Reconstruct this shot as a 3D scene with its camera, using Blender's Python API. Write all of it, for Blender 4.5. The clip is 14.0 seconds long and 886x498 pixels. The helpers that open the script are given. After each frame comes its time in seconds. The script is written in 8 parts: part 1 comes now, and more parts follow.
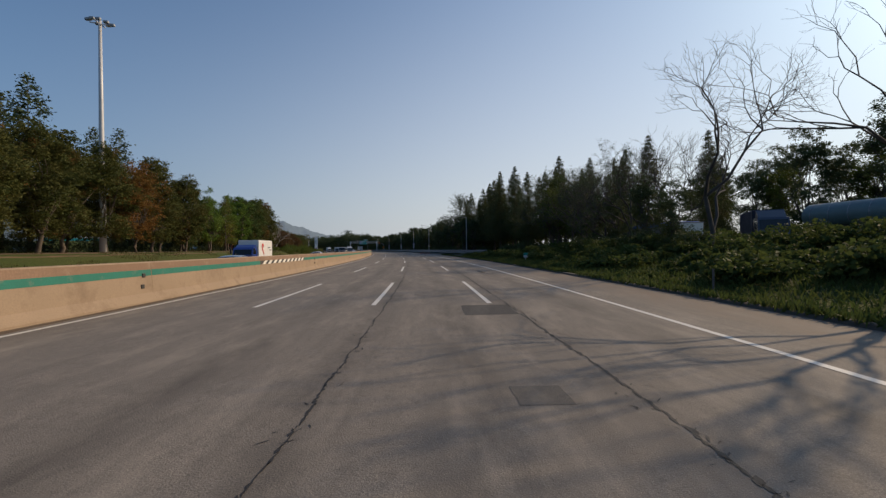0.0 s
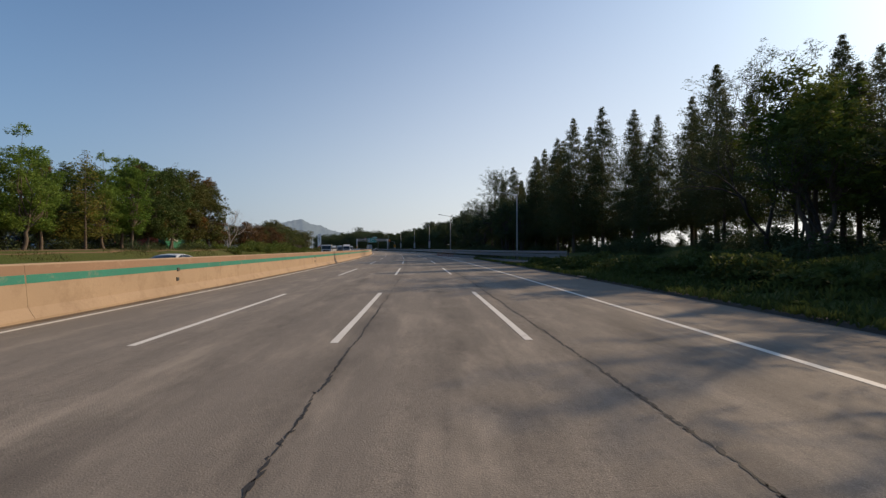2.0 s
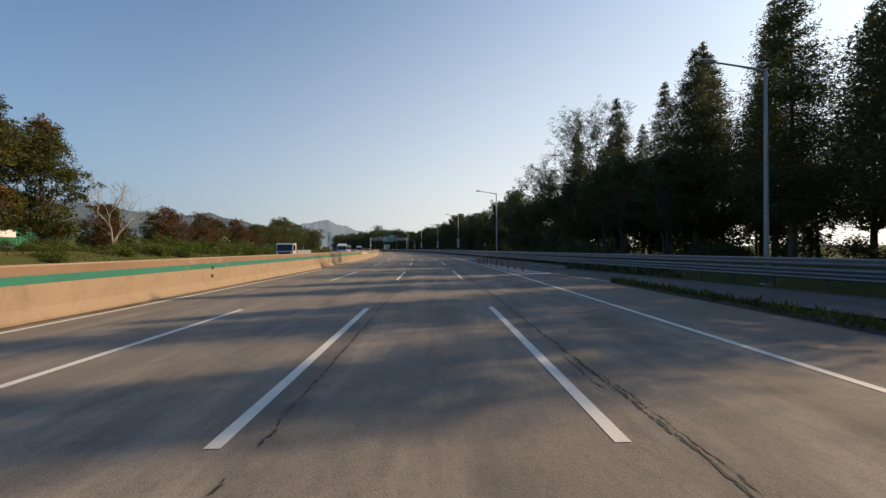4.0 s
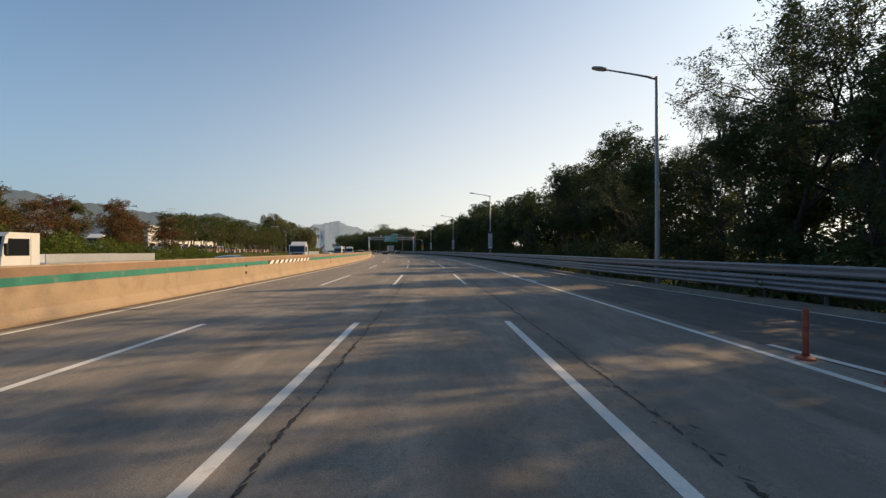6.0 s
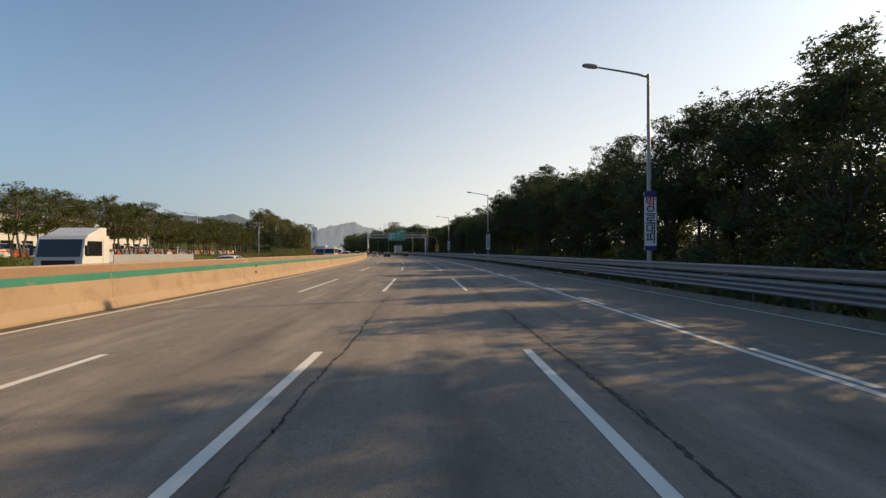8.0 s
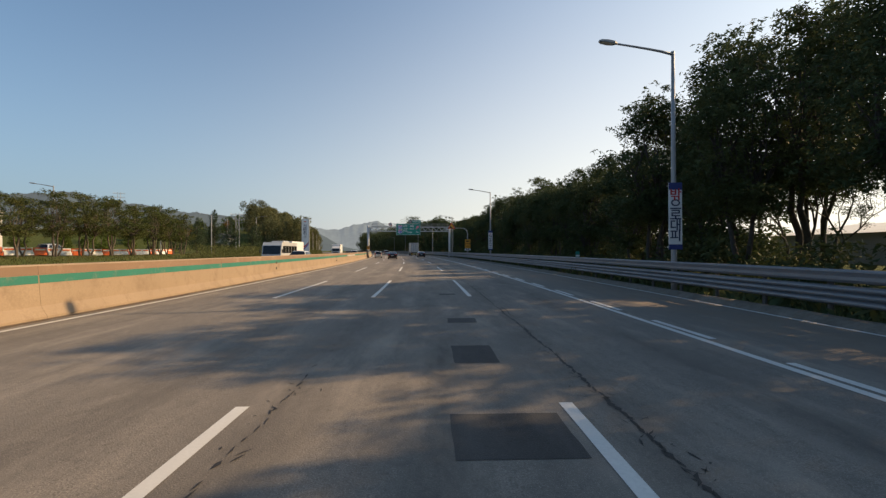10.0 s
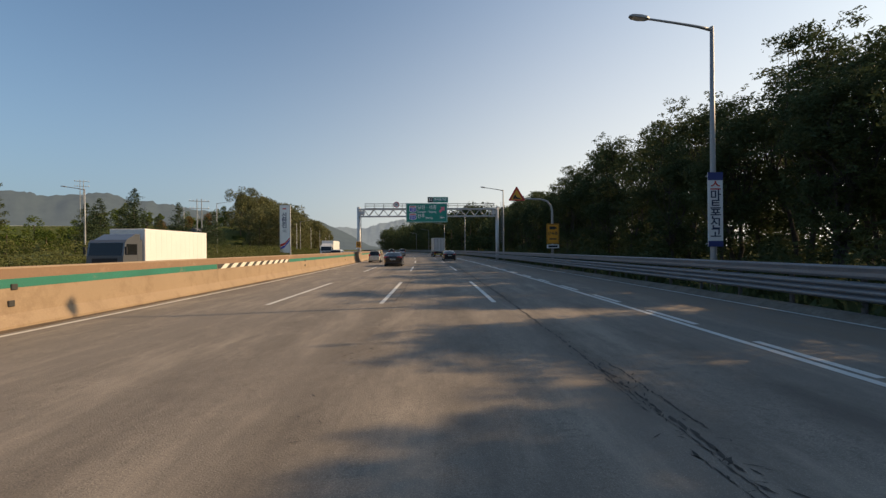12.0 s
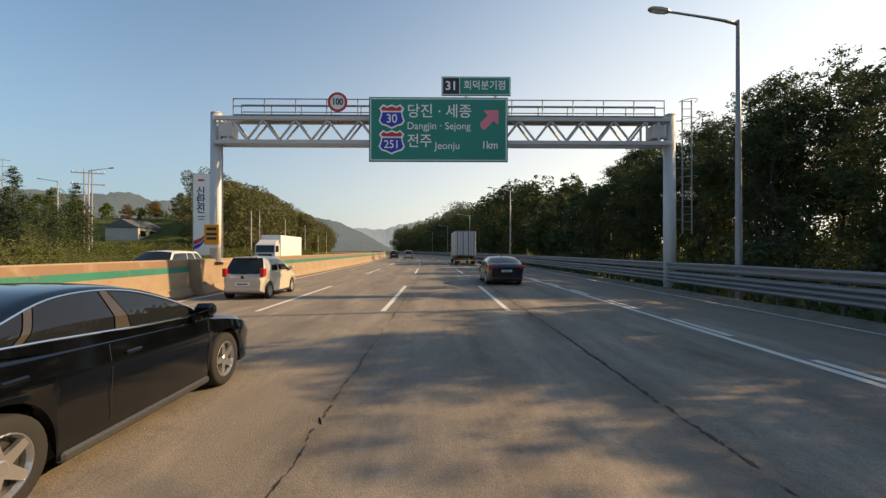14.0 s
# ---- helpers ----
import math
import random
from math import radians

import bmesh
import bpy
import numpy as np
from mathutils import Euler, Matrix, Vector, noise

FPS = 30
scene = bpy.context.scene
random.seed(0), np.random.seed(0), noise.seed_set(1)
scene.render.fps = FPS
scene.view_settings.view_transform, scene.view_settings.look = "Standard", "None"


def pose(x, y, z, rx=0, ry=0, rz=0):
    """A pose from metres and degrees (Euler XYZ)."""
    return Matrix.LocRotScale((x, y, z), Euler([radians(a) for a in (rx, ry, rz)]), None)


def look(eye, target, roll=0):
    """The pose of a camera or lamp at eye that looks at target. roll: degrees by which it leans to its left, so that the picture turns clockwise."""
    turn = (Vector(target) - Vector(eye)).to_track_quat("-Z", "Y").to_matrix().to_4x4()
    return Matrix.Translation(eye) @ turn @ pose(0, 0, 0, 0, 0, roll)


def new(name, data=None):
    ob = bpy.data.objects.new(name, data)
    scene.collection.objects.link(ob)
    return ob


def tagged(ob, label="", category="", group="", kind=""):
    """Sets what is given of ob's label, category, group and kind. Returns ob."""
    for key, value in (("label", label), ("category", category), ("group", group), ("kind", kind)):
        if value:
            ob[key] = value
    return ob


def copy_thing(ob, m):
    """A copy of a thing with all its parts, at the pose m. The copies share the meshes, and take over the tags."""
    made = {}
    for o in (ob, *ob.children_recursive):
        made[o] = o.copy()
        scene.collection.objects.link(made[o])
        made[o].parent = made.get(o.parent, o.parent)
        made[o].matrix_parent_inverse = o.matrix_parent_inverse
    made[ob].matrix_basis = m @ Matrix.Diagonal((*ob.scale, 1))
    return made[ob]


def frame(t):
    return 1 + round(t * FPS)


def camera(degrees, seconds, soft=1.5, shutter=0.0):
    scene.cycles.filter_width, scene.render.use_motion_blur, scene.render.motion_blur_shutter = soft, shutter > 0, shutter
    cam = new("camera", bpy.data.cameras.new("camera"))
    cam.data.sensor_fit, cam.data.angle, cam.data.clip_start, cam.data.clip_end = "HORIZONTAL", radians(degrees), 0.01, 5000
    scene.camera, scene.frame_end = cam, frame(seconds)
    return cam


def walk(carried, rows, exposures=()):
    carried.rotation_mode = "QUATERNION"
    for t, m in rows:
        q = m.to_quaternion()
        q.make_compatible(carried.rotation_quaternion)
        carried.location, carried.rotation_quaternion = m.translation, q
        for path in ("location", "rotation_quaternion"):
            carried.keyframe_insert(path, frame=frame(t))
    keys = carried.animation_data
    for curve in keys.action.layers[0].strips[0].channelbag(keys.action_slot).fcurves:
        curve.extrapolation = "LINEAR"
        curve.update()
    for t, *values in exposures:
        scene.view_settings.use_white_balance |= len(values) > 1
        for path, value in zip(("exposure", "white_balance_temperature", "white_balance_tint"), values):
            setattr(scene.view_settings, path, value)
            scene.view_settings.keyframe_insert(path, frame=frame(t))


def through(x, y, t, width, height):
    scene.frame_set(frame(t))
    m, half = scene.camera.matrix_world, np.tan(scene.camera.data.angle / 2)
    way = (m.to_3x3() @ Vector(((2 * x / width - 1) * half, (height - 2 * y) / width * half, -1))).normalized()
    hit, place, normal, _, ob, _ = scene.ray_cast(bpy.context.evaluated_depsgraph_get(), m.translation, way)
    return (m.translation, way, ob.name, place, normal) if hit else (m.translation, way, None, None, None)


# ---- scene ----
CURV = [13.82, 12.97, 11.98, 10.85, 9.78, 8.31, 7.10, 7.15, 8.34, 9.63, 10.51, 11.50, 12.47, 12.43, 10.44, 8.66, 8.46, 8.81, 9.05, 9.21, 9.32, 9.40, 9.45, 9.49, 9.52]
FOV = 91.50
ROWS = [
    (0.00, pose(0.416, 26.618, 1.729, 89.91, 0.74, -1.50)),
    (0.50, pose(0.367, 37.911, 1.729, 89.86, 0.75, -0.89)),
    (1.00, pose(0.217, 49.268, 1.729, 89.73, 0.87, -0.20)),
    (1.50, pose(-0.256, 60.793, 1.729, 89.89, 0.45, 0.37)),
    (2.00, pose(-0.795, 72.009, 1.729, 89.84, 0.32, 0.84)),
    (2.50, pose(-1.277, 83.429, 1.729, 90.02, 0.32, 2.36)),
    (3.00, pose(-1.898, 94.567, 1.729, 89.88, 0.55, 3.44)),
    (3.50, pose(-2.758, 105.544, 1.729, 89.88, 0.49, 3.85)),
    (4.00, pose(-3.677, 116.097, 1.729, 89.89, 0.43, 4.20)),
    (4.50, pose(-4.659, 126.444, 1.729, 89.89, 0.37, 4.51)),
    (5.00, pose(-5.720, 136.801, 1.729, 89.89, 0.31, 4.82)),
    (5.50, pose(-6.884, 147.386, 1.729, 89.89, 0.25, 5.14)),
    (6.00, pose(-8.244, 158.055, 1.729, 90.12, 0.26, 5.71)),
    (6.50, pose(-9.468, 168.912, 1.729, 90.01, 0.46, 6.45)),
    (7.00, pose(-11.075, 179.226, 1.729, 90.34, 0.22, 6.59)),
    (7.50, pose(-12.533, 189.853, 1.729, 90.31, 0.24, 7.19)),
    (8.00, pose(-14.115, 200.516, 1.729, 90.28, 0.25, 7.83)),
    (8.50, pose(-15.817, 211.158, 1.729, 90.24, 0.26, 8.50)),
    (9.00, pose(-17.636, 221.721, 1.729, 90.21, 0.27, 9.20)),
    (9.50, pose(-19.564, 232.147, 1.729, 90.18, 0.28, 9.92)),
    (10.00, pose(-21.808, 242.489, 1.729, 90.16, 0.23, 10.92)),
    (10.50, pose(-24.152, 252.689, 1.729, 90.15, 0.24, 11.77)),
    (11.00, pose(-26.654, 263.048, 1.729, 90.13, 0.60, 13.00)),
    (11.50, pose(-29.347, 273.407, 1.729, 89.98, 0.62, 13.79)),
    (12.00, pose(-32.038, 283.514, 1.729, 89.96, 0.51, 14.48)),
    (12.50, pose(-34.764, 293.630, 1.729, 90.26, 0.55, 14.96)),
    (13.00, pose(-37.549, 303.643, 1.729, 90.28, 0.47, 15.74)),
    (13.50, pose(-40.531, 313.497, 1.729, 90.32, 0.36, 16.39)),
    (14.00, pose(-43.565, 323.283, 1.729, 90.22, 0.01, 17.02)),
]
cam = camera(FOV, 14.0, soft=1.38)
EXPOSURES = [(0.0, -0.06, 6550, 10), (1.5, 0.18, 6650, 10), (3.0, 0.3, 6850, 10), (5.5, 0.58, 7600, 10), (9.5, 0.53, 7950, 10), (10.5, 0.66, 7700, 10), (11.0, 0.62, 7750, 10), (11.5, 0.46, 7800, 10), (12.5, 0.49, 7750, 10), (13.0, 0.58, 7800, 10), (13.5, 0.64, 7850, 10), (14.0, 0.84, 8500, 10)]
walk(cam, ROWS, EXPOSURES)

# ---- the road's line: s metres along it, d metres to its right, z up ----
KNOTS = np.arange(-40, 441, 20.0)
LINE_S = np.arange(-400, 1602, 2.0)
_bend = np.interp(LINE_S, KNOTS, np.array(CURV) * 1e-4, right=0.0009)
LINE_A = np.concatenate([[0], np.cumsum((_bend[1:] + _bend[:-1]))])
LINE_A -= np.interp(-12.5, LINE_S, LINE_A)
_mid = (LINE_A[1:] + LINE_A[:-1]) / 2
LINE_X = np.concatenate([[0], np.cumsum(-np.sin(_mid) * 2)])
LINE_Y = np.concatenate([[0], np.cumsum(np.cos(_mid) * 2)])
LINE_X -= np.interp(-40, LINE_S, LINE_X)
LINE_Y -= np.interp(-40, LINE_S, LINE_Y)


def heading(s):
    return float(np.interp(s, LINE_S, LINE_A))


def spot(s, d, z=0.0):
    """The place s metres along the road and d metres to the right of the lane's middle."""
    a = heading(s)
    return Vector((np.interp(s, LINE_S, LINE_X) + d * math.cos(a), np.interp(s, LINE_S, LINE_Y) + d * math.sin(a), z))


def spot_pose(s, d, z=0.0, turn=0.0):
    """A pose there, y along the road, turned by so many degrees to the left."""
    return Matrix.Translation(spot(s, d, z)) @ Matrix.Rotation(heading(s) + radians(turn), 4, "Z")


def ease(x, a, b):
    t = min(1.0, max(0.0, (x - a) / (b - a)))
    return t * t * (3 - 2 * t)


def ground_z(s, d):
    """Height of the land beside the road."""
    if -29.0 < d < 9.0:
        return -0.06
    if d <= -29.0:
        bank = 1.75 - 0.55 * ease(s, 150, 215)
        z = -0.06 + bank * ease(-d, 29.0, 37.0)
        z += 0.25 * noise.noise((s * 0.05, d * 0.05, 0.0)) * ease(-d, 33, 40)
        z += 10.0 * ease(-d, 37, 58) * ease(s, 376, 424)
        return z
    if s < 140:
        left, right = float(ramp_left(s)), float(ramp_right(s))
        rough = 0.22 * noise.noise((s * 0.11, d * 0.11, 3.0))
        if s < 16:
            return -0.06 + 0.4 * ease(d, 9.0, 13.0) + 1.2 * ease(d, 12, 20) + 0.4 * ease(d, 20, 30) + rough * ease(d, 10, 13)
        if d < left - 0.5:
            return -0.06 + (0.4 + rough + (1.2 * ease(d, 12, 19) - 0.85 * ease(d, 20, 21.8) * (1 - ease(d, 26, 30))) * (1 - ease(s, 42, 60))) * ease(d, 9.0, 11.5) * (1 - ease(d, left - 3.0, left - 0.5))
        if d < right + 0.9:
            return -0.06
        return -0.06 + 0.75 * ease(d - right - 0.9, 0, 6) + 1.3 * ease(d - right, 2, 10) * (1 - ease(s, 70, 100)) + rough * ease(d - right, 2, 5)
    z = -0.06 + 0.75 * ease(d, 10.6, 17.6)
    return z + 0.22 * noise.noise((s * 0.11, d * 0.11, 3.0)) * ease(d, 11.6, 14.6)


# ---- light ----
SUN_TURN = 0.483      # from the x axis, to the left
SUN_HEIGHT = radians(29.0)
world = bpy.data.worlds.new("sky")
scene.world = world
world.use_nodes = True
_wt = world.node_tree
_sky = _wt.nodes.new("ShaderNodeTexSky")
_sky.sky_type = "NISHITA"
_sky.sun_disc = False
_sky.sun_elevation = SUN_HEIGHT
_sky.sun_rotation = math.pi / 2 - SUN_TURN
_sky.altitude = 100
_sky.air_density, _sky.dust_density, _sky.ozone_density = 1.0, 1.6, 2.0
_wt.nodes["Background"].inputs["Strength"].default_value = 1.0
# haze thickens towards the horizon, brighter on the sun's side
_dir = _wt.nodes.new("ShaderNodeTexCoord").outputs["Generated"]
_sep = _wt.nodes.new("ShaderNodeSeparateXYZ")
_wt.links.new(_dir, _sep.inputs[0])
_inv = _wt.nodes.new("ShaderNodeMapRange")
_wt.links.new(_sep.outputs[2], _inv.inputs[0])
for _i, _v in ((1, 0.0), (2, 0.8), (3, 1.0), (4, 0.0)):
    _inv.inputs[_i].default_value = _v
_lift = _wt.nodes.new("ShaderNodeVectorMath")
_lift.operation = "SCALE"
_blue = _wt.nodes.new("ShaderNodeVectorMath")
_blue.operation = "MULTIPLY"
_wt.links.new(_sky.outputs[0], _blue.inputs[0])
_blue.inputs[1].default_value = (0.69, 0.965, 1.15)
_wt.links.new(_blue.outputs[0], _lift.inputs[0])
_lift.inputs["Scale"].default_value = 0.105
_near = _wt.nodes.new("ShaderNodeVectorMath")
_near.operation = "DOT_PRODUCT"
_wt.links.new(_dir, _near.inputs[0])
_near.inputs[1].default_value = (math.cos(SUN_TURN), math.sin(SUN_TURN), 0.2)
_side = _wt.nodes.new("ShaderNodeMapRange")
_wt.links.new(_near.outputs["Value"], _side.inputs[0])
_side.interpolation_type = "SMOOTHSTEP"
_side.inputs[1].default_value, _side.inputs[2].default_value = -0.6, 1.0
_rise = _wt.nodes.new("ShaderNodeMapRange")
_wt.links.new(_side.outputs[0], _rise.inputs[0])
_rise.inputs[3].default_value, _rise.inputs[4].default_value = 2.7, 1.15
_pow = _wt.nodes.new("ShaderNodeMath")
_pow.operation = "POWER"
_wt.links.new(_inv.outputs[0], _pow.inputs[0])
_wt.links.new(_rise.outputs[0], _pow.inputs[1])
_hz = _wt.nodes.new("ShaderNodeMath")
_hz.operation = "MULTIPLY"
_wt.links.new(_pow.outputs[0], _hz.inputs[0])
_hz.inputs[1].default_value = 0.92
_haze = _wt.nodes.new("ShaderNodeMix")
_haze.data_type = "RGBA"
_wt.links.new(_hz.outputs[0], _haze.inputs[0])
_wt.links.new(_lift.outputs[0], _haze.inputs[6])
_tint = _wt.nodes.new("ShaderNodeMix")
_tint.data_type = "RGBA"
_wt.links.new(_side.outputs[0], _tint.inputs[0])
_tint.inputs[6].default_value = (0.178, 0.252, 0.368, 1)
_tint.inputs[7].default_value = (0.79, 0.785, 0.785, 1)
_wt.links.new(_tint.outputs[2], _haze.inputs[7])
_wt.links.new(_haze.outputs[2], _wt.nodes["Background"].inputs["Color"])
sun = new("sun", bpy.data.lights.new("sun", "SUN"))
sun.data.energy, sun.data.angle, sun.data.color = 3.7, radians(0.6), (1.0, 0.755, 0.49)
sun.matrix_world = look((0, 0, 0), (-math.cos(SUN_TURN) * math.cos(SUN_HEIGHT), -math.sin(SUN_TURN) * math.cos(SUN_HEIGHT), -math.sin(SUN_HEIGHT)))


# ---- materials ----
def shader(name):
    m = bpy.data.materials.new(name)
    m.use_nodes = True
    return m, m.node_tree, m.node_tree.nodes["Principled BSDF"]


def node(nt, kind, links=(), **values):
    n = nt.nodes.new(kind)
    for key, value in values.items():
        if key == "operation":
            n.operation = value
        elif key == "blend_type":
            n.blend_type = value
    for slot, value in links:
        if isinstance(value, bpy.types.NodeSocket):
            nt.links.new(value, n.inputs[slot])
        else:
            n.inputs[slot].default_value = value
    return n


def mixed(nt, fac, a, b, blend="MIX"):
    n = nt.nodes.new("ShaderNodeMix")
    n.data_type, n.blend_type = "RGBA", blend
    for i, v in ((0, fac), (6, a), (7, b)):
        if isinstance(v, bpy.types.NodeSocket):
            nt.links.new(v, n.inputs[i])
        else:
            n.inputs[i].default_value = (*v, 1.0) if isinstance(v, tuple) and len(v) == 3 else v
    return n.outputs[2]


def spread(nt, value, low, high):
    """Clamp a value from low..high to 0..1."""
    n = nt.nodes.new("ShaderNodeMapRange")
    nt.links.new(value, n.inputs[0])
    n.inputs[1].default_value, n.inputs[2].default_value = low, high
    return n.outputs[0]


def cloud(nt, scale, detail=4.0, coords=None, stretch=None, rough=0.55):
    n = nt.nodes.new("ShaderNodeTexNoise")
    n.inputs["Scale"].default_value, n.inputs["Detail"].default_value, n.inputs["Roughness"].default_value = scale, detail, rough
    if coords is None:
        coords = nt.nodes.new("ShaderNodeTexCoord").outputs["Object"]
    if stretch:
        mp = nt.nodes.new("ShaderNodeMapping")
        mp.inputs["Scale"].default_value = stretch
        nt.links.new(coords, mp.inputs["Vector"])
        coords = mp.outputs[0]
    nt.links.new(coords, n.inputs["Vector"])
    return n.outputs["Fac"]


def scaled(c, k):
    return tuple(min(1.0, v * k) for v in c)


def relief(nt, bsdf, height, strength, distance=0.02):
    n = node(nt, "ShaderNodeBump", (("Strength", strength), ("Distance", distance), ("Height", height)))
    nt.links.new(n.outputs[0], bsdf.inputs["Normal"])


def surface(name, base, rough=0.7, metal=0.0, wear=0.18, grain=40.0, blotch=1.2, bump=0.15, dirt=None, dirt_amount=0.3, coat=0.0):
    """A plain surface with blotches, grain, some dirt and fine relief."""
    m, nt, b = shader(name)
    big, small = cloud(nt, blotch), cloud(nt, grain, 2.0)
    col = mixed(nt, spread(nt, big, 0.3, 0.7), scaled(base, 1 - wear), scaled(base, 1 + wear))
    col = mixed(nt, spread(nt, small, 0.35, 0.75), col, scaled(base, 1 - wear * 0.8))
    if dirt:
        spots = spread(nt, cloud(nt, blotch * 2.7, 6.0, rough=0.7), 0.72 - dirt_amount * 0.5, 0.82)
        col = mixed(nt, spots, col, dirt)
    nt.links.new(col, b.inputs["Base Color"])
    b.inputs["Roughness"].default_value, b.inputs["Metallic"].default_value = rough, metal
    b.inputs["Coat Weight"].default_value = coat
    b.inputs["Coat Roughness"].default_value = 0.05
    if bump:
        relief(nt, b, small, bump, 0.01)
    return m


def asphalt(name, base, warm, joints=()):
    m, nt, b = shader(name)
    uv = nt.nodes.new("ShaderNodeUVMap").outputs[0]
    grain = cloud(nt, 55.0, 3.0, uv)
    stones = nt.nodes.new("ShaderNodeTexVoronoi")
    stones.inputs["Scale"].default_value = 90.0
    nt.links.new(uv, stones.inputs["Vector"])
    broad = cloud(nt, 0.22, 5.0, uv, (1.0, 0.35, 1.0))
    run = cloud(nt, 1.0, 4.0, uv, (2.2, 0.035, 1.0), 0.6)
    mid = cloud(nt, 1.6, 6.0, uv, (1.0, 0.5, 1.0), 0.7)
    pits = cloud(nt, 14.0, 4.0, uv, None, 0.75)
    col = mixed(nt, spread(nt, broad, 0.3, 0.7), base, warm)
    col = mixed(nt, spread(nt, run, 0.42, 0.72), col, scaled(base, 0.66))
    col = mixed(nt, spread(nt, mid, 0.48, 0.75), col, scaled(warm, 1.3))
    blot = cloud(nt, 5.5, 5.0, uv, (1.0, 0.7, 1.0), 0.72)
    col = mixed(nt, spread(nt, blot, 0.52, 0.7), col, scaled(base, 0.62))
    col = mixed(nt, spread(nt, pits, 0.52, 0.70), col, scaled(base, 0.45))
    col = mixed(nt, spread(nt, grain, 0.3, 0.8), scaled(base, 0.6), col)
    track = cloud(nt, 1.0, 3.0, uv, (0.75, 0.012, 1.0), 0.5)
    col = mixed(nt, spread(nt, track, 0.5, 0.68), col, scaled(base, 0.74))
    smear = cloud(nt, 1.0, 5.0, uv, (1.1, 0.22, 1.0), 0.65)
    col = mixed(nt, spread(nt, smear, 0.5, 0.85), col, scaled(warm, 1.1))
    pale = spread(nt, stones.outputs["Distance"], 0.0, 0.3)
    col = mixed(nt, pale, scaled(warm, 1.5), col)
    if joints:
        # oil and broken edges along the lane joints, grit on the hard shoulder
        across = node(nt, "ShaderNodeSeparateXYZ", ((0, uv),)).outputs[0]
        ragged = spread(nt, cloud(nt, 0.8, 6.0, uv, (1.0, 0.4, 1.0), 0.72), 0.4, 0.68)
        for d, wide in joints:
            off = node(nt, "ShaderNodeMath", ((0, across), (1, d)), operation="SUBTRACT").outputs[0]
            off = node(nt, "ShaderNodeMath", ((0, off),), operation="ABSOLUTE").outputs[0]
            near = node(nt, "ShaderNodeMapRange", ((0, off), (1, 0.0), (2, wide), (3, 0.9), (4, 0.0))).outputs[0]
            band = node(nt, "ShaderNodeMath", ((0, near), (1, ragged)), operation="MULTIPLY").outputs[0]
            col = mixed(nt, band, col, scaled(base, 0.4))
        grit = node(nt, "ShaderNodeMath", ((0, spread(nt, across, 6.15, 7.6)), (1, spread(nt, mid, 0.25, 0.6))), operation="MULTIPLY").outputs[0]
        col = mixed(nt, grit, col, (base[0] * 0.85, base[1] * 0.75, base[2] * 0.66))
    if joints:
        # the surface is paler further on, from s 170 to 285
        far = spread(nt, node(nt, "ShaderNodeSeparateXYZ", ((0, uv),)).outputs[1], 170.0, 285.0)
        col = mixed(nt, far, col, mixed(nt, 1.0, col, (1.12, 1.1, 1.08), "MULTIPLY"))
    nt.links.new(col, b.inputs["Base Color"])
    b.inputs["Roughness"].default_value = 0.86
    b.inputs["Specular IOR Level"].default_value = 0.3
    relief(nt, b, grain, 0.55, 0.012)
    return m


def foliage(name, base, other, through=0.3, dead=None):
    """Leaves: each leaf a little different, each tree too, some light passing through."""
    m, nt, b = shader(name)
    leaf = nt.nodes.new("ShaderNodeNewGeometry").outputs["Random Per Island"]
    tree = nt.nodes.new("ShaderNodeObjectInfo").outputs["Random"]
    own = node(nt, "ShaderNodeMath", ((0, tree), (1, 60.0)), operation="MULTIPLY").outputs[0]
    place = node(nt, "ShaderNodeVectorMath", ((0, nt.nodes.new("ShaderNodeTexCoord").outputs["Object"]), (1, own)), operation="ADD").outputs[0]
    patch = cloud(nt, 0.55, 2.0, place)
    col = mixed(nt, leaf, scaled(base, 0.65), scaled(base, 1.3))
    col = mixed(nt, spread(nt, patch, 0.42, 0.68), col, other)
    col = mixed(nt, spread(nt, tree, 0.0, 2.2), col, scaled(other, 1.05))
    if dead:
        col = mixed(nt, spread(nt, cloud(nt, 0.35, 3.0, place), 0.6, 0.7), col, dead)
    nt.links.new(col, b.inputs["Base Color"])
    b.inputs["Roughness"].default_value = 0.7
    b.inputs["Specular IOR Level"].default_value = 0.12
    glow = node(nt, "ShaderNodeBsdfTranslucent", (("Color", col),))
    mix = node(nt, "ShaderNodeMixShader", ((0, through), (1, b.outputs[0]), (2, glow.outputs[0])))
    nt.links.new(mix.outputs[0], nt.nodes["Material Output"].inputs["Surface"])
    return m


def car_paint(name, base, metal=0.3, rough=0.3):
    m, nt, b = shader(name)
    dust = cloud(nt, 2.2, 5.0)
    col = mixed(nt, spread(nt, dust, 0.45, 0.8), base, tuple(v * 0.9 + 0.003 for v in base))
    nt.links.new(col, b.inputs["Base Color"])
    b.inputs["Metallic"].default_value = metal
    b.inputs["Roughness"].default_value = rough
    b.inputs["Coat Weight"].default_value, b.inputs["Coat Roughness"].default_value = 0.5, 0.06
    return m


def dark_glass(name, tint=(0.012, 0.014, 0.016)):
    m, nt, b = shader(name)
    b.inputs["Base Color"].default_value = (*tint, 1)
    b.inputs["Roughness"].default_value = 0.04
    b.inputs["IOR"].default_value = 1.5
    return m


def glowing(name, base, strength, rough=0.3):
    m, nt, b = shader(name)
    b.inputs["Base Color"].default_value = (*base, 1)
    b.inputs["Roughness"].default_value = rough
    b.inputs["Emission Color"].default_value = (*base, 1)
    b.inputs["Emission Strength"].default_value = strength
    return m


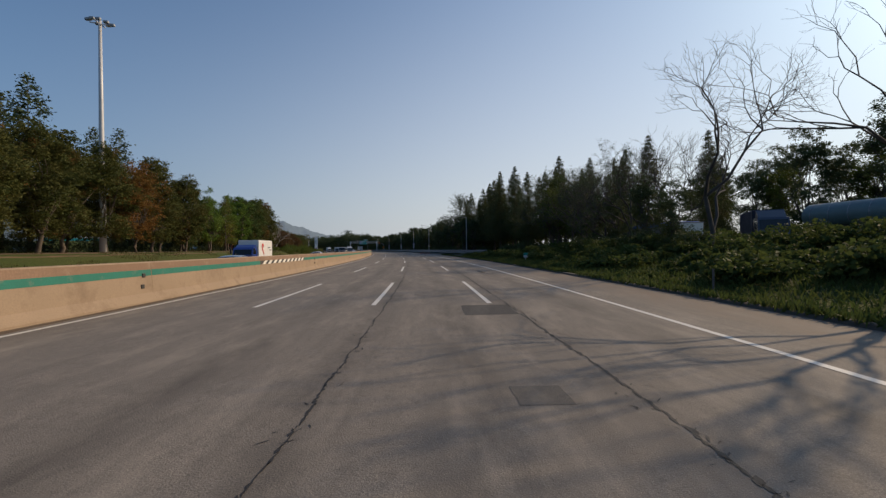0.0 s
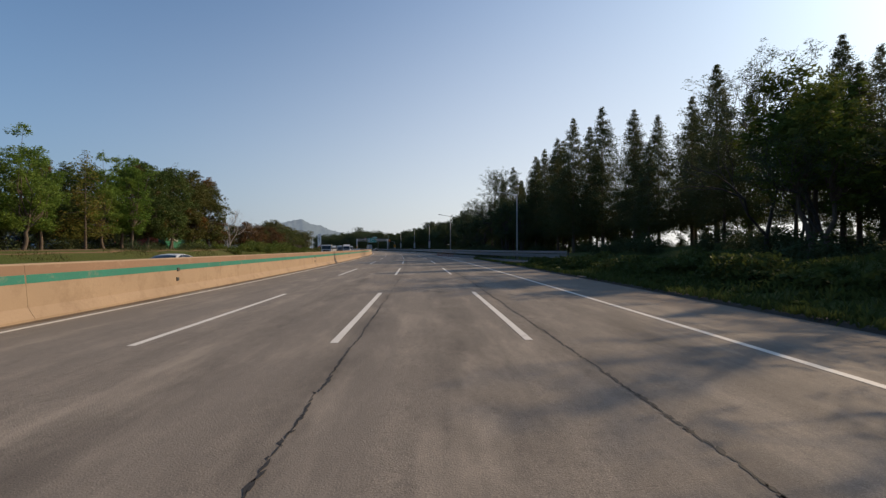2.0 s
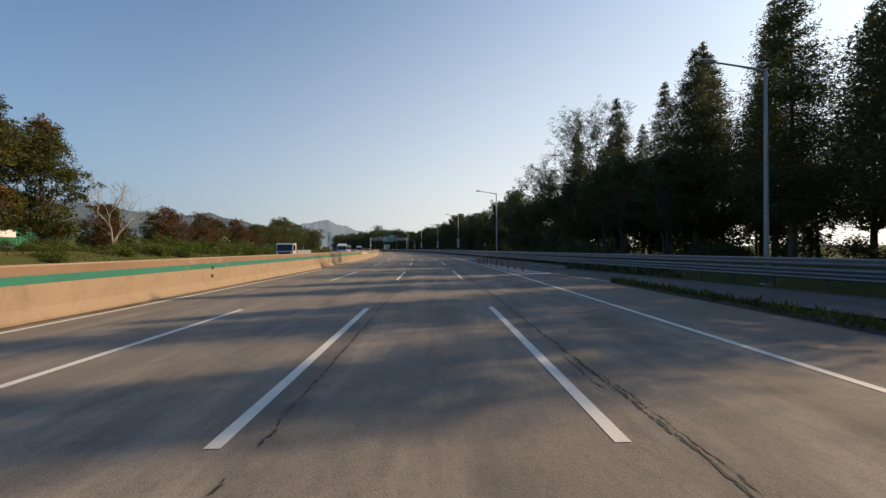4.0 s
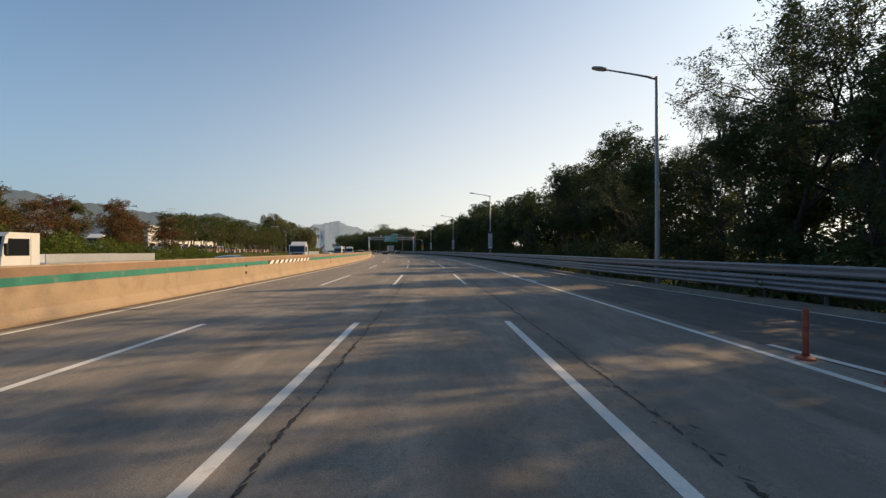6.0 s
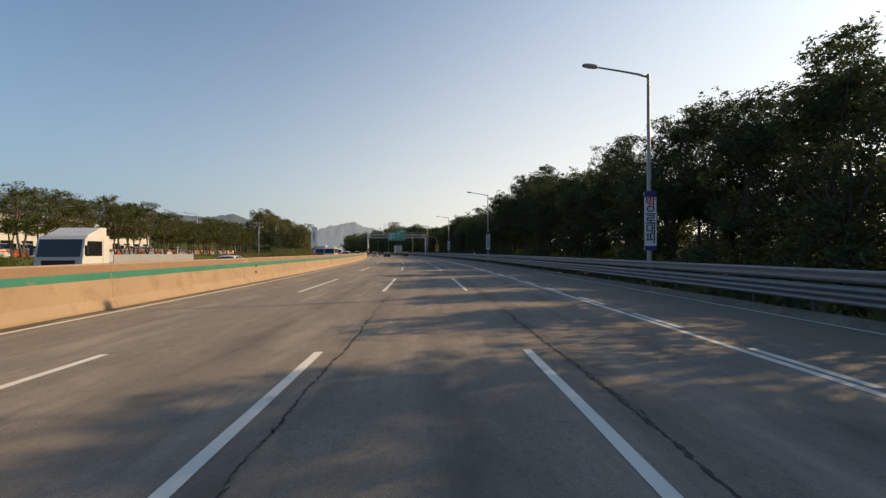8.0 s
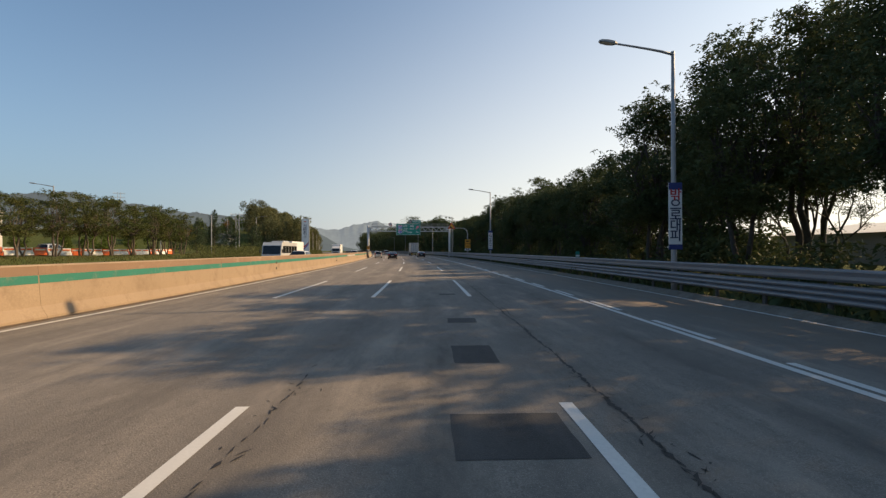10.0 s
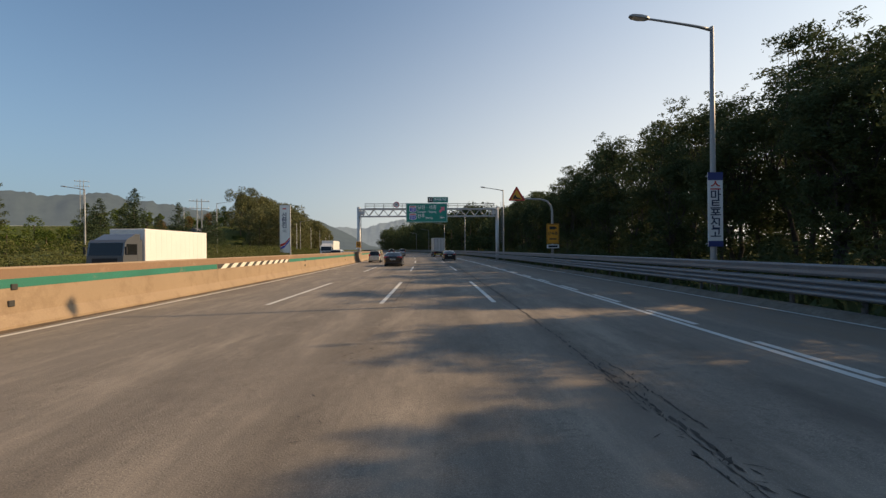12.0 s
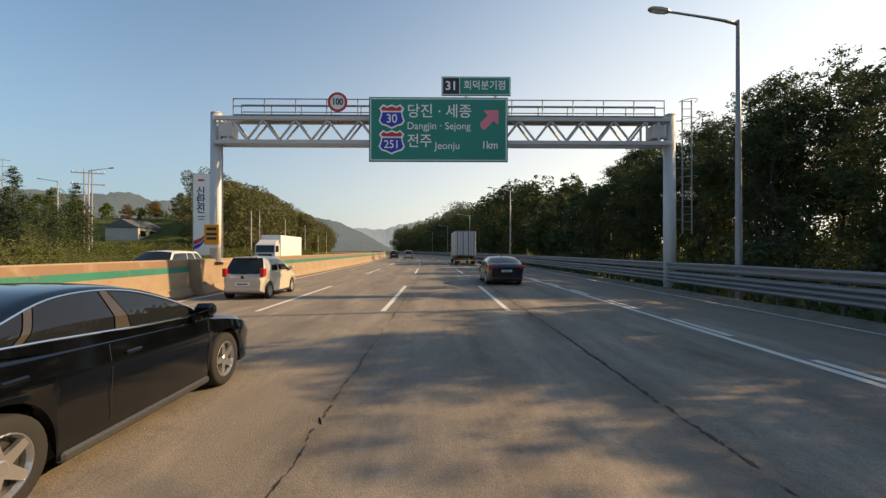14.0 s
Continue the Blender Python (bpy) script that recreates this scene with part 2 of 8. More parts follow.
def far_hill(name, base, haze_glow, amount):
    """Far land; the haze in front of it is put in as emission."""
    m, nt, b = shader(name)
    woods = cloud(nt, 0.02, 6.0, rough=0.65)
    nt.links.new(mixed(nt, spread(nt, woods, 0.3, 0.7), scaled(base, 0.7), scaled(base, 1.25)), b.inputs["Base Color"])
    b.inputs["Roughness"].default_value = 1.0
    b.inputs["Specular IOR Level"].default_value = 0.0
    b.inputs["Emission Color"].default_value = (*haze_glow, 1)
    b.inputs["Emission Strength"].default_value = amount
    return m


def land(name):
    m, nt, b = shader(name)
    big, mid, fine = cloud(nt, 0.09, 5.0), cloud(nt, 0.7, 5.0, rough=0.65), cloud(nt, 9.0, 4.0, rough=0.7)
    col = mixed(nt, spread(nt, big, 0.35, 0.65), (0.082, 0.11, 0.028), (0.13, 0.128, 0.042))
    col = mixed(nt, spread(nt, mid, 0.56, 0.76), col, (0.14, 0.10, 0.05))
    col = mixed(nt, spread(nt, fine, 0.35, 0.7), scaled((0.06, 0.075, 0.022), 1.0), col)
    nt.links.new(col, b.inputs["Base Color"])
    b.inputs["Roughness"].default_value = 0.95
    b.inputs["Specular IOR Level"].default_value = 0.1
    relief(nt, b, fine, 0.9, 0.15)
    return m


ASPHALT = asphalt("worn_asphalt", (0.222, 0.196, 0.170), (0.296, 0.256, 0.212), ((2.31, 0.7), (-1.41, 0.75), (0.45, 0.8), (-3.3, 0.7), (4.2, 0.7)))
ASPHALT_FAR = asphalt("grey_asphalt", (0.13, 0.12, 0.11), (0.16, 0.145, 0.13))
PATCH_OLD = asphalt("faded_patch_asphalt", (0.14, 0.128, 0.116), (0.18, 0.16, 0.14))
PATCH = asphalt("new_asphalt", (0.075, 0.07, 0.066), (0.095, 0.087, 0.08))
TAR = surface("tar", (0.022, 0.02, 0.019), rough=0.75, wear=0.3, grain=30, bump=0.3)
WHITE_LINE = surface("road_paint", (0.62, 0.60, 0.56), rough=0.7, wear=0.1, grain=30, blotch=0.8, dirt=(0.3, 0.27, 0.24), dirt_amount=0.25)
CONCRETE = surface("barrier_concrete", (0.31, 0.225, 0.15), rough=0.9, wear=0.1, grain=22, blotch=0.5, bump=0.3, dirt=(0.19, 0.13, 0.085), dirt_amount=0.45)
CONCRETE_GREY = surface("grey_concrete", (0.42, 0.38, 0.33), rough=0.9, wear=0.12, grain=22, blotch=0.8, bump=0.3, dirt=(0.25, 0.21, 0.17))
CONCRETE_STAIN = surface("stained_concrete", (0.235, 0.15, 0.098), rough=0.9, wear=0.16, grain=18, blotch=0.35, bump=0.3, dirt=(0.36, 0.28, 0.2), dirt_amount=0.32)
DIRT = surface("road_dirt", (0.115, 0.08, 0.052), rough=0.95, wear=0.3, grain=25, blotch=1.5, bump=0.5, dirt=(0.06, 0.042, 0.03), dirt_amount=0.4)
GREEN_BAND = surface("green_band", (0.012, 0.16, 0.115), rough=0.75, wear=0.18, grain=25, blotch=0.9, dirt=(0.2, 0.19, 0.14), dirt_amount=0.3)
STRIPE_BLACK = surface("stripe_black", (0.04, 0.038, 0.036), rough=0.7)
STRIPE_WHITE = surface("stripe_white", (0.7, 0.67, 0.6), rough=0.7, dirt=(0.4, 0.35, 0.28))
KERB = surface("kerb", (0.07, 0.06, 0.048), rough=0.95, wear=0.25, grain=15, bump=0.4, dirt=(0.06, 0.05, 0.038), dirt_amount=0.55)
GUTTER = surface("dirty_gutter_concrete", (0.19, 0.165, 0.135), rough=0.95, wear=0.25, grain=12, blotch=0.9, bump=0.5, dirt=(0.09, 0.072, 0.05), dirt_amount=0.6)
# rail posts: the shade behind the beams is put into this dark base
POST_STEEL = surface("dark_post", (0.10, 0.10, 0.10), rough=0.7, metal=0.3, wear=0.25, grain=18, dirt=(0.06, 0.05, 0.04), dirt_amount=0.4)
GALVANISED = surface("galvanised_steel", (0.235, 0.245, 0.265), rough=0.5, metal=0.55, wear=0.12, grain=18, blotch=1.5, dirt=(0.3, 0.28, 0.25), dirt_amount=0.2)
STEEL_PALE = surface("painted_steel", (0.52, 0.52, 0.52), rough=0.5, metal=0.15, wear=0.1, grain=12, blotch=0.7, dirt=(0.38, 0.35, 0.32), dirt_amount=0.2)
RUST = surface("rusty_iron", (0.1, 0.06, 0.04), rough=0.9, wear=0.35, grain=20, bump=0.4)
LAND = land("rough_grass")
BARK = surface("bark", (0.10, 0.078, 0.058), rough=0.95, wear=0.3, grain=14, blotch=2.0, bump=0.6)
BARK_GREY = surface("grey_bark", (0.065, 0.057, 0.05), rough=0.95, wear=0.3, grain=14, blotch=2.0, bump=0.6)
BARK_PALE = surface("pale_bark", (0.34, 0.30, 0.26), rough=0.95, wear=0.2, grain=14, blotch=2.0, bump=0.4)
LEAF_DARK = foliage("dark_leaves", (0.050, 0.077, 0.037), (0.086, 0.102, 0.041), 0.23)
LEAF_GREEN = foliage("green_leaves", (0.075, 0.112, 0.022), (0.115, 0.135, 0.03), 0.34)
LEAF_CHERRY = foliage("cherry_leaves", (0.062, 0.086, 0.026), (0.10, 0.10, 0.032), 0.36)
LEAF_OLIVE = foliage("olive_leaves", (0.068, 0.084, 0.024), (0.104, 0.098, 0.028), 0.34, (0.19, 0.092, 0.03))
LEAF_DEEP = foliage("deep_green_leaves", (0.050, 0.084, 0.024), (0.082, 0.112, 0.03), 0.34, (0.16, 0.098, 0.03))
LEAF_AUTUMN = foliage("autumn_leaves", (0.24, 0.115, 0.034), (0.15, 0.105, 0.03), 0.34)
LEAF_RUST = foliage("rusty_leaves", (0.135, 0.062, 0.028), (0.095, 0.072, 0.026), 0.3, (0.19, 0.058, 0.03))
LEAF_SCRUB = foliage("scrub_leaves", (0.05, 0.078, 0.022), (0.088, 0.108, 0.03), 0.38)
LEAF_HILL = foliage("hill_leaves", (0.115, 0.124, 0.054), (0.155, 0.146, 0.07), 0.36)
LEAF_LIME = foliage("lime_leaves", (0.095, 0.17, 0.03), (0.145, 0.205, 0.038), 0.4)
LEAF_YELLOW = foliage("yellow_leaves", (0.13, 0.145, 0.03), (0.2, 0.15, 0.035), 0.34)
LEAF_NEEDLE = foliage("needles", (0.058, 0.08, 0.034), (0.098, 0.096, 0.036), 0.28)
LEAF_PINE = foliage("pine_needles", (0.034, 0.056, 0.03), (0.055, 0.074, 0.034), 0.12)
LEAF_BUSH = foliage("bush_leaves", (0.098, 0.116, 0.040), (0.14, 0.138, 0.052), 0.35)
LEAF_BANK = foliage("bank_grass", (0.075, 0.098, 0.028), (0.13, 0.105, 0.042), 0.25)
# the blue-grey emission of both hill materials stands in for haze
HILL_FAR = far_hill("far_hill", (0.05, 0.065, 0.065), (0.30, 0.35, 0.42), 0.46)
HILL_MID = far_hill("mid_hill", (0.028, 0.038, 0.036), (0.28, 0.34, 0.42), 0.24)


# ---- shaping ----
class Shape:
    """Gathers vertices and faces, and becomes one mesh."""

    def __init__(self):
        self.v, self.f, self.uv = [], [], None

    def add(self, verts, faces):
        k = len(self.v)
        self.v += [tuple(p) for p in verts]
        self.f += [tuple(k + i for i in f) for f in faces]
        return self

    def box(self, x0, x1, y0, y1, z0, z1, m=None, cut=0.0):
        if cut <= 0:
            vs = [Vector((x, y, z)) for z in (z0, z1) for y in (y0, y1) for x in (x0, x1)]
            fs = [(0, 2, 3, 1), (4, 5, 7, 6), (0, 1, 5, 4), (2, 6, 7, 3), (0, 4, 6, 2), (1, 3, 7, 5)]
        else:
            cut = min(cut, (x1 - x0) * 0.45, (y1 - y0) * 0.45, (z1 - z0) * 0.45)
            vs, fs = [], []
            for ax in range(3):
                for side in (0, 1):
                    lim = [(x0, x1), (y0, y1), (z0, z1)]
                    u, w = (ax + 1) % 3, (ax + 2) % 3
                    k = len(vs)
                    for a, b in ((0, 0), (1, 0), (1, 1), (0, 1)):
                        p = [0, 0, 0]
                        p[ax] = lim[ax][side]
                        p[u] = lim[u][a] + (cut if a == 0 else -cut)
                        p[w] = lim[w][b] + (cut if b == 0 else -cut)
                        vs.append(Vector(p))
                    fs.append((k, k + 1, k + 2, k + 3) if side else (k + 3, k + 2, k + 1, k))
            base = {0: 0, 1: 8, 2: 16}
            idx = {(0, 0): 0, (1, 0): 1, (1, 1): 2, (0, 1): 3}

            def corner(ax, bits):
                u, w = (ax + 1) % 3, (ax + 2) % 3
                return base[ax] + bits[ax] * 4 + idx[(bits[u], bits[w])]
            for ax in range(3):
                u, w = (ax + 1) % 3, (ax + 2) % 3
                for bu in (0, 1):
                    for bw in (0, 1):
                        ends = []
                        for t in (0, 1):
                            bits = [0, 0, 0]
                            bits[ax], bits[u], bits[w] = t, bu, bw
                            ends.append((corner(u, bits), corner(w, bits)))
                        fs.append((ends[0][0], ends[1][0], ends[1][1], ends[0][1]))
            for bx in (0, 1):
                for by in (0, 1):
                    for bz in (0, 1):
                        fs.append(tuple(corner(ax, [bx, by, bz]) for ax in range(3)))
        if m is not None:
            vs = [m @ p for p in vs]
        return self.add(vs, fs)

    def tube(self, points, radii, sides=8, caps=True):
        """A tube along points with a radius at each."""
        pts = [Vector(p) for p in points]
        if not hasattr(radii, "__len__"):
            radii = [radii] * len(pts)
        rings, up = [], None
        k = len(self.v)
        for i, p in enumerate(pts):
            way = (pts[min(i + 1, len(pts) - 1)] - pts[max(i - 1, 0)])
            way = way.normalized() if way.length > 1e-9 else Vector((0, 0, 1))
            if up is None:
                up = Vector((0, 0, 1)) if abs(way.z) < 0.9 else Vector((1, 0, 0))
            a = way.cross(up)
            if a.length < 1e-6:
                a = way.cross(Vector((0.3, 1, 0.2)))
            a.normalize()
            b = way.cross(a)
            for j in range(sides):
                t = 2 * math.pi * j / sides
                self.v.append(tuple(p + radii[i] * (math.cos(t) * a + math.sin(t) * b)))
        for i in range(len(pts) - 1):
            for j in range(sides):
                q = (j + 1) % sides
                self.f.append((k + i * sides + j, k + i * sides + q, k + (i + 1) * sides + q, k + (i + 1) * sides + j))
        if caps:
            self.f.append(tuple(k + j for j in range(sides))[::-1])
            n = k + (len(pts) - 1) * sides
            self.f.append(tuple(n + j for j in range(sides)))
        return self

    def grid(self, rows):
        """A sheet through rows of points."""
        k, n = len(self.v), len(rows[0])
        for r in rows:
            self.v += [tuple(p) for p in r]
        for i in range(len(rows) - 1):
            for j in range(n - 1):
                a = k + i * n + j
                self.f.append((a, a + 1, a + n + 1, a + n))
        return self

    def lathe(self, profile, sides=24, m=None):
        """Turn a profile of (radius, x) round the x axis."""
        k = len(self.v)
        for r, x in profile:
            for j in range(sides):
                t = 2 * math.pi * j / sides
                p = Vector((x, r * math.cos(t), r * math.sin(t)))
                self.v.append(tuple(m @ p if m is not None else p))
        n = len(profile)
        for i in range(n - 1):
            for j in range(sides):
                q = (j + 1) % sides
                self.f.append((k + i * sides + j, k + i * sides + q, k + (i + 1) * sides + q, k + (i + 1) * sides + j))
        return self

    def prism(self, outline, x0, x1, m=None):
        """An outline of (y, z) pulled from x0 to x1."""
        n = len(outline)
        vs = [Vector((x, y, z)) for x in (x0, x1) for y, z in outline]
        if m is not None:
            vs = [m @ p for p in vs]
        fs = [tuple(range(n))[::-1], tuple(range(n, 2 * n))]
        fs += [(i, (i + 1) % n, n + (i + 1) % n, n + i) for i in range(n)]
        return self.add(vs, fs)

    def mesh(self, name, material, smooth=False):
        me = bpy.data.meshes.new(name)
        me.from_pydata(self.v, [], self.f)
        if self.uv is not None:
            layer = me.uv_layers.new(name="UVMap")
            loops = np.empty(len(me.loops), dtype=np.int32)
            me.loops.foreach_get("vertex_index", loops)
            layer.data.foreach_set("uv", np.array(self.uv, dtype=np.float32)[loops].ravel())
        me.materials.append(material)
        if smooth:
            me.shade_smooth()
        me.update()
        return me


def outward(me):
    """Turn all faces of a closed mesh outward."""
    bm = bmesh.new()
    bm.from_mesh(me)
    bmesh.ops.remove_doubles(bm, verts=bm.verts, dist=1e-5)
    bmesh.ops.recalc_face_normals(bm, faces=bm.faces)
    bm.to_mesh(me)
    bm.free()
    return me


def part(name, shape, material, parent, label="", smooth=False, fix=True):
    me = shape if isinstance(shape, bpy.types.Mesh) else shape.mesh(name, material, smooth)
    if fix and not isinstance(shape, bpy.types.Mesh):
        outward(me)
        if smooth:
            me.shade_smooth()
    ob = new(name, me)
    ob.parent = parent
    return tagged(ob, label) if label else ob


def root(name, m, label, category, group="", kind=""):
    ob = new(name)
    ob.matrix_basis = m
    return tagged(ob, label, category, group, kind)


def solid(name, shape, material, label, category, group="", kind="", m=None, smooth=False, fix=True):
    me = shape.mesh(name, material, smooth)
    if fix:
        outward(me)
        if smooth:
            me.shade_smooth()
    ob = new(name, me)
    if m is not None:
        ob.matrix_basis = m
    return tagged(ob, label, category, group, kind)


def ribbon(s0, s1, d0, d1, z=0.0, step=2.0, wobble=0.0, seed=0, cross=1):
    """A strip of road surface; d0 and d1 are numbers or functions of s."""
    sh = Shape()
    n = max(1, int(math.ceil((s1 - s0) / step)))
    rows, uv = [], []
    for i in range(n + 1):
        s = s0 + (s1 - s0) * i / n
        a = d0(s) if callable(d0) else d0
        b = d1(s) if callable(d1) else d1
        if wobble:
            k = noise.noise((s * 0.9, seed * 7.3, 0)) + 0.6 * noise.noise((s * 3.1, seed * 3.7, 5))
            a, b = a + wobble * k, b + wobble * k
        row = []
        for j in range(cross + 1):
            d = a + (b - a) * j / cross
            row.append(spot(s, d, z))
            uv.append((d, s))
        rows.append(row)
    sh.grid(rows)
    sh.uv = uv
    return sh


# ---- ground, roads ----
def build_ground():
    ss = np.concatenate([np.arange(-300, -40, 26), np.arange(-40, 430, 5.0), np.arange(430, 900, 23)])
    dd = np.array([-340, -240, -170, -120, -90, -75, -66, -60, -55, -50, -46, -43, -40, -38, -36, -34.5, -33, -31.5, -30, -29.2, -26, -18, -10, 0,
                   6, 8.7, 9.2, 9.8, 10.6, 11.3, 12, 13, 14, 15.5, 17, 19, 21, 24, 28, 34, 42, 55, 75, 110, 160, 230, 320], dtype=float)
    rows = [[spot(s, d, ground_z(s, d)) for d in dd] for s in ss]
    sh = Shape().grid(rows)
    ns, nd = len(ss), len(dd)
    rim = [j for j in range(nd)] + [i * nd + nd - 1 for i in range(1, ns)] + [(ns - 1) * nd + j for j in range(nd - 2, -1, -1)] + [i * nd for i in range(ns - 2, 0, -1)]
    mid = spot(250, 0)
    k = len(sh.v)
    for i in rim:
        p = Vector(sh.v[i])
        way = (p - mid)
        way.z = 0
        sh.v.append(tuple(mid + way.normalized() * 4500 + Vector((0, 0, -0.06))))
    n = len(rim)
    sh.f += [(rim[i], k + i, k + (i + 1) % n, rim[(i + 1) % n]) for i in range(n)]
    me = sh.mesh("ground", LAND, True)
    outward(me)
    tagged(new("ground", me), "rough grass and earth verges beside the motorway", "ground", kind="structure")


def ramp_left(s):
    return np.interp(s, [20, 35, 50, 62, 75, 95, 112, 126], [44.0, 35.5, 24.0, 15.4, 12.6, 9.2, 7.0, 5.9])


def ramp_right(s):
    return np.interp(s, [20, 35, 50, 62, 75, 95, 112, 130, 140], [49.0, 40.5, 29.0, 20.2, 17.2, 13.6, 11.3, 10.4, 9.58])


def rail_d(s):
    return float(np.interp(s, [20, 35, 50, 62, 75, 95, 112, 130, 142, 262, 282], [49.6, 41.1, 29.6, 20.8, 17.8, 14.2, 11.9, 10.75, 9.9, 9.65, 9.45]))


build_ground()
road = solid("road", ribbon(-200, 900, -9.9, lambda s: 8.75 if s < 92 else min(8.75 + (s - 92) * 0.08, 9.6), 0.0, 2.0, cross=6), ASPHALT,
             "worn grey-brown asphalt motorway carriageway with cracks", "road", kind="structure", fix=False)
solid("road_opposite", ribbon(-200, 900, -28.6, -10.4, 0.0, 4.0, cross=4), ASPHALT_FAR, "opposite asphalt carriageway behind the median barrier", "road", kind="structure", fix=False)
solid("road_slip", ribbon(20, 139, ramp_left, ramp_right, 0.004, 2.0, cross=2), ASPHALT_FAR, "slip road joining the motorway from the service area", "road", kind="structure", fix=False)


def lines():
    for k in range(-3, 30):
        for d in (-5.4, -1.8, 1.8):
            long = 8.8
            part("lane_dash", ribbon(20 * k + (0.7 if (k, d) == (10, -1.8) else 0.0), 20 * k + long, d - 0.075, d + 0.075, 0.006, 2.2), WHITE_LINE, road, fix=False)
    part("edge_line", ribbon(-150, 900, -9.08, -8.93, 0.006), WHITE_LINE, road, fix=False)
    part("edge_line", ribbon(-150, 900, 5.385, 5.535, 0.006), WHITE_LINE, road, fix=False)
    part("edge_line", ribbon(112, 900, lambda s: rail_d(s) - 0.62, lambda s: rail_d(s) - 0.5, 0.008), WHITE_LINE, road, fix=False)
    for i in range(0, 62):
        s = float(np.interp(i, [0, 1, 14, 30, 35, 62], [141.2, 145.4, 200.2, 263.64, 284.0, 395.0]))
        part("edge_dash", ribbon(s, s + 2.2, 5.63, 5.78, 0.006, 1.1), WHITE_LINE, road, fix=False)
    # painted nose between slip road and motorway
    for i in range(9):
        s = 106 + i * 2.0
        left, right = 5.9, float(ramp_left(s)) + 0.2
        if right - left > 0.25:
            sh = Shape()
            q = [spot(s, left, 0.008), spot(s - 1.1, right, 0.009), spot(s - 1.9, right, 0.009), spot(s - 0.8, left, 0.008)]
            sh.add(q, [(0, 1, 2, 3)])
            part("nose_bar", sh, WHITE_LINE, road, fix=False)
    part("edge_line", ribbon(96, 126, lambda s: ramp_left(s) + 0.05, lambda s: ramp_left(s) + 0.2, 0.009, 2.0), WHITE_LINE, road, fix=False)


def crack_strip(s0, s1, d, wide, seed, worn):
    """A ragged broken line: short chips with uneven sides, open in places."""
    rng = np.random.default_rng(seed)
    sh, s = Shape(), s0
    while s < s1:
        long = rng.uniform(0.05, 0.22)
        show = worn + 0.4 * noise.noise((s * 0.09, d, 3)) + 0.3 * noise.noise((s * 0.7, d, 8))
        if show > rng.uniform(0.0, 0.55):
            c = d + 0.06 * noise.noise((s * 0.12, d * 7.3, 0)) + 0.05 * noise.noise((s * 1.3, d, 5)) + rng.normal() * 0.008
            w = wide * (0.35 + show) * rng.uniform(0.3, 1.2) / 2
            tilt = rng.normal() * 0.02
            sh.add([spot(s - 0.02, c - tilt, 0.005), spot(s + long * 0.35, c - w + rng.normal() * 0.006, 0.005), spot(s + long * 0.8, c - w * rng.uniform(0.3, 1.0), 0.005),
                    spot(s + long + 0.02, c + tilt, 0.005), spot(s + long * 0.6, c + w + rng.normal() * 0.006, 0.005), spot(s + long * 0.2, c + w * rng.uniform(0.3, 1.0), 0.005)], [(0, 1, 2, 3, 4, 5)])
        s += long * rng.uniform(0.75, 1.0)
    return sh


def cracks():
    for d, wide, worn in ((2.31, 0.07, 0.55), (-1.41, 0.045, 0.5)):
        for k in range(48):
            a = -60 + k * 10.0
            if d < 0 and 200 < a < 255:
                continue
            sh = crack_strip(a, a + 10.0, d, wide * (0.75 if d < 0 and a > 250 else 1.0), int(k + 100 * abs(d)), worn - (0.12 if d < 0 and a > 250 else 0.0))
            if sh.f:
                part("crack", sh, TAR, road, "dark ragged crack along the lane joint", fix=False)
    for i in range(40):
        s = random.uniform(-12, 310)
        part("crack", crack_strip(s, s + random.uniform(0.8, 4.0), 2.31 + random.uniform(-0.2, 0.22), 0.022, 10 + i, 0.7), TAR, road, fix=False)
    net = Shape()
    for i in range(5200):
        s = random.uniform(-14, 320)
        if noise.noise((s * 0.07, 1.7, 0)) < (-0.2 if i < 3600 else 0.05):
            continue
        a, turn, long = random.gauss(0, 0.13), random.uniform(0.2, 1.4) * random.choice((1, -1)), random.uniform(0.04, 0.2)
        u, w = long * math.cos(turn) / 2, long * math.sin(turn) / 2
        wide = random.uniform(0.004, 0.016)
        k = (2.31 if i < 3600 else -1.41) + 0.07 * noise.noise((s * 0.12, 7.3, 0)) + a
        net.add([spot(s - u, k - w, 0.0055), spot(s, k - wide, 0.0055), spot(s + u, k + w, 0.0055), spot(s + 0.2 * u, k + wide + 0.2 * w, 0.0055)], [(0, 1, 2, 3)])
    tagged(part("crack_network", net, TAR, road, "crazed broken asphalt beside the long crack", fix=False), kind="stuff")
    for s, d0, d1, long in ((-2.3, 0.85, 2.25, 1.9), (-8.7, 0.88, 1.5, 0.65), (210.55, 0.65, 1.35, 1.2), (207.5, 0.47, 1.6, 1.0), (220.55, 0.68, 1.3, 0.56), (214.2, 0.7, 1.4, 0.7)):
        part("asphalt_patch", ribbon(s, s + long, d0, d1, 0.004, 0.3, 0.03, 5, 3), PATCH_OLD if -10 < s < -8 else PATCH, road, "darker square repair patch in the asphalt", fix=False)


lines()
cracks()
_rows = []
for _s in np.arange(-150, 97, 1.0):
    _k = 8.68 + 0.06 * noise.noise((_s * 0.4, 0, 0))
    _h = 0.10 + 0.035 * noise.noise((_s * 0.7, 4, 0))
    _rows.append([spot(_s, _k, -0.01), spot(_s, _k + 0.06, _h * 0.8), spot(_s, _k + 0.14, _h), spot(_s, _k + 0.3, _h), spot(_s, _k + 0.42, -0.1)])
solid("kerb", Shape().grid(_rows), KERB, "low dark broken asphalt kerb along the shoulder", "kerb", kind="structure", fix=False)


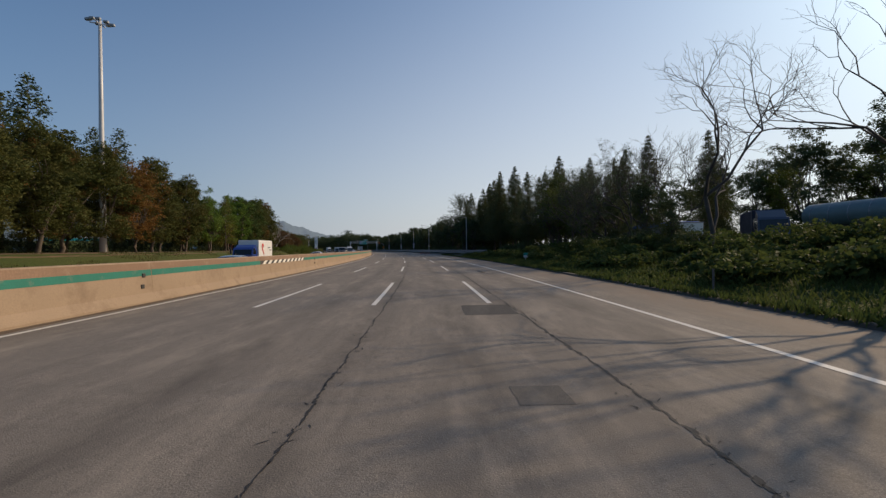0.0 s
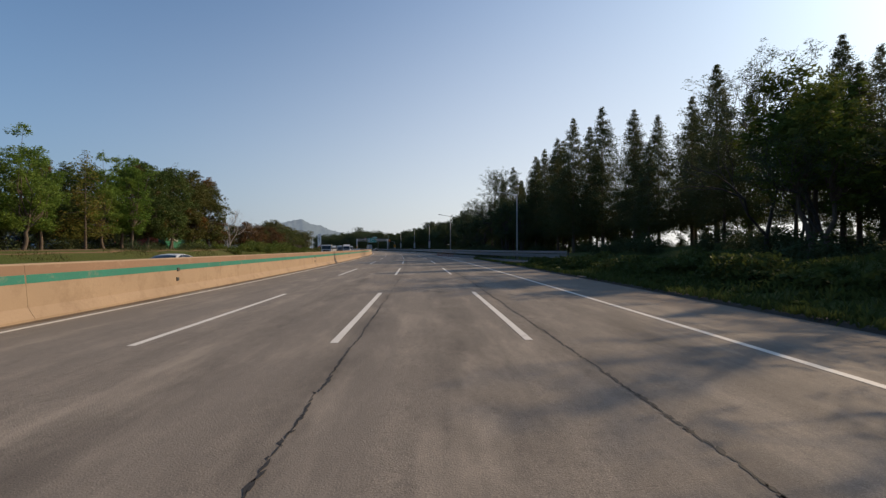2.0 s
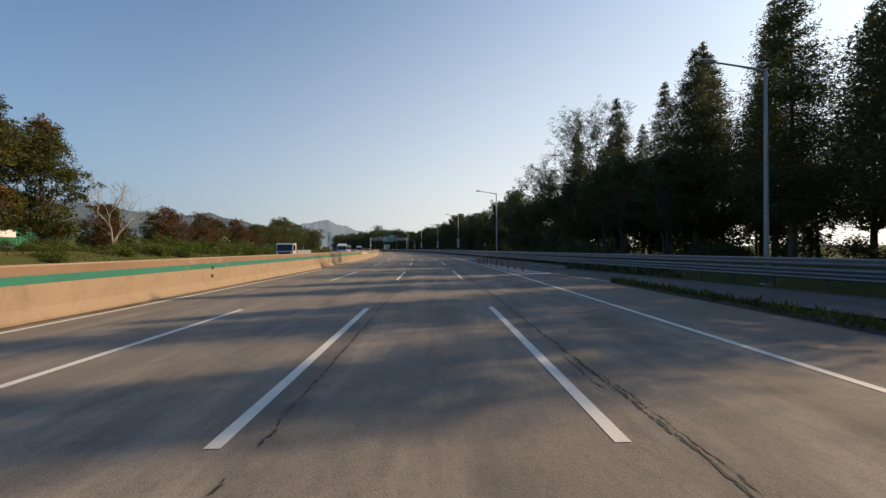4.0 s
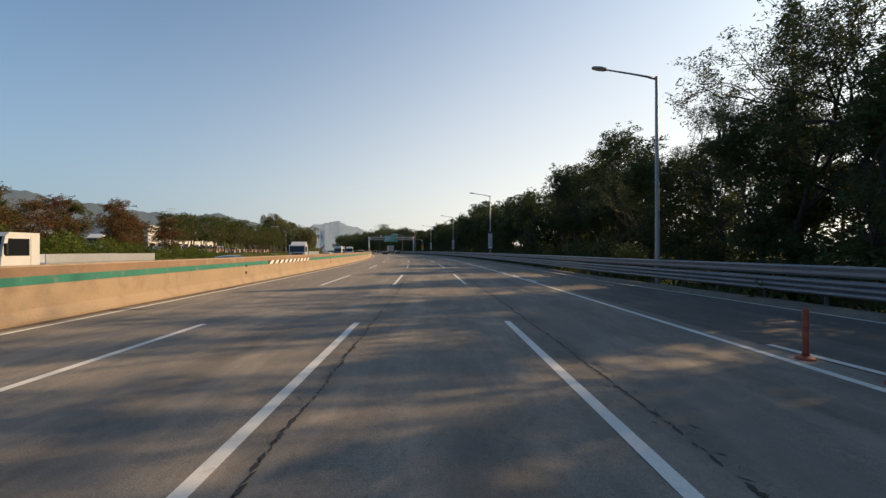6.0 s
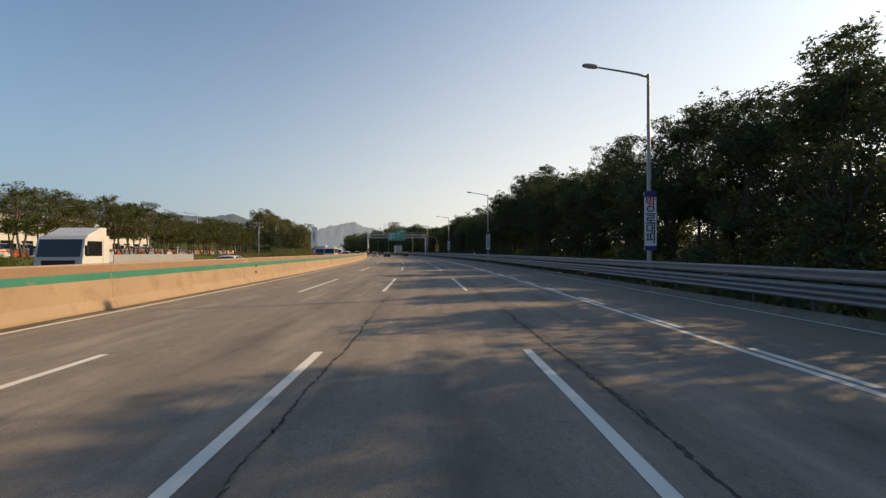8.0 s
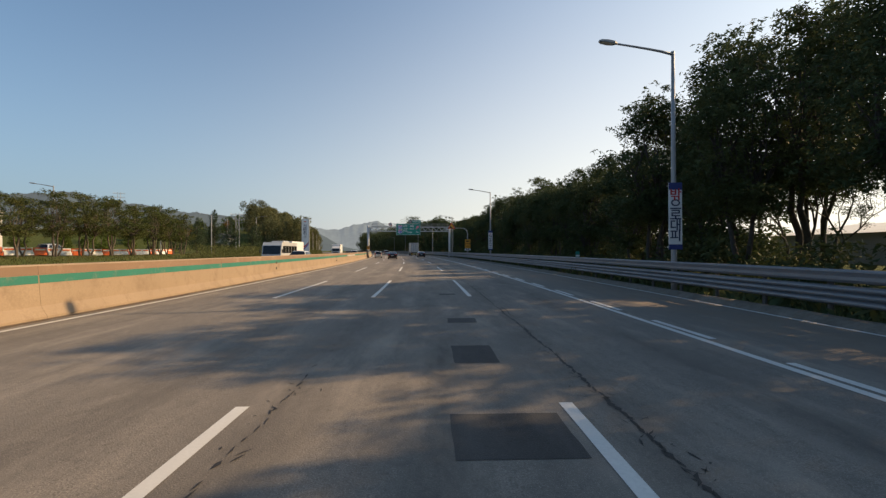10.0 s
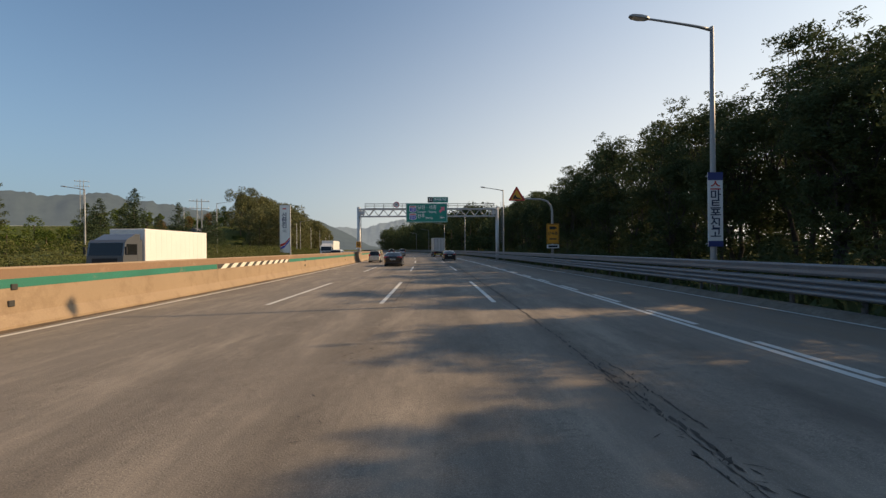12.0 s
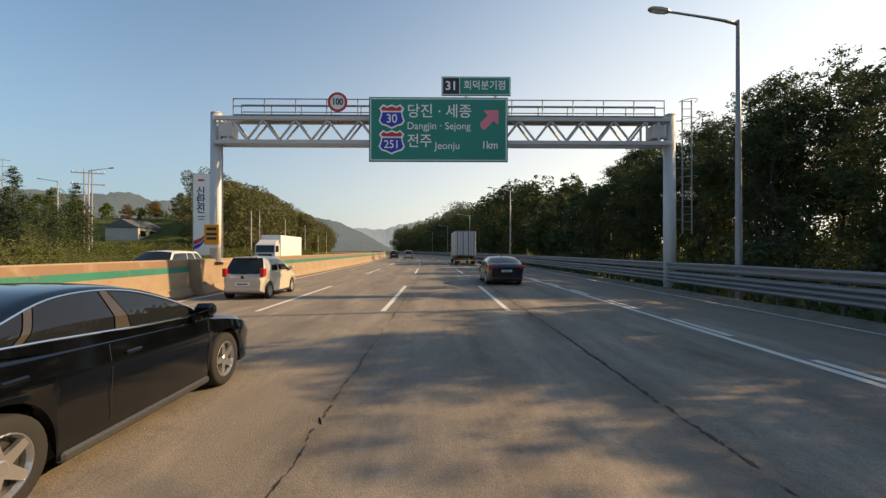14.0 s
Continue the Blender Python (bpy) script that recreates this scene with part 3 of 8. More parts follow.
# ---- median barrier ----
def barrier_profile(out=0.0, z0=0.0, z1=1.4):
    """Right face of the barrier from z0 to z1, as (d, z), pushed out a little."""
    pts = [(0.36, 0.0), (0.36, 0.08), (0.20, 0.34), (0.12, 1.36), (0.085, 1.4)]
    zs = sorted({z0, z1, *[z for _, z in pts if z0 < z < z1]})
    return [(float(np.interp(z, [p[1] for p in pts], [p[0] for p in pts])) + out, z) for z in zs]


def along(outline, s0, s1, d, step=2.5):
    """Pull an outline of (d, z), closed, along the road."""
    n = max(1, int(round((s1 - s0) / step)))
    sh, m = Shape(), len(outline)
    for i in range(n + 1):
        s = s0 + (s1 - s0) * i / n
        sh.v += [tuple(spot(s, d + a, z)) for a, z in outline]
    for i in range(n):
        for j in range(m):
            q = (j + 1) % m
            sh.f.append((i * m + j, i * m + q, (i + 1) * m + q, (i + 1) * m + j))
    sh.f.append(tuple(range(m)))
    sh.f.append(tuple(n * m + j for j in range(m))[::-1])
    return sh


def build_barrier():
    whole = tagged(new("median_barrier"), "tan concrete median barrier with a faded green band", "barrier", kind="structure")
    marked = ((12.5, 22.5), (145.0, 155.0), (265.7, 275.6))
    cuts, s = [], -60.0
    stops = [a for ab in marked for a in ab] + [304.3, 307.4, 560.0]
    for stop in stops:
        n = max(1, round((stop - s) / 10.0))
        cuts += [(s + (stop - s) * i / n, s + (stop - s) * (i + 1) / n) for i in range(n)]
        s = stop
    face = barrier_profile()
    outline = face + [(-a, z) for a, z in face[::-1]]
    for i, (a, b) in enumerate(cuts):
        if 304 < a < 305:
            continue
        seg = part("barrier_segment", along(outline, a + 0.004, b - 0.004, -9.9), CONCRETE, whole)
        hatched = any(abs(a - m[0]) < 0.1 for m in marked)
        band = [(w + 0.004, z) for w, z in barrier_profile(0, 0.92, 1.13)] + [(w - 0.02, z) for w, z in barrier_profile(0, 0.92, 1.13)[::-1]]
        part("painted_band", along(band, a + 0.02, b - 0.02, -9.9), STRIPE_BLACK if hatched else GREEN_BAND, seg, "black hazard band" if hatched else "faded green painted band")
        cap = [(w + 0.003, z) for w, z in barrier_profile(0, 1.135, 1.36)] + [(w - 0.02, z) for w, z in barrier_profile(0, 1.135, 1.36)[::-1]]
        part("stained_face", along(cap, a + 0.006, b - 0.006, -9.9), CONCRETE_STAIN, seg, "brown weathered upper face")
        if hatched:
            for k in range(10):
                q = a + 0.3 + k * (b - a - 0.4) / 10
                lo, hi = barrier_profile(0.009, 0.92, 1.13)[0], barrier_profile(0.009, 0.92, 1.13)[-1]
                sh = Shape()
                for off in (0.0, -0.008):
                    sh.v += [tuple(spot(q, -9.9 + lo[0] + off, lo[1])), tuple(spot(q + 0.5, -9.9 + lo[0] + off, lo[1])),
                             tuple(spot(q + 0.95, -9.9 + hi[0] + off, hi[1])), tuple(spot(q + 0.45, -9.9 + hi[0] + off, hi[1]))]
                sh.f += [(0, 1, 2, 3), (7, 6, 5, 4), (0, 4, 5, 1), (1, 5, 6, 2), (2, 6, 7, 3), (3, 7, 4, 0)]
                part("stripe", sh, STRIPE_WHITE, seg)
    ped = [(0.52, 0.0), (0.52, 0.1), (0.42, 0.4), (0.36, 1.4), (-0.36, 1.4), (-0.42, 0.4), (-0.52, 0.1), (-0.52, 0)]
    part("pedestal", along(ped, 304.35, 307.35, -9.72, 1.5), CONCRETE, whole, "thicker concrete foot round the gantry post")
    for k in range(20):
        rows = []
        for s in np.arange(-40 + k * 20, -19.9 + k * 20, 0.5):
            w = 0.22 + 0.18 * noise.noise((s * 0.35, 5.0, 0)) + 0.1 * noise.noise((s * 1.9, 2.0, 0))
            rows.append([spot(s, -9.56, 0.02), spot(s, -9.56 + max(0.04, w * 0.6), 0.014), spot(s, -9.56 + max(0.06, w), 0.003)])
        part("dirt_strip", Shape().grid(rows), DIRT, road, "brown dirt gathered along the barrier foot", fix=False)
    for s in (1.6, 26.1, 49.4, 72.6, 95.8, 119.1, 141.7, 163.4, 186.8, 210.0, 233.4, 256.2, 279.2, 296.0):
        for z in (0.57, 0.94):
            face_d = float(np.interp(z, [0.34, 1.36], [0.20, 0.12]))
            mark = part("reflector", Shape().box(-0.02, 0.035, -0.075, 0.075, -0.07, 0.07, cut=0.012), STRIPE_BLACK, whole, "small dark weathered reflector on the barrier")
            mark.matrix_basis = spot_pose(s + (0.1 if z > 0.8 else 0.0), -9.9 + face_d, z)
    for s in np.arange(-9.0, 330.0, 16.4):
        sh = Shape()
        n = 14
        sh.v.append(tuple(spot(s, -9.35, 0.012)))
        for j in range(n):
            t = 2 * math.pi * j / n
            k = 1 + 0.35 * noise.noise((s, 3 * math.cos(t), 3 * math.sin(t)))
            sh.v.append(tuple(spot(s + 1.15 * k * math.cos(t), -9.35 + 0.17 * k * math.sin(t), 0.005)))
        sh.f += [(0, 1 + j, 1 + (j + 1) % n) for j in range(n)]
        part("drain", sh, RUST, road, "rusty drain with dirt by the barrier foot", fix=False)


build_barrier()


# ---- guard rail ----
def w_outline(z, ridges=2):
    """Outline of a corrugated beam with rounded ridges, its face towards the road."""
    if ridges == 1:
        wave = [(0.0, 0.0), (-0.03, 0.015), (-0.062, 0.07), (-0.058, 0.15), (-0.072, 0.215), (-0.084, 0.25), (-0.08, 0.282), (-0.05, 0.305), (0.0, 0.312)]
        return [(a, z + b) for a, b in wave] + [(a + 0.012, z + b) for a, b in wave[::-1]]
    wave, pitch = [(0.0, 0.0)], 0.155
    for i in range(ridges):
        k = i * pitch
        wave += [(-0.05, k + 0.02), (-0.08, k + 0.045), (-0.086, k + 0.075), (-0.08, k + 0.105), (-0.05, k + 0.13)]
        if i < ridges - 1:
            wave += [(-0.012, k + 0.15)]
    wave += [(0.0, ridges * pitch - 0.005)]
    return [(a, z + b) for a, b in wave] + [(a + 0.012, z + b) for a, b in wave[::-1]]


def rail_beam(s0, s1, z, ridges, step=2.0):
    n = max(1, int(round((s1 - s0) / step)))
    outline = w_outline(z, ridges)
    sh, m = Shape(), len(outline)
    for i in range(n + 1):
        s = s0 + (s1 - s0) * i / n
        sh.v += [tuple(spot(s, rail_d(s) + a, b)) for a, b in outline]
    for i in range(n):
        for j in range(m):
            q = (j + 1) % m
            sh.f.append((i * m + j, i * m + q, (i + 1) * m + q, (i + 1) * m + j))
    return sh


def build_rail():
    whole = tagged(new("guard_rail"), "galvanised steel guard rail with two corrugated beams", "guard rail", kind="structure")
    s = 80.0
    post = Shape().tube([(0, 0, -0.1), (0, 0, 1.18)], 0.06, 8).mesh("post", POST_STEEL, False)
    block = Shape().box(-0.075, 0.0, -0.05, 0.05, 0.48, 0.72).box(-0.075, 0.0, -0.05, 0.05, 0.96, 1.18).mesh("spacer", POST_STEEL)
    while s < 600:
        long = 4.0 if s < 340 else 12.0
        for z, ridges in ((0.42, 3), (0.945, 1)):
            part("beam", rail_beam(s, s + long + 0.05, z, ridges), GALVANISED, whole, fix=False)
        for q in ((0, 2) if s < 340 else (0, 4, 8)):
            p = new("post", post)
            p.parent = whole
            p.matrix_basis = spot_pose(s + q, rail_d(s + q) + 0.135, 0)
            if s < 340:
                e = new("spacer", block)
                e.parent = p
                e.matrix_basis = Matrix.Identity(4)
        s += long
    sh = Shape()
    rows = []
    for s in np.arange(112, 600, 1.0):
        k = rail_d(s) - 0.36
        w = 0.03 * noise.noise((s * 0.5, 2.0, 0))
        rows.append([spot(s, k - 0.12 + w, 0.003), spot(s, k - 0.02 + w, 0.07 + w), spot(s, k + 0.12, 0.15 + w), spot(s, k + 0.34, 0.17 + w), spot(s, k + 0.36, -0.02)])
    solid("gutter_kerb", sh.grid(rows), GUTTER, "low dirty brown concrete kerb under the guard rail", "kerb", kind="structure", fix=False)


build_rail()


# added dark leaves that stand in for the shade below the rail
def rail_weeds():
    rng = np.random.default_rng(5)
    pts = []
    for s in np.arange(100, 345, 0.16):
        k = max(0.0, 0.75 + 0.8 * noise.noise((s * 0.25, 1.0, 0)))
        for i in range(int(4 * k)):
            pts.append(tuple(spot(s + rng.uniform(-0.1, 0.1), rail_d(s) + rng.uniform(0.02, 0.8), rng.uniform(0.0, 0.36) * (0.5 + 0.6 * k))))
    ob = new("weeds", leaves_mesh("weeds", np.array(pts), 0.15, LEAF_DARK, rng, 1.6, 2.6))
    tagged(ob, "dark weeds added to fill the shade under the guard rail", "weeds", kind="stuff")



# ---- lamps ----
def lettering(text, size, material, m, parent, name="lettering", align="CENTER", thick=0.0, width=1.0):
    cu = bpy.data.curves.new(name, "FONT")
    cu.body, cu.size, cu.align_x, cu.align_y, cu.extrude = text, size, align, "CENTER", 0.003
    cu.offset = thick
    tmp = bpy.data.objects.new("tmp", cu)
    scene.collection.objects.link(tmp)
    me = bpy.data.meshes.new_from_object(tmp.evaluated_get(bpy.context.evaluated_depsgraph_get()))
    bpy.data.objects.remove(tmp)
    me.name = name
    me.materials.clear()
    me.materials.append(material)
    ob = new(name, me)
    ob.parent = parent
    ob.matrix_basis = m @ Matrix.Diagonal((width, 1, 1, 1))
    return ob


FACE = Matrix.Rotation(math.pi / 2, 4, "X")   # lettering that stands up and faces the traffic

LAMP_GREY = surface("lamp_grey", (0.30, 0.31, 0.32), rough=0.5, metal=0.3, wear=0.12, grain=14)
LENS = surface("lamp_lens", (0.75, 0.75, 0.7), rough=0.25, wear=0.05)
WHITE = surface("white_board", (0.76, 0.76, 0.76), rough=0.5, wear=0.06, grain=20, dirt=(0.55, 0.53, 0.5), dirt_amount=0.15)
LETTER_WHITE = surface("reflective_white", (0.88, 0.88, 0.88), rough=0.6, wear=0.04, grain=20)
RED = surface("red_paint", (0.55, 0.035, 0.03), rough=0.5, wear=0.08)
BLUE = surface("blue_paint", (0.012, 0.04, 0.42), rough=0.5, wear=0.08)
NAVY = surface("navy_paint", (0.03, 0.04, 0.09), rough=0.5, wear=0.08)
BANNER_BLUE = surface("banner_blue", (0.03, 0.05, 0.19), rough=0.5, wear=0.1)
BLACK = surface("black_paint", (0.02, 0.02, 0.022), rough=0.55, wear=0.1)
AMBER = surface("amber_board", (0.72, 0.30, 0.02), rough=0.5, wear=0.08)
SIGN_GREEN = surface("sign_green", (0.001, 0.235, 0.185), rough=0.6, wear=0.08, grain=10, blotch=0.5)
YELLOW = surface("yellow_paint", (0.75, 0.5, 0.04), rough=0.5, wear=0.08)


def street_lamp(s, d, tall, banner=None, arm=2.55, side=-1, group="street lamps along the shoulder"):
    lamp = root("street_lamp", spot_pose(s, d), "tall grey steel street lamp with a single outreach arm", "street lamp", group)
    part("base_plate", Shape().box(-0.2, 0.2, -0.2, 0.2, -0.08, 0.05, cut=0.01), LAMP_GREY, lamp)
    part("pole", Shape().tube([(0, 0, -0.05), (0, 0, 0.9), (0, 0, tall * 0.6), (0, 0, tall)], [0.115, 0.11, 0.085, 0.062], 12), LAMP_GREY, lamp, smooth=True)
    pts = [(side * x, 0, tall - 0.12 + 0.42 * (x / arm) ** 0.8) for x in np.linspace(0, arm - 0.25, 6)]
    part("arm", Shape().tube(pts, [0.06, 0.05, 0.045, 0.042, 0.04, 0.038], 8), LAMP_GREY, lamp, smooth=True)
    x0, z0 = side * (arm - 0.3), tall + 0.28
    tilt = Matrix.Translation((x0, 0, z0)) @ Matrix.Rotation(side * -0.13, 4, "Y")
    head = Shape()
    for x, w, lo, hi in ((0.0, 0.05, -0.03, 0.04), (0.12, 0.12, -0.05, 0.06), (0.35, 0.15, -0.06, 0.07), (0.62, 0.13, -0.05, 0.05), (0.72, 0.06, -0.03, 0.02)):
        head.v += [tuple(tilt @ Vector((side * x, a * w, b))) for a, b in ((-1, lo), (1, lo), (1.0, hi * 0.4), (0.6, hi), (-0.6, hi), (-1.0, hi * 0.4))]
    for i in range(4):
        head.f += [(i * 6 + j, i * 6 + (j + 1) % 6, (i + 1) * 6 + (j + 1) % 6, (i + 1) * 6 + j) for j in range(6)]
    head.f += [tuple(range(6)), tuple(range(24, 30))]
    h = part("lamp_head", head, LAMP_GREY, lamp)
    part("lens", Shape().box(min(side * 0.16, side * 0.6), max(side * 0.16, side * 0.6), -0.1, 0.1, -0.075, -0.056, tilt, 0.01), LENS, h)
    part("service_box", Shape().box(-0.09, 0.09, -0.17, -0.1, 0.35, 0.75, cut=0.01), LAMP_GREY, lamp)
    if banner:
        b = root("lamp_banner", spot_pose(s, d - 0.02, 1.72) @ Matrix.Translation((0, -0.14, 0)), "white vertical safety banner with dark lettering on a lamp pole", "banner", "banners on the lamps")
        part("panel", Shape().box(-0.27, 0.27, -0.012, 0.012, 0, 2.62, cut=0.006), WHITE, b)
        part("top_strip", Shape().box(-0.27, 0.27, -0.018, -0.012, 2.34, 2.62), BANNER_BLUE, b, "dark blue strip along the top")
        part("bottom_strip", Shape().box(-0.27, 0.27, -0.018, -0.012, 0.0, 0.2), BANNER_BLUE, b, "dark blue strip along the foot")
        for z in (0.1, 2.5):
            part("bracket", Shape().box(-0.26, 0.05, 0.012, 0.14, z - 0.02, z + 0.02), LAMP_GREY, b)
        for i, (ch, red) in enumerate(banner):
            z = 2.12 - i * 2.0 / len(banner)
            lettering(ch, 0.41 if len(banner) > 5 else 0.5, RED if red else NAVY, Matrix.Translation((0, -0.022, z)) @ FACE, b, thick=0.006, width=1.05)
    return lamp


OUT = [("밖", True), ("으", False), ("로", False), ("대", False), ("피", False)]
CALL = [("스", True), ("마", False), ("트", False), ("폰", False), ("신", False), ("고", False)]
street_lamp(95.0, 15.0, 9.6)
for s, d, text in ((137.6, 10.29, None), (180.0, 9.95, OUT), (220.6, 9.95, OUT), (261.4, 9.85, CALL), (301.7, 9.64, None), (343.0, 9.9, None), (383.0, 9.9, None), (425.0, 9.9, None), (465.0, 9.9, None)):
    street_lamp(s, d, 9.3 if s == 301.7 else 9.55, text)


# ---- sign gantry ----
def build_gantry():
    m = spot_pose(305.8, 0.0, -0.17)
    g = root("sign_gantry", m, "grey steel truss sign gantry spanning the carriageway", "gantry")
    for x, top in ((-9.47, 7.62), (9.6, 7.62)):
        p = part("post", Shape().tube([(x, 0, 0.1 if x > 0 else 1.45), (x, 0, 2.5), (x, 0, top)], [0.25, 0.25, 0.23], 16), STEEL_PALE, g, smooth=True)
        part("cap", Shape().tube([(x, 0, top), (x, 0, top + 0.05), (x, 0, top + 0.09)], [0.245, 0.2, 0.06], 16), STEEL_PALE, p)
        part("foot_plate", Shape().box(x - 0.36, x + 0.36, -0.36, 0.36, (0.1 if x > 0 else 1.458), (0.06 if x > 0 else 1.44), cut=0.02), STEEL_PALE, p)
    for y in (-0.28, 0.28):
        for z in (6.38, 7.36):
            part("chord", Shape().box(-9.4, 9.5, y - 0.075, y + 0.075, z - 0.085, z + 0.085, cut=0.012), STEEL_PALE, g)
        n = 26
        for i in range(n):
            a = -8.75 + i * 17.2 / n
            b = a + 17.2 / n
            za, zb = (6.45, 7.3) if i % 2 else (7.3, 6.45)
            part("diagonal", Shape().tube([(a, y, za), (b, y, zb)], 0.048, 6), STEEL_PALE, g)
        for x in (-9.2, -8.85, 8.5, 9.0):
            part("stiffener", Shape().box(x - 0.04, x + 0.04, y - 0.03, y + 0.03, 6.4, 7.4), STEEL_PALE, g)
    for x in np.arange(-9.0, 9.3, 1.5):
        part("cross_tie", Shape().box(x - 0.035, x + 0.035, -0.24, 0.24, 7.33, 7.39), STEEL_PALE, g)
    part("bracket_plate", Shape().box(-9.2, -8.7, -0.3, 0.3, 6.6, 7.15, cut=0.02), STEEL_PALE, g)
    part("bracket_plate", Shape().box(8.75, 9.3, -0.3, 0.3, 6.6, 7.15, cut=0.02), STEEL_PALE, g)
    part("walkway", Shape().box(-8.6, 9.2, -0.36, 0.36, 7.46, 7.5), GALVANISED, g, "steel walkway on the gantry")
    for y in (-0.38, 0.38):
        for z in (7.82, 8.12):
            part("handrail", Shape().tube([(-8.6, y, z), (9.2, y, z)], 0.022, 6), GALVANISED, g)
        for x in np.arange(-8.6, 9.3, 1.27):
            part("handrail_post", Shape().tube([(x, y, 7.45), (x, y, 8.13)], 0.022, 6), GALVANISED, g)
    lad = part("ladder", Shape().tube([(10.15, 0, 2.6), (10.15, 0, 8.3)], 0.03, 6).tube([(10.55, 0, 2.6), (10.55, 0, 8.3)], 0.03, 6), GALVANISED, g, "access ladder with safety hoops")
    for z in np.arange(2.8, 8.3, 0.32):
        part("rung", Shape().tube([(10.15, 0, z), (10.55, 0, z)], 0.015, 5), GALVANISED, lad)
    for z in np.arange(4.2, 8.3, 0.8):
        part("hoop", Shape().tube([(10.35 + 0.34 * math.cos(t), -0.5 * math.sin(t), z) for t in np.linspace(0, math.pi, 9)], 0.014, 5), GALVANISED, lad)
    for z in (3.2, 5.4, 7.4):
        part("ladder_stay", Shape().tube([(9.7, 0, z), (10.15, 0, z)], 0.02, 5), GALVANISED, lad)
    part("conduit", Shape().tube([(-9.13, -0.2, 1.6), (-9.13, -0.2, 7.2)], 0.03, 6), GALVANISED, g)
    # direction sign
    y = -0.62
    b = root("direction_sign", m @ Matrix.Translation((-3.02, y, 5.5)), "large green motorway direction sign with white lettering", "road sign")
    w, h = 5.64, 2.63
    part("board", Shape().box(0, w, -0.03, 0.03, 0, h, cut=0.01), SIGN_GREEN, b)
    for r in ((0.05, w - 0.05, 0.05, 0.09), (0.05, w - 0.05, h - 0.09, h - 0.05), (0.05, 0.09, 0.09, h - 0.09), (w - 0.09, w - 0.05, 0.09, h - 0.09)):
        part("border", Shape().box(r[0], r[1], -0.036, -0.03, r[2], r[3]), WHITE, b)
    for x in (0.8, 2.86, 4.9):
        part("bracket", Shape().box(x - 0.05, x + 0.05, 0.03, 0.3, 0.1, h - 0.1), STEEL_PALE, b)

    def put(text, x, z, size, mat=LETTER_WHITE, align="LEFT", width=1.0, thick=0.004, yy=-0.038):
        lettering(text, size, mat, Matrix.Translation((x, yy, z)) @ FACE, b, align=align, width=width, thick=thick)
    for z, number in ((1.86, "30"), (0.82, "251")):
        c = 0.92
        half = [(0.0, 0.46), (0.2, 0.39), (0.35, 0.47), (0.51, 0.30), (0.43, 0.12), (0.47, -0.04), (0.53, -0.2), (0.43, -0.36), (0.2, -0.43), (0.0, -0.53)]
        outer = half + [(-a, q) for a, q in half[-2:0:-1]]
        turn = Matrix.Translation((c, -0.044, z)) @ Matrix.Rotation(math.pi / 2, 4, "Z")
        sh = part("shield", Shape().prism([(-a, q) for a, q in outer], -0.004, 0.008, turn), LETTER_WHITE, b, "route shield in blue, red and white")
        low = [(0.37, 0.14), (0.41, -0.04), (0.465, -0.2), (0.38, -0.31), (0.18, -0.37), (0.0, -0.46)]
        part("shield_blue", Shape().prism([(-a, q) for a, q in low + [(-a, q) for a, q in low[-2::-1]]], -0.009, -0.004, turn), BLUE, sh)
        top = [(0.0, 0.39), (0.2, 0.32), (0.33, 0.39), (0.43, 0.29), (0.37, 0.2)]
        part("shield_red", Shape().prism([(-a, q) for a, q in top + [(-a, q) for a, q in top[-1:0:-1]]], -0.009, -0.004, turn), RED, sh)
        put(number, c, z - 0.13, 0.5 if len(number) < 3 else 0.46, LETTER_WHITE, "CENTER", 0.92, 0.004, -0.06)
    put("당진 · 세종", 1.53, 2.03, 0.6, thick=0.003, width=0.98)
    put("Dangjin · Sejong", 1.53, 1.45, 0.42, width=0.95, thick=0.0)
    put("전주", 1.53, 0.82, 0.6, thick=0.003, width=0.94)
    put("Jeonju", 2.66, 0.65, 0.42, width=0.98, thick=0.0)
    put("1km", 4.56, 0.68, 0.44, width=0.88, thick=0.004)
    turn = Matrix.Translation((4.9, -0.036, 1.7)) @ Matrix.Rotation(math.pi / 2, 4, "Z")
    pink = surface("arrow_pink", (0.8, 0.22, 0.28), rough=0.5, wear=0.05)
    arrow = [(-0.36, -0.3), (-0.22, -0.4), (0.16, -0.02), (0.34, -0.2), (0.36, 0.42), (-0.26, 0.4), (-0.08, 0.2), (-0.4, -0.12)]
    part("arrow", Shape().prism([(-a, q) for a, q in arrow], -0.006, 0.004, turn), pink, b, "pink arrow up to the right")
    e = root("exit_plate", m @ Matrix.Translation((-0.08, y, 8.2)), "small green junction plate above the direction sign", "road sign")
    part("board", Shape().box(0, 2.82, -0.03, 0.03, 0, 0.78, cut=0.01), SIGN_GREEN, e)
    part("number_field", Shape().box(0.05, 0.72, -0.036, -0.03, 0.06, 0.72), BLACK, e)
    for r in ((0.03, 2.79, 0.03, 0.06), (0.03, 2.79, 0.72, 0.75), (0.03, 0.06, 0.06, 0.72), (2.76, 2.79, 0.06, 0.72), (0.72, 0.75, 0.06, 0.72)):
        part("border", Shape().box(r[0], r[1], -0.038, -0.03, r[2], r[3]), WHITE, e)
    for x in (1.0, 2.2):
        part("stay", Shape().box(x - 0.04, x + 0.04, 0.03, 0.08, -0.3, 0.7), STEEL_PALE, e)
    lettering("31", 0.5, LETTER_WHITE, Matrix.Translation((0.39, -0.042, 0.38)) @ FACE, e, thick=0.01)
    lettering("회덕분기점", 0.41, LETTER_WHITE, Matrix.Translation((1.76, -0.042, 0.4)) @ FACE, e, thick=0.004, width=0.92)
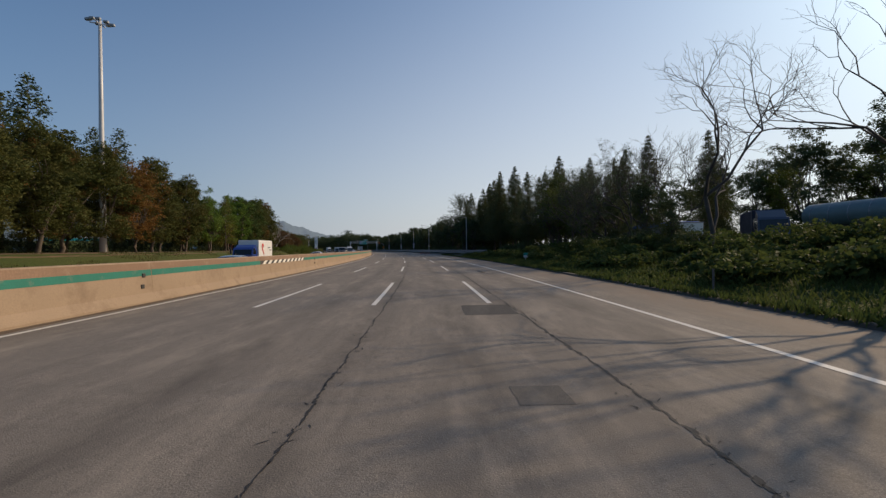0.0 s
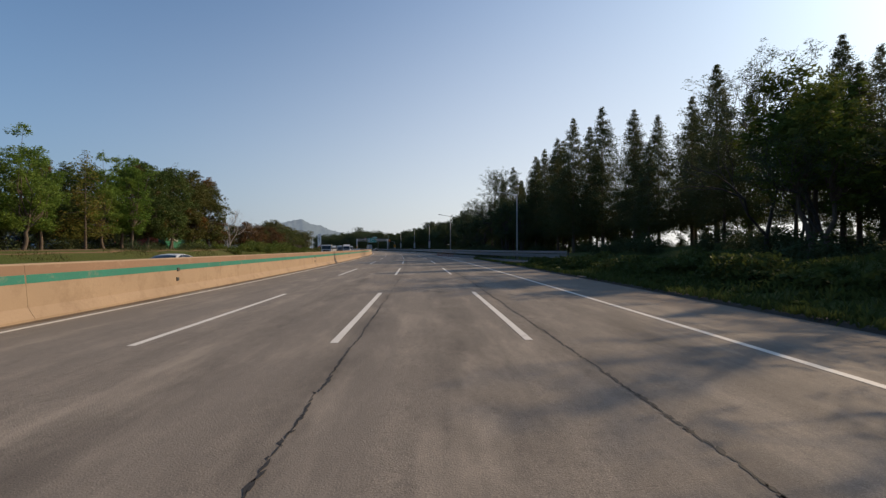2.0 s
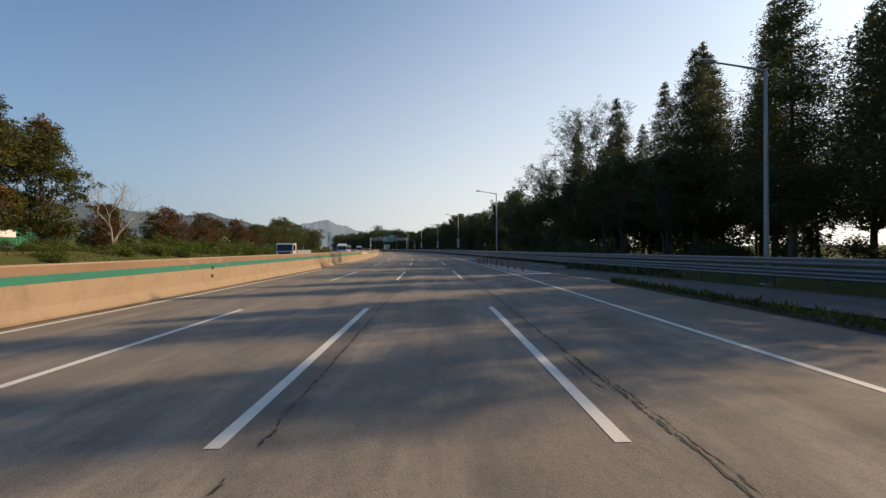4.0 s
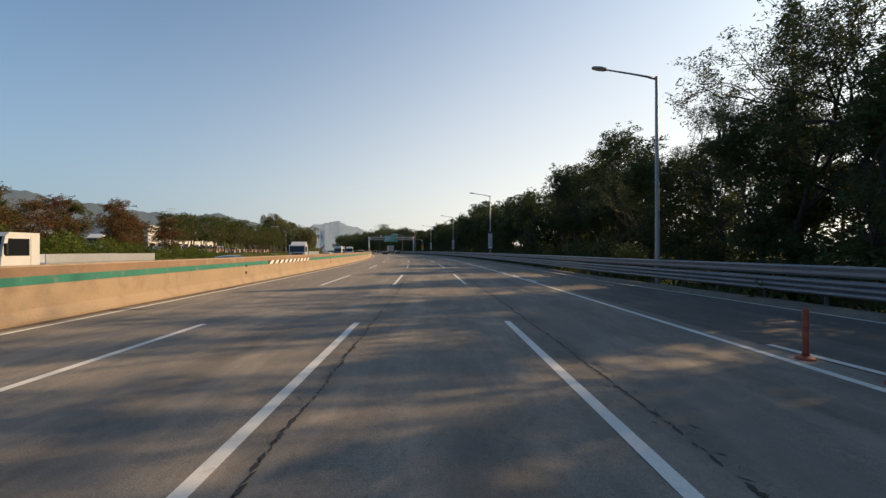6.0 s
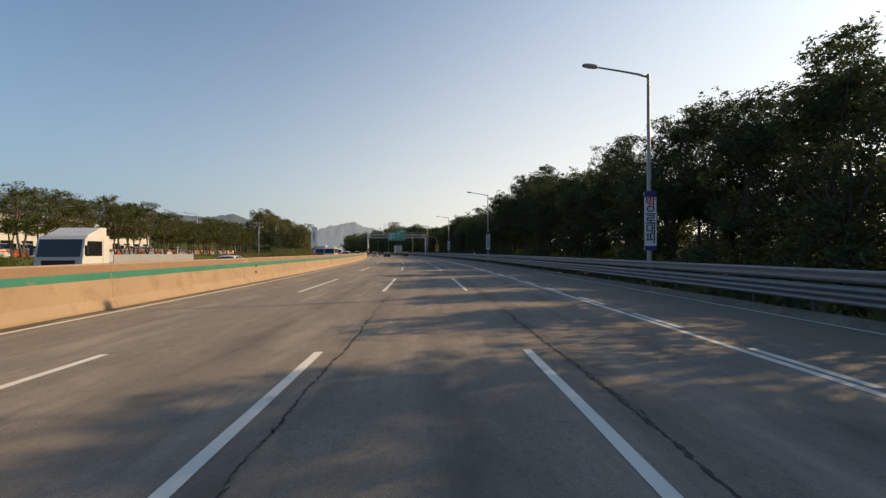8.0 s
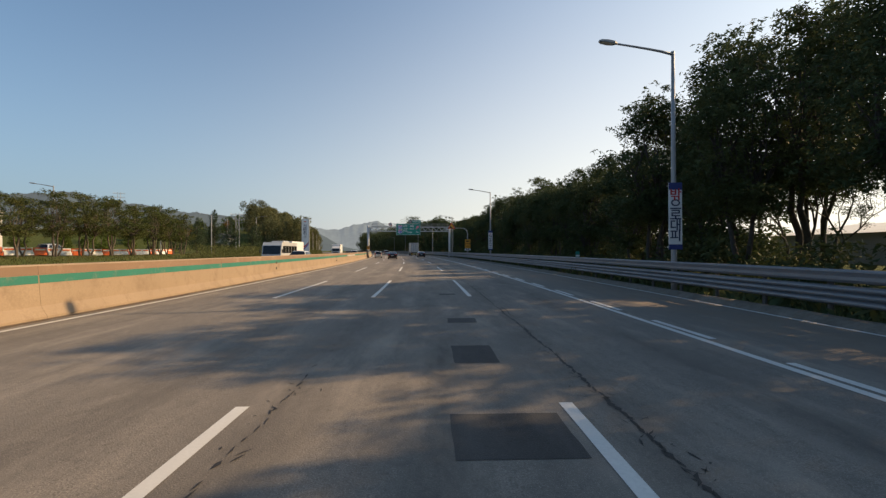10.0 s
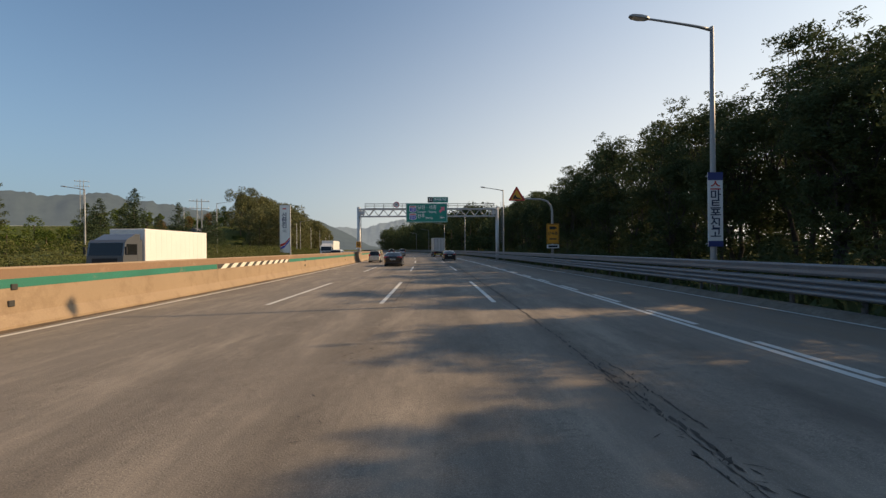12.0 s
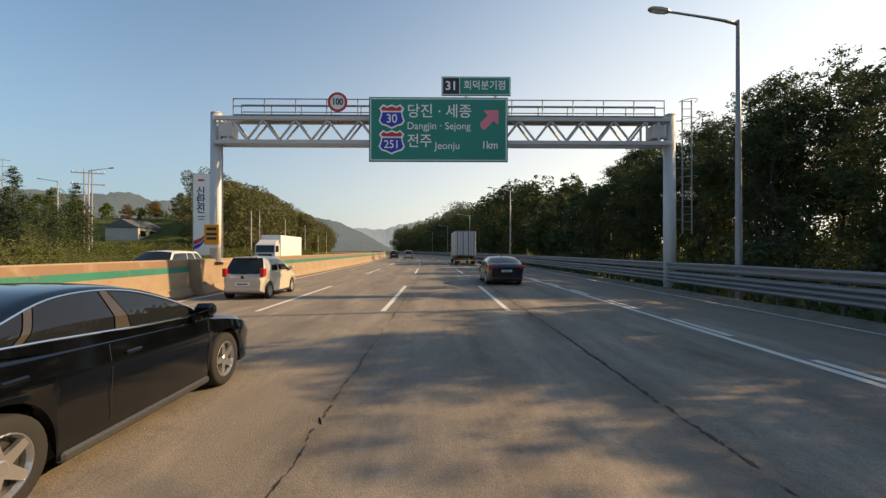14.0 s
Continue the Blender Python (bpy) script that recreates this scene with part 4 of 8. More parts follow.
    sp = root("speed_sign", m @ Matrix.Translation((-4.32, -0.5, 7.96)), "round white speed limit sign with a red ring", "road sign")
    flat = Matrix.Rotation(math.pi / 2, 4, "Z")
    part("disc", Shape().lathe([(0.0, -0.012), (0.3, -0.012), (0.3, 0.012), (0.0, 0.012)], 32, flat), WHITE, sp)
    part("ring", Shape().lathe([(0.3, -0.018), (0.40, -0.018), (0.40, 0.014), (0.3, 0.014), (0.3, -0.018)], 32, flat), RED, sp)
    part("stay", Shape().box(-0.04, 0.04, 0.014, 0.12, -0.35, 0.35), STEEL_PALE, sp)
    lettering("100", 0.36, BLACK, Matrix.Translation((0, -0.022, 0)) @ FACE, sp, thick=0.01, width=0.85)
    cs = root("notice_board", m @ Matrix.Translation((-9.5, -0.32, 2.15)), "small amber camera notice board on the gantry post", "road sign")
    part("board", Shape().box(-0.3, 0.3, -0.02, 0.02, 0, 0.82, cut=0.008), AMBER, cs)
    for r in ((-0.2, 0.2, 0.58, 0.7), (-0.22, 0.22, 0.38, 0.48), (-0.2, 0.2, 0.2, 0.3)):
        part("mark", Shape().box(r[0], r[1], -0.026, -0.02, r[2], r[3]), BLACK, cs)
    part("foot_strip", Shape().box(-0.3, 0.3, -0.02, 0.02, -0.14, -0.02), WHITE, cs)
    part("clamp", Shape().box(-0.26, 0.26, 0.02, 0.1, 0.3, 0.38), STEEL_PALE, cs)


build_gantry()


def warning_sign():
    s = 280.95
    d = rail_d(s) + 0.24
    m = spot_pose(s, d)
    p = root("sign_mast", m, "grey steel mast with a curved arm over the shoulder", "sign mast")
    part("pole", Shape().tube([(0, 0, -0.05), (0, 0, 3.0), (0, 0, 4.7), (-0.12, 0, 5.15), (-0.4, 0, 5.5), (-0.9, 0, 5.66), (-2.5, 0, 5.74)], [0.11, 0.1, 0.095, 0.09, 0.08, 0.07, 0.055], 12), LAMP_GREY, p, smooth=True)
    part("base_plate", Shape().box(-0.22, 0.22, -0.22, 0.22, -0.08, 0.04, cut=0.01), LAMP_GREY, p)
    t = root("warning_sign", m @ Matrix.Translation((-2.92, -0.1, 5.55)), "triangular yellow warning sign with a red border", "road sign")
    turn = Matrix.Rotation(math.pi / 2, 4, "Z")
    part("border", Shape().prism([(-0.62, 0.0), (0.62, 0.0), (0.66, 0.06), (0.05, 1.12), (-0.05, 1.12), (-0.66, 0.06)], -0.012, 0.012, turn), RED, t)
    part("field", Shape().prism([(-0.47, 0.1), (0.47, 0.1), (0.0, 0.92)], -0.018, -0.012, turn), surface("warning_yellow", (0.78, 0.36, 0.03), rough=0.5), t)
    part("symbol", Shape().prism([(0.3, 0.14), (-0.32, 0.14), (-0.3, 0.2), (0.0, 0.3), (0.1, 0.5), (0.26, 0.36)], -0.024, -0.018, turn), BLACK, t)
    part("clamp", Shape().box(-0.1, 0.6, 0.012, 0.09, 0.22, 0.4), LAMP_GREY, t)
    b = root("notice_board", m @ Matrix.Translation((0.0, -0.14, 2.05)), "amber speed camera notice board with black marks", "road sign")
    part("board", Shape().box(-0.5, 0.5, -0.02, 0.02, 0.0, 1.62, cut=0.01), AMBER, b)
    for r in ((-0.45, 0.45, 0.04, 0.07), (-0.45, 0.45, 1.55, 1.58), (-0.45, -0.42, 0.07, 1.55), (0.42, 0.45, 0.07, 1.55)):
        part("border", Shape().box(r[0], r[1], -0.026, -0.02, r[2], r[3]), BLACK, b)
    part("camera_mark", Shape().box(-0.28, 0.16, -0.026, -0.02, 1.16, 1.4).prism([(-0.16, 1.24), (-0.3, 1.18), (-0.3, 1.38), (-0.16, 1.32)], -0.026, -0.02, Matrix.Rotation(math.pi / 2, 4, "Z") @ Matrix.Translation((0, 0, 0))), BLACK, b)
    lettering("단속중", 0.3, BLACK, Matrix.Translation((0, -0.026, 0.82)) @ FACE, b, thick=0.006)
    part("mark", Shape().box(-0.3, 0.3, -0.026, -0.02, 0.34, 0.44), BLACK, b)
    pl = part("foot_strip", Shape().box(-0.5, 0.5, -0.02, 0.02, -0.36, -0.06, cut=0.01), WHITE, b)
    part("mark", Shape().box(-0.38, 0.38, -0.026, -0.02, -0.29, -0.13), BLACK, pl)
    part("clamp", Shape().box(-0.12, 0.12, 0.02, 0.06, 0.2, 1.4), LAMP_GREY, b)


warning_sign()


# ---- plants ----
def leaves_mesh(name, points, size, material, rng, lift=0.0, long=1.5, corners=4):
    """Many small leaf sprays at the given points, as one mesh; three or four corners each."""
    p = np.asarray(points, dtype=float)
    n = len(p)
    a = rng.normal(size=(n, 3))
    a[:, 2] = a[:, 2] * 0.6 + lift
    a /= np.linalg.norm(a, axis=1)[:, None] + 1e-9
    b = np.cross(a, rng.normal(size=(n, 3)))
    b /= np.linalg.norm(b, axis=1)[:, None] + 1e-9
    k = (size * rng.uniform(0.6, 1.4, n))[:, None]
    c = np.cross(a, b)
    v = np.empty((n, corners, 3))
    v[:, 0] = p - a * k * long * 0.5
    v[:, 1] = p + b * k * 0.5 + c * k * 0.12
    v[:, 2] = p + a * k * long * 0.5
    if corners == 4:
        v[:, 3] = p - b * k * 0.5 + c * k * 0.1
    me = bpy.data.meshes.new(name)
    me.vertices.add(n * corners)
    me.vertices.foreach_set("co", v.ravel())
    me.loops.add(n * corners)
    me.loops.foreach_set("vertex_index", np.arange(n * corners, dtype=np.int32))
    me.polygons.add(n)
    me.polygons.foreach_set("loop_start", np.arange(0, n * corners, corners, dtype=np.int32))
    me.update(calc_edges=True)
    me.materials.append(material)
    return me


def limb(sh, start, end, r0, r1, rng, bends=3, sides=6, sag=0.0, crook=0.06):
    pts, rad = [], []
    a, b = Vector(start), Vector(end)
    off = (b - a).length * crook
    for i in range(bends + 1):
        t = i / bends
        p = a.lerp(b, t)
        if 0 < i:
            p += Vector(rng.normal(size=3)) * off * (0.4 if i == bends else 1)
        p.z += sag * math.sin(t * math.pi)
        pts.append(p)
        rad.append(r0 + (r1 - r0) * t)
    sh.tube(pts, rad, sides, False)
    return pts[-1]


def broadleaf(name, tall, wide, leaves, material, bark, seed, label, category="tree", clear=0.28, count=30, leaf=0.34, lean=0.0, stems=1, corners=4, flat=0.72, ragged=0.0):
    """A tree with one or more leaning stems and a crown of many feathered clumps on its limbs."""
    rng = np.random.default_rng(seed)
    t = root(name, Matrix.Identity(4), label, category)
    wood = Shape()
    z0 = tall * clear
    forks = []
    for j in range(stems):
        ang = 2 * math.pi * (j + rng.uniform(0, 0.5)) / stems
        out = (0.06 if stems == 1 else 0.11) * wide * rng.uniform(0.6, 1.3)
        fork = (out * math.cos(ang), out * math.sin(ang), z0 * rng.uniform(1.2, 1.6))
        limb(wood, (0.1 * (stems - 1) * math.cos(ang), 0.1 * (stems - 1) * math.sin(ang), -0.4), fork, (tall * 0.016 + 0.05) / stems ** 0.45, (tall * 0.010 + 0.02) / stems ** 0.45, rng, 5, 8, 0.0, 0.022)
        forks.append(fork)
    pts = []
    half = (tall - z0) / 2
    for i in range(count):
        u = rng.uniform(-1, 1)
        ang = rng.uniform(0, 2 * math.pi)
        rr = math.sqrt(1 - u * u * 0.85) * rng.uniform(0.35, 1.0)
        bulge = 1.0 if u < 0.1 else 1.0 - 0.35 * u
        c = np.array([wide / 2 * 0.8 * rr * math.cos(ang) * bulge + lean * u, wide / 2 * 0.8 * rr * math.sin(ang) * bulge, z0 + half + half * 0.86 * u])
        if ragged and u > 0.2:
            c[2] += ragged * half * rng.normal() * 0.16
        size = wide * rng.uniform(0.10, 0.20)
        m = max(8, int(leaves / count * rng.uniform(0.6, 1.4)))
        sprays = max(4, m // 16)
        tip = rng.normal(size=(sprays, 3))
        tip *= (rng.uniform(0.25, 1.0, sprays) ** 0.6 / np.linalg.norm(tip, axis=1))[:, None] * size * np.array([1.15, 1.15, flat])
        q = np.repeat(tip, m // sprays + 1, axis=0)[:m]
        pts.append(c + q * rng.uniform(0.86, 1.12, (m, 1)) + np.clip(rng.normal(size=(m, 3)), -1.8, 1.8) * leaf * np.array([1.0, 1.0, 0.75]))
        near = min(forks, key=lambda f: (f[0] - c[0]) ** 2 + (f[1] - c[1]) ** 2)
        if i % 2 == 0 or stems > 1:
            limb(wood, near, tuple(c), 0.03 + tall * 0.004, 0.012, rng, 3, 5)
    part("trunk", wood.mesh("trunk", bark, True), bark, t)
    part("crown", leaves_mesh("crown", np.vstack(pts), leaf, material, rng, 0.1, 1.5, corners), material, t)
    return t


def conifer(name, tall, wide, leaves, material, bark, seed, label, clear=0.08, gaps=0.25, leaf=0.36, droop=0.15, power=0.85, corners=4):
    """A pointed tree with tiers of side branches."""
    rng = np.random.default_rng(seed)
    t = root(name, Matrix.Identity(4), label, "tree")
    wood = Shape()
    wood.tube([(0, 0, -0.4), (0.05, 0, tall * 0.3), (0, 0.06, tall * 0.65), (0, 0, tall * 0.99)], [tall * 0.012 + 0.05, tall * 0.008, tall * 0.0035, 0.01], 8, False)
    pts = []
    tiers = int(tall * 3.0)
    per = leaves / tiers / 6
    for i in range(tiers):
        f = (i + rng.uniform(0, 0.8)) / tiers
        z = tall * (clear + (1 - clear) * f)
        reach = wide / 2 * (1 - f) ** power * (0.75 if f < 0.06 else 1.0) + 0.12
        for j in range(6):
            if rng.uniform() < gaps:
                continue
            ang = rng.uniform(0, 2 * math.pi)
            r = reach * rng.uniform(0.6, 1.2)
            end = np.array([math.cos(ang) * r, math.sin(ang) * r, z - droop * r + 0.25 * r * rng.uniform(0, 1)])
            n = max(3, int(per * (0.12 + 1.6 * (1 - f)) * rng.uniform(0.7, 1.3)))
            u = rng.uniform(0.12, 1, n) ** 0.7
            q = np.outer(1 - u, [0, 0, z]) + np.outer(u, end)
            q += rng.normal(size=(n, 3)) * (0.10 + 0.10 * r) * np.array([1, 1, 0.8])
            pts.append(q)
            if reach > 0.8 and j < 2:
                wood.tube([(0, 0, z), tuple(end)], [0.03, 0.01], 4, False)
    part("trunk", wood.mesh("trunk", bark, True), bark, t)
    part("crown", leaves_mesh("crown", np.vstack(pts), leaf, material, rng, 0.0, 1.7, corners), material, t)
    return t


def bare_tree(name, tall, seed, label, bark, twigs=5, leaves=0, material=None, spread_out=0.55, leaf=0.16, thick=0.012):
    """A tree of branches that fork again and again down to fine twigs."""
    rng = np.random.default_rng(seed)
    t = root(name, Matrix.Identity(4), label, "tree")
    wood, limbs, twig, tips = Shape(), Shape(), Shape(), []

    def grow(p, way, long, r, depth):
        end = p + way * long
        mid = p.lerp(end, 0.5) + Vector(rng.normal(size=3)) * long * 0.06
        (wood if depth < 1 else limbs if depth < 4 else twig).tube([p, mid, end], [r, r * 0.85, r * 0.68], 6 if depth < 2 else 4 if depth < 4 else 3, False)
        if depth >= 2:
            tips.append(end)
            tips.append(mid)
        if depth >= twigs:
            return
        for i in range(2 if rng.uniform() < 0.45 and depth > 0 else 3):
            side = Vector(rng.normal(size=3))
            side -= side.project(way)
            side.normalize()
            w = (way + side * rng.uniform(0.4, 1.0) * spread_out * 1.5 + Vector((0, 0, 0.10))).normalized()
            grow(end if i < 2 else mid, w, long * rng.uniform(0.6, 0.86), r * 0.62, depth + 1)
    grow(Vector((0, 0, -0.3)), Vector((rng.normal() * 0.06, rng.normal() * 0.06, 1)).normalized(), tall * 0.3, tall * thick + 0.02, 0)
    part("trunk", wood.mesh("trunk", bark, True), bark, t)
    part("bough", limbs.mesh("bough", bark, True), bark, t)
    part("crown", twig.mesh("crown", bark, True), bark, t, "fine dark twigs")
    if leaves:
        base = np.array([tuple(p) for p in tips])
        chosen = base[rng.permutation(len(base))[:max(40, leaves // 16)]]
        pick = np.repeat(chosen, leaves // len(chosen) + 1, axis=0)[:leaves] + np.clip(rng.normal(size=(leaves, 3)), -1.7, 1.7) * np.array([0.15, 0.15, 0.1])
        part("foliage", leaves_mesh("foliage", pick, leaf, material, rng, 0.0, 1.6, 3), material, t, "thin sparse leaves")
    return t


def bush(name, wide, tall, leaves, material, seed, label, category="bush", leaf=0.2):
    rng = np.random.default_rng(seed)
    pts = []
    for i in range(16):
        ang, r = rng.uniform(0, 2 * math.pi), wide / 2 * math.sqrt(rng.uniform(0, 0.8))
        c = np.array([r * math.cos(ang), r * math.sin(ang), tall * rng.uniform(0.1, 0.7) * (1 - 0.5 * (2 * r / wide) ** 2)])
        n = leaves // 16
        q = rng.normal(size=(n, 3))
        q /= np.linalg.norm(q, axis=1)[:, None]
        pts.append(c + q * rng.uniform(0.4, 1, n)[:, None] * np.array([wide * 0.2, wide * 0.2, tall * 0.32]))
    p = np.vstack(pts)
    p[:, 2] = np.maximum(p[:, 2], -0.05)
    ob = new(name, leaves_mesh(name, p, leaf, material, rng, 0.2, 1.5, 3))
    return tagged(ob, label, category)


def plant(ob, s, d, k=1.0, turn=None, sink=0.05, group=""):
    m = spot_pose(s, d, ground_z(s, d) - sink, random.uniform(0, 360) if turn is None else turn)
    c = copy_thing(ob, m)
    c.scale = (k * random.uniform(0.92, 1.08), k * random.uniform(0.92, 1.08), k)
    if group:
        c["group"] = group
    return c


def gone(*patterns):
    """The pattern trees go once their copies stand."""
    for p in patterns:
        for o in (*p.children_recursive, p):
            bpy.data.objects.remove(o)


def thicket(name, label, rows, wide, tall, leaves, leaf, material, seed):
    """Low growth that nobody could count: many rounded hummocks of small leaves."""
    rng = np.random.default_rng(seed)
    pts = []
    for s, d, k in rows:
        p = spot(s, d, ground_z(s, d) - 0.2)
        for i in range(7):
            ang, r = rng.uniform(0, 2 * math.pi), wide * k / 2 * math.sqrt(rng.uniform(0, 0.7))
            c = np.array([p.x + r * math.cos(ang), p.y + r * math.sin(ang), p.z + tall * k * rng.uniform(0.2, 0.7)])
            q = rng.normal(size=(leaves // 7, 3))
            q /= np.linalg.norm(q, axis=1)[:, None]
            q[:, 2] = np.abs(q[:, 2]) - 0.25
            pts.append(c + q * rng.uniform(0.6, 1, leaves // 7)[:, None] * np.array([wide * 0.23, wide * 0.23, tall * 0.34]) * k)
    tagged(new(name, leaves_mesh(name, np.vstack(pts), leaf, material, rng, 0.2)), label, "undergrowth", kind="stuff")


def right_woods():
    random.seed(20)
    con = [conifer("conifer_tree", 21, 9.6, 40000, LEAF_NEEDLE, BARK, 11 + i, "tall dark pointed conifer in the roadside stand", gaps=0.15, leaf=0.155, clear=0.155, power=0.85, corners=3) for i in range(3)]
    oak = [broadleaf("tree", 13, 8.4, 17000, LEAF_DARK, BARK_GREY, 31 + i, "dark green broadleaf tree behind the guard rail", count=52, clear=0.26, leaf=0.165, stems=2 + i % 2, corners=3, ragged=1.0) for i in range(4)]
    back = [broadleaf("tree", 13, 8.4, 9000, LEAF_DARK, BARK_GREY, 41 + i, "dark green broadleaf tree deeper in the wood", count=36, clear=0.14, leaf=0.22, corners=3, ragged=1.0) for i in range(2)]
    lit = [broadleaf("tree", 11, 7.4, 8000, LEAF_GREEN, BARK, 51 + i, "green broadleaf tree with open branches", count=28, clear=0.3, leaf=0.2, corners=3, stems=2, ragged=1.0) for i in range(2)]
    shade = [bush("bush", 4.0, 2.6, 1700, LEAF_DARK, 81 + i, "dark undergrowth below the trees", leaf=0.18) for i in range(2)]
    bare = [bare_tree("bare_tree", 12.5, 91 + i, "leafless grey tree with fine spreading twigs", BARK_GREY, 7, spread_out=0.55, thick=0.011) for i in range(2)]
    broad = bare_tree("bare_tree", 13.0, 97, "leafless grey tree with a broad crown of arching twigs", BARK_GREY, 7, spread_out=0.78, thick=0.012)
    thin = [bare_tree("tree", 13, 101 + i, "tree with thin feathery leaves over bare limbs", BARK_GREY, 6, 13000, LEAF_DARK, leaf=0.085, spread_out=0.66, thick=0.010) for i in range(2)]
    open_crown = [bare_tree("tree", 12, 111 + i, "broad tree with fine twigs and thin scattered leaves", BARK_GREY, 7, 5000, LEAF_DARK, leaf=0.075, spread_out=0.78, thick=0.011) for i in range(2)]
    g = "roadside woods"
    # first stretch: bare trees, then conifers
    plant(broad, 13.0, 18.0, 1.0, turn=75, group=g)
    for s, d, k in ((-2.2, 14.6, 0.86), (25.5, 24, 1.02)):
        plant(bare[int(s) % 2], s, d, k, turn=150 if s < 0 else 0, group=g)
    for s, d, k in ((33, 22, 1.05), (29, 26, 1.1), (37, 21.5, 1.12), (42, 23.0, 0.92), (46.5, 24.5, 0.95), (52.5, 27, 1.0), (57.5, 25, 1.06), (62, 25, 1.1), (26, 19.5, 0.9), (31.5, 20.0, 0.85), (40, 19.6, 0.76), (136, 23, 1.5), (130, 22.5, 1.4), (150, 21, 0.98), (141, 20, 1.2), (135, 18, 1.0), (145, 18.5, 0.93), (153, 17.5, 0.84)):
        plant((open_crown if s < 45 else thin)[int(s) % 2], s, d, k, group=g)
    for s, d, k in ((60, 26.5, 1.2), (49.5, 26.5, 0.9), (56, 23, 1.0)):
        plant(lit[int(s) % 2], s, d, k, group=g)
    for s, d, k in ((99, 36, 0.95), (88, 38, 0.9), (80, 39, 0.85), (72, 37, 0.74), (66, 39, 0.8), (107, 33, 0.9), (115, 31, 0.85), (60, 37, 0.75), (51, 30, 0.62), (97, 24.5, 1.0), (93.5, 27.5, 1.03), (86, 28.2, 0.87), (90.5, 34.3, 0.93), (76.2, 32, 0.93), (79, 26, 0.57), (70, 28, 0.6), (63.8, 33, 0.78), (59, 29, 0.6), (55, 35, 0.75), (101, 29, 1.0), (105, 25, 0.95),
                    (110, 28, 1.0), (114, 24, 0.9), (117.2, 27, 1.0), (128.2, 23.5, 0.92), (83, 34, 0.9), (47, 34, 0.85), (40, 38, 0.8), (149, 27, 0.95), (127, 29, 1.0), (122, 31, 1.05), (143, 30, 0.9), (133, 29.5, 0.84), (138.5, 29, 0.86)):
        plant(con[int(s * 7) % 3], s, d, k, group=g)
    random.seed(21)
    for i in range(38):
        s = 14 + i * 2.6 + random.uniform(-1, 1)
        plant(back[i % 2] if i % 4 else lit[i % 2], s, random.uniform(50, 64) if s < 62 else random.uniform(48, 58), random.uniform(0.85, 1.15) * (1.0 if s < 66 else 0.27), group=g)
    for i in range(14):
        s = 47 + i * 4.6 + random.uniform(-2, 2)
        plant(random.choice(back + lit), s, random.uniform(28, 36), random.uniform(0.55, 0.85) * (1.0 if s < 68 else 0.5), group=g)
    for i in range(36):
        plant(random.choice(shade), 22 + i * 2.6, random.uniform(47, 52), random.uniform(1.2, 1.7) * (1.0 if i < 17 else 0.6), sink=0.2, group="undergrowth below the wood")
        plant(random.choice(shade), 38 + i * 2.2, random.uniform(21, 30), random.uniform(0.8, 1.3) * (1.0 if i < 13 else 0.72), sink=0.2, group="undergrowth below the wood")
    random.seed(28)
    for s, d, k in ((19, 19.4, 0.42), (24, 19.8, 0.46), (29.5, 20.0, 0.44), (35, 20.2, 0.5), (22, 20.6, 0.36)):
        plant(back[int(s) % 2], s, d, k, group=g)
    for i in range(10):
        plant(random.choice(shade), 15 + i * 2.3, random.uniform(18.2, 20.2), random.uniform(0.6, 0.85), sink=0.2, group="undergrowth below the wood")
    random.seed(23)
    rows = []
    for i in range(420):
        s = -9 + i * 0.2 + random.uniform(-0.8, 0.8)
        d = random.uniform(9.4, 23 if s < 30 else 18 if s < 45 else 15)
        if d < 11.6:
            rows.append((s, d, random.uniform(0.12, 0.24)))
        elif noise.noise((s * 0.22, d * 0.3, 8.0)) > -0.4:
            rows.append((s, d, random.choice((0.25, 0.35, 0.5, 0.65)) * random.uniform(0.8, 1.2) + 0.02 * (d - 10)))
    rng = np.random.default_rng(72)
    blades = []
    for i in range(30000):
        s, d = rng.uniform(-10, 60), 9.1 + 13 * rng.uniform() ** 1.4
        if d < ramp_left(s) - 0.6:
            blades.append(tuple(spot(s, d, ground_z(s, d) + 0.1)))
    for i in range(9000):
        s = rng.uniform(-12, 97)
        if noise.noise((s * 0.35, 6.0, 0)) > -0.25:
            d = 8.72 + abs(rng.normal()) * 0.3
            blades.append(tuple(spot(s, d, 0.06 + rng.uniform(0, 0.12))))
    tagged(new("grass", leaves_mesh("grass", blades, 0.06, LEAF_SCRUB, rng, 2.2, 5.5)), "long uneven grass on the verge behind the kerb", "grass", kind="stuff")
    thicket("undergrowth", "tangled dark green undergrowth in hummocks on the verge", rows, 4.2, 1.9, 560, 0.135, LEAF_SCRUB, 71)
    for s, d, k in ((229, 13.8, 0.84), (222.5, 14.2, 0.78), (216, 14.6, 0.78), (210, 14.8, 0.72), (252, 15.4, 0.64), (257.5, 15.6, 0.66), (241, 15.2, 0.61), (245.5, 15.3, 0.61), (248.6, 15.2, 0.62), (262.5, 15.6, 0.63), (268, 15.6, 0.63), (294, 15.4, 0.6), (299.5, 15.8, 0.58), (307.5, 15.8, 0.68), (317, 15.9, 0.66)):
        plant(oak[int(s) % 4], s, d, k, group=g)
    random.seed(27)
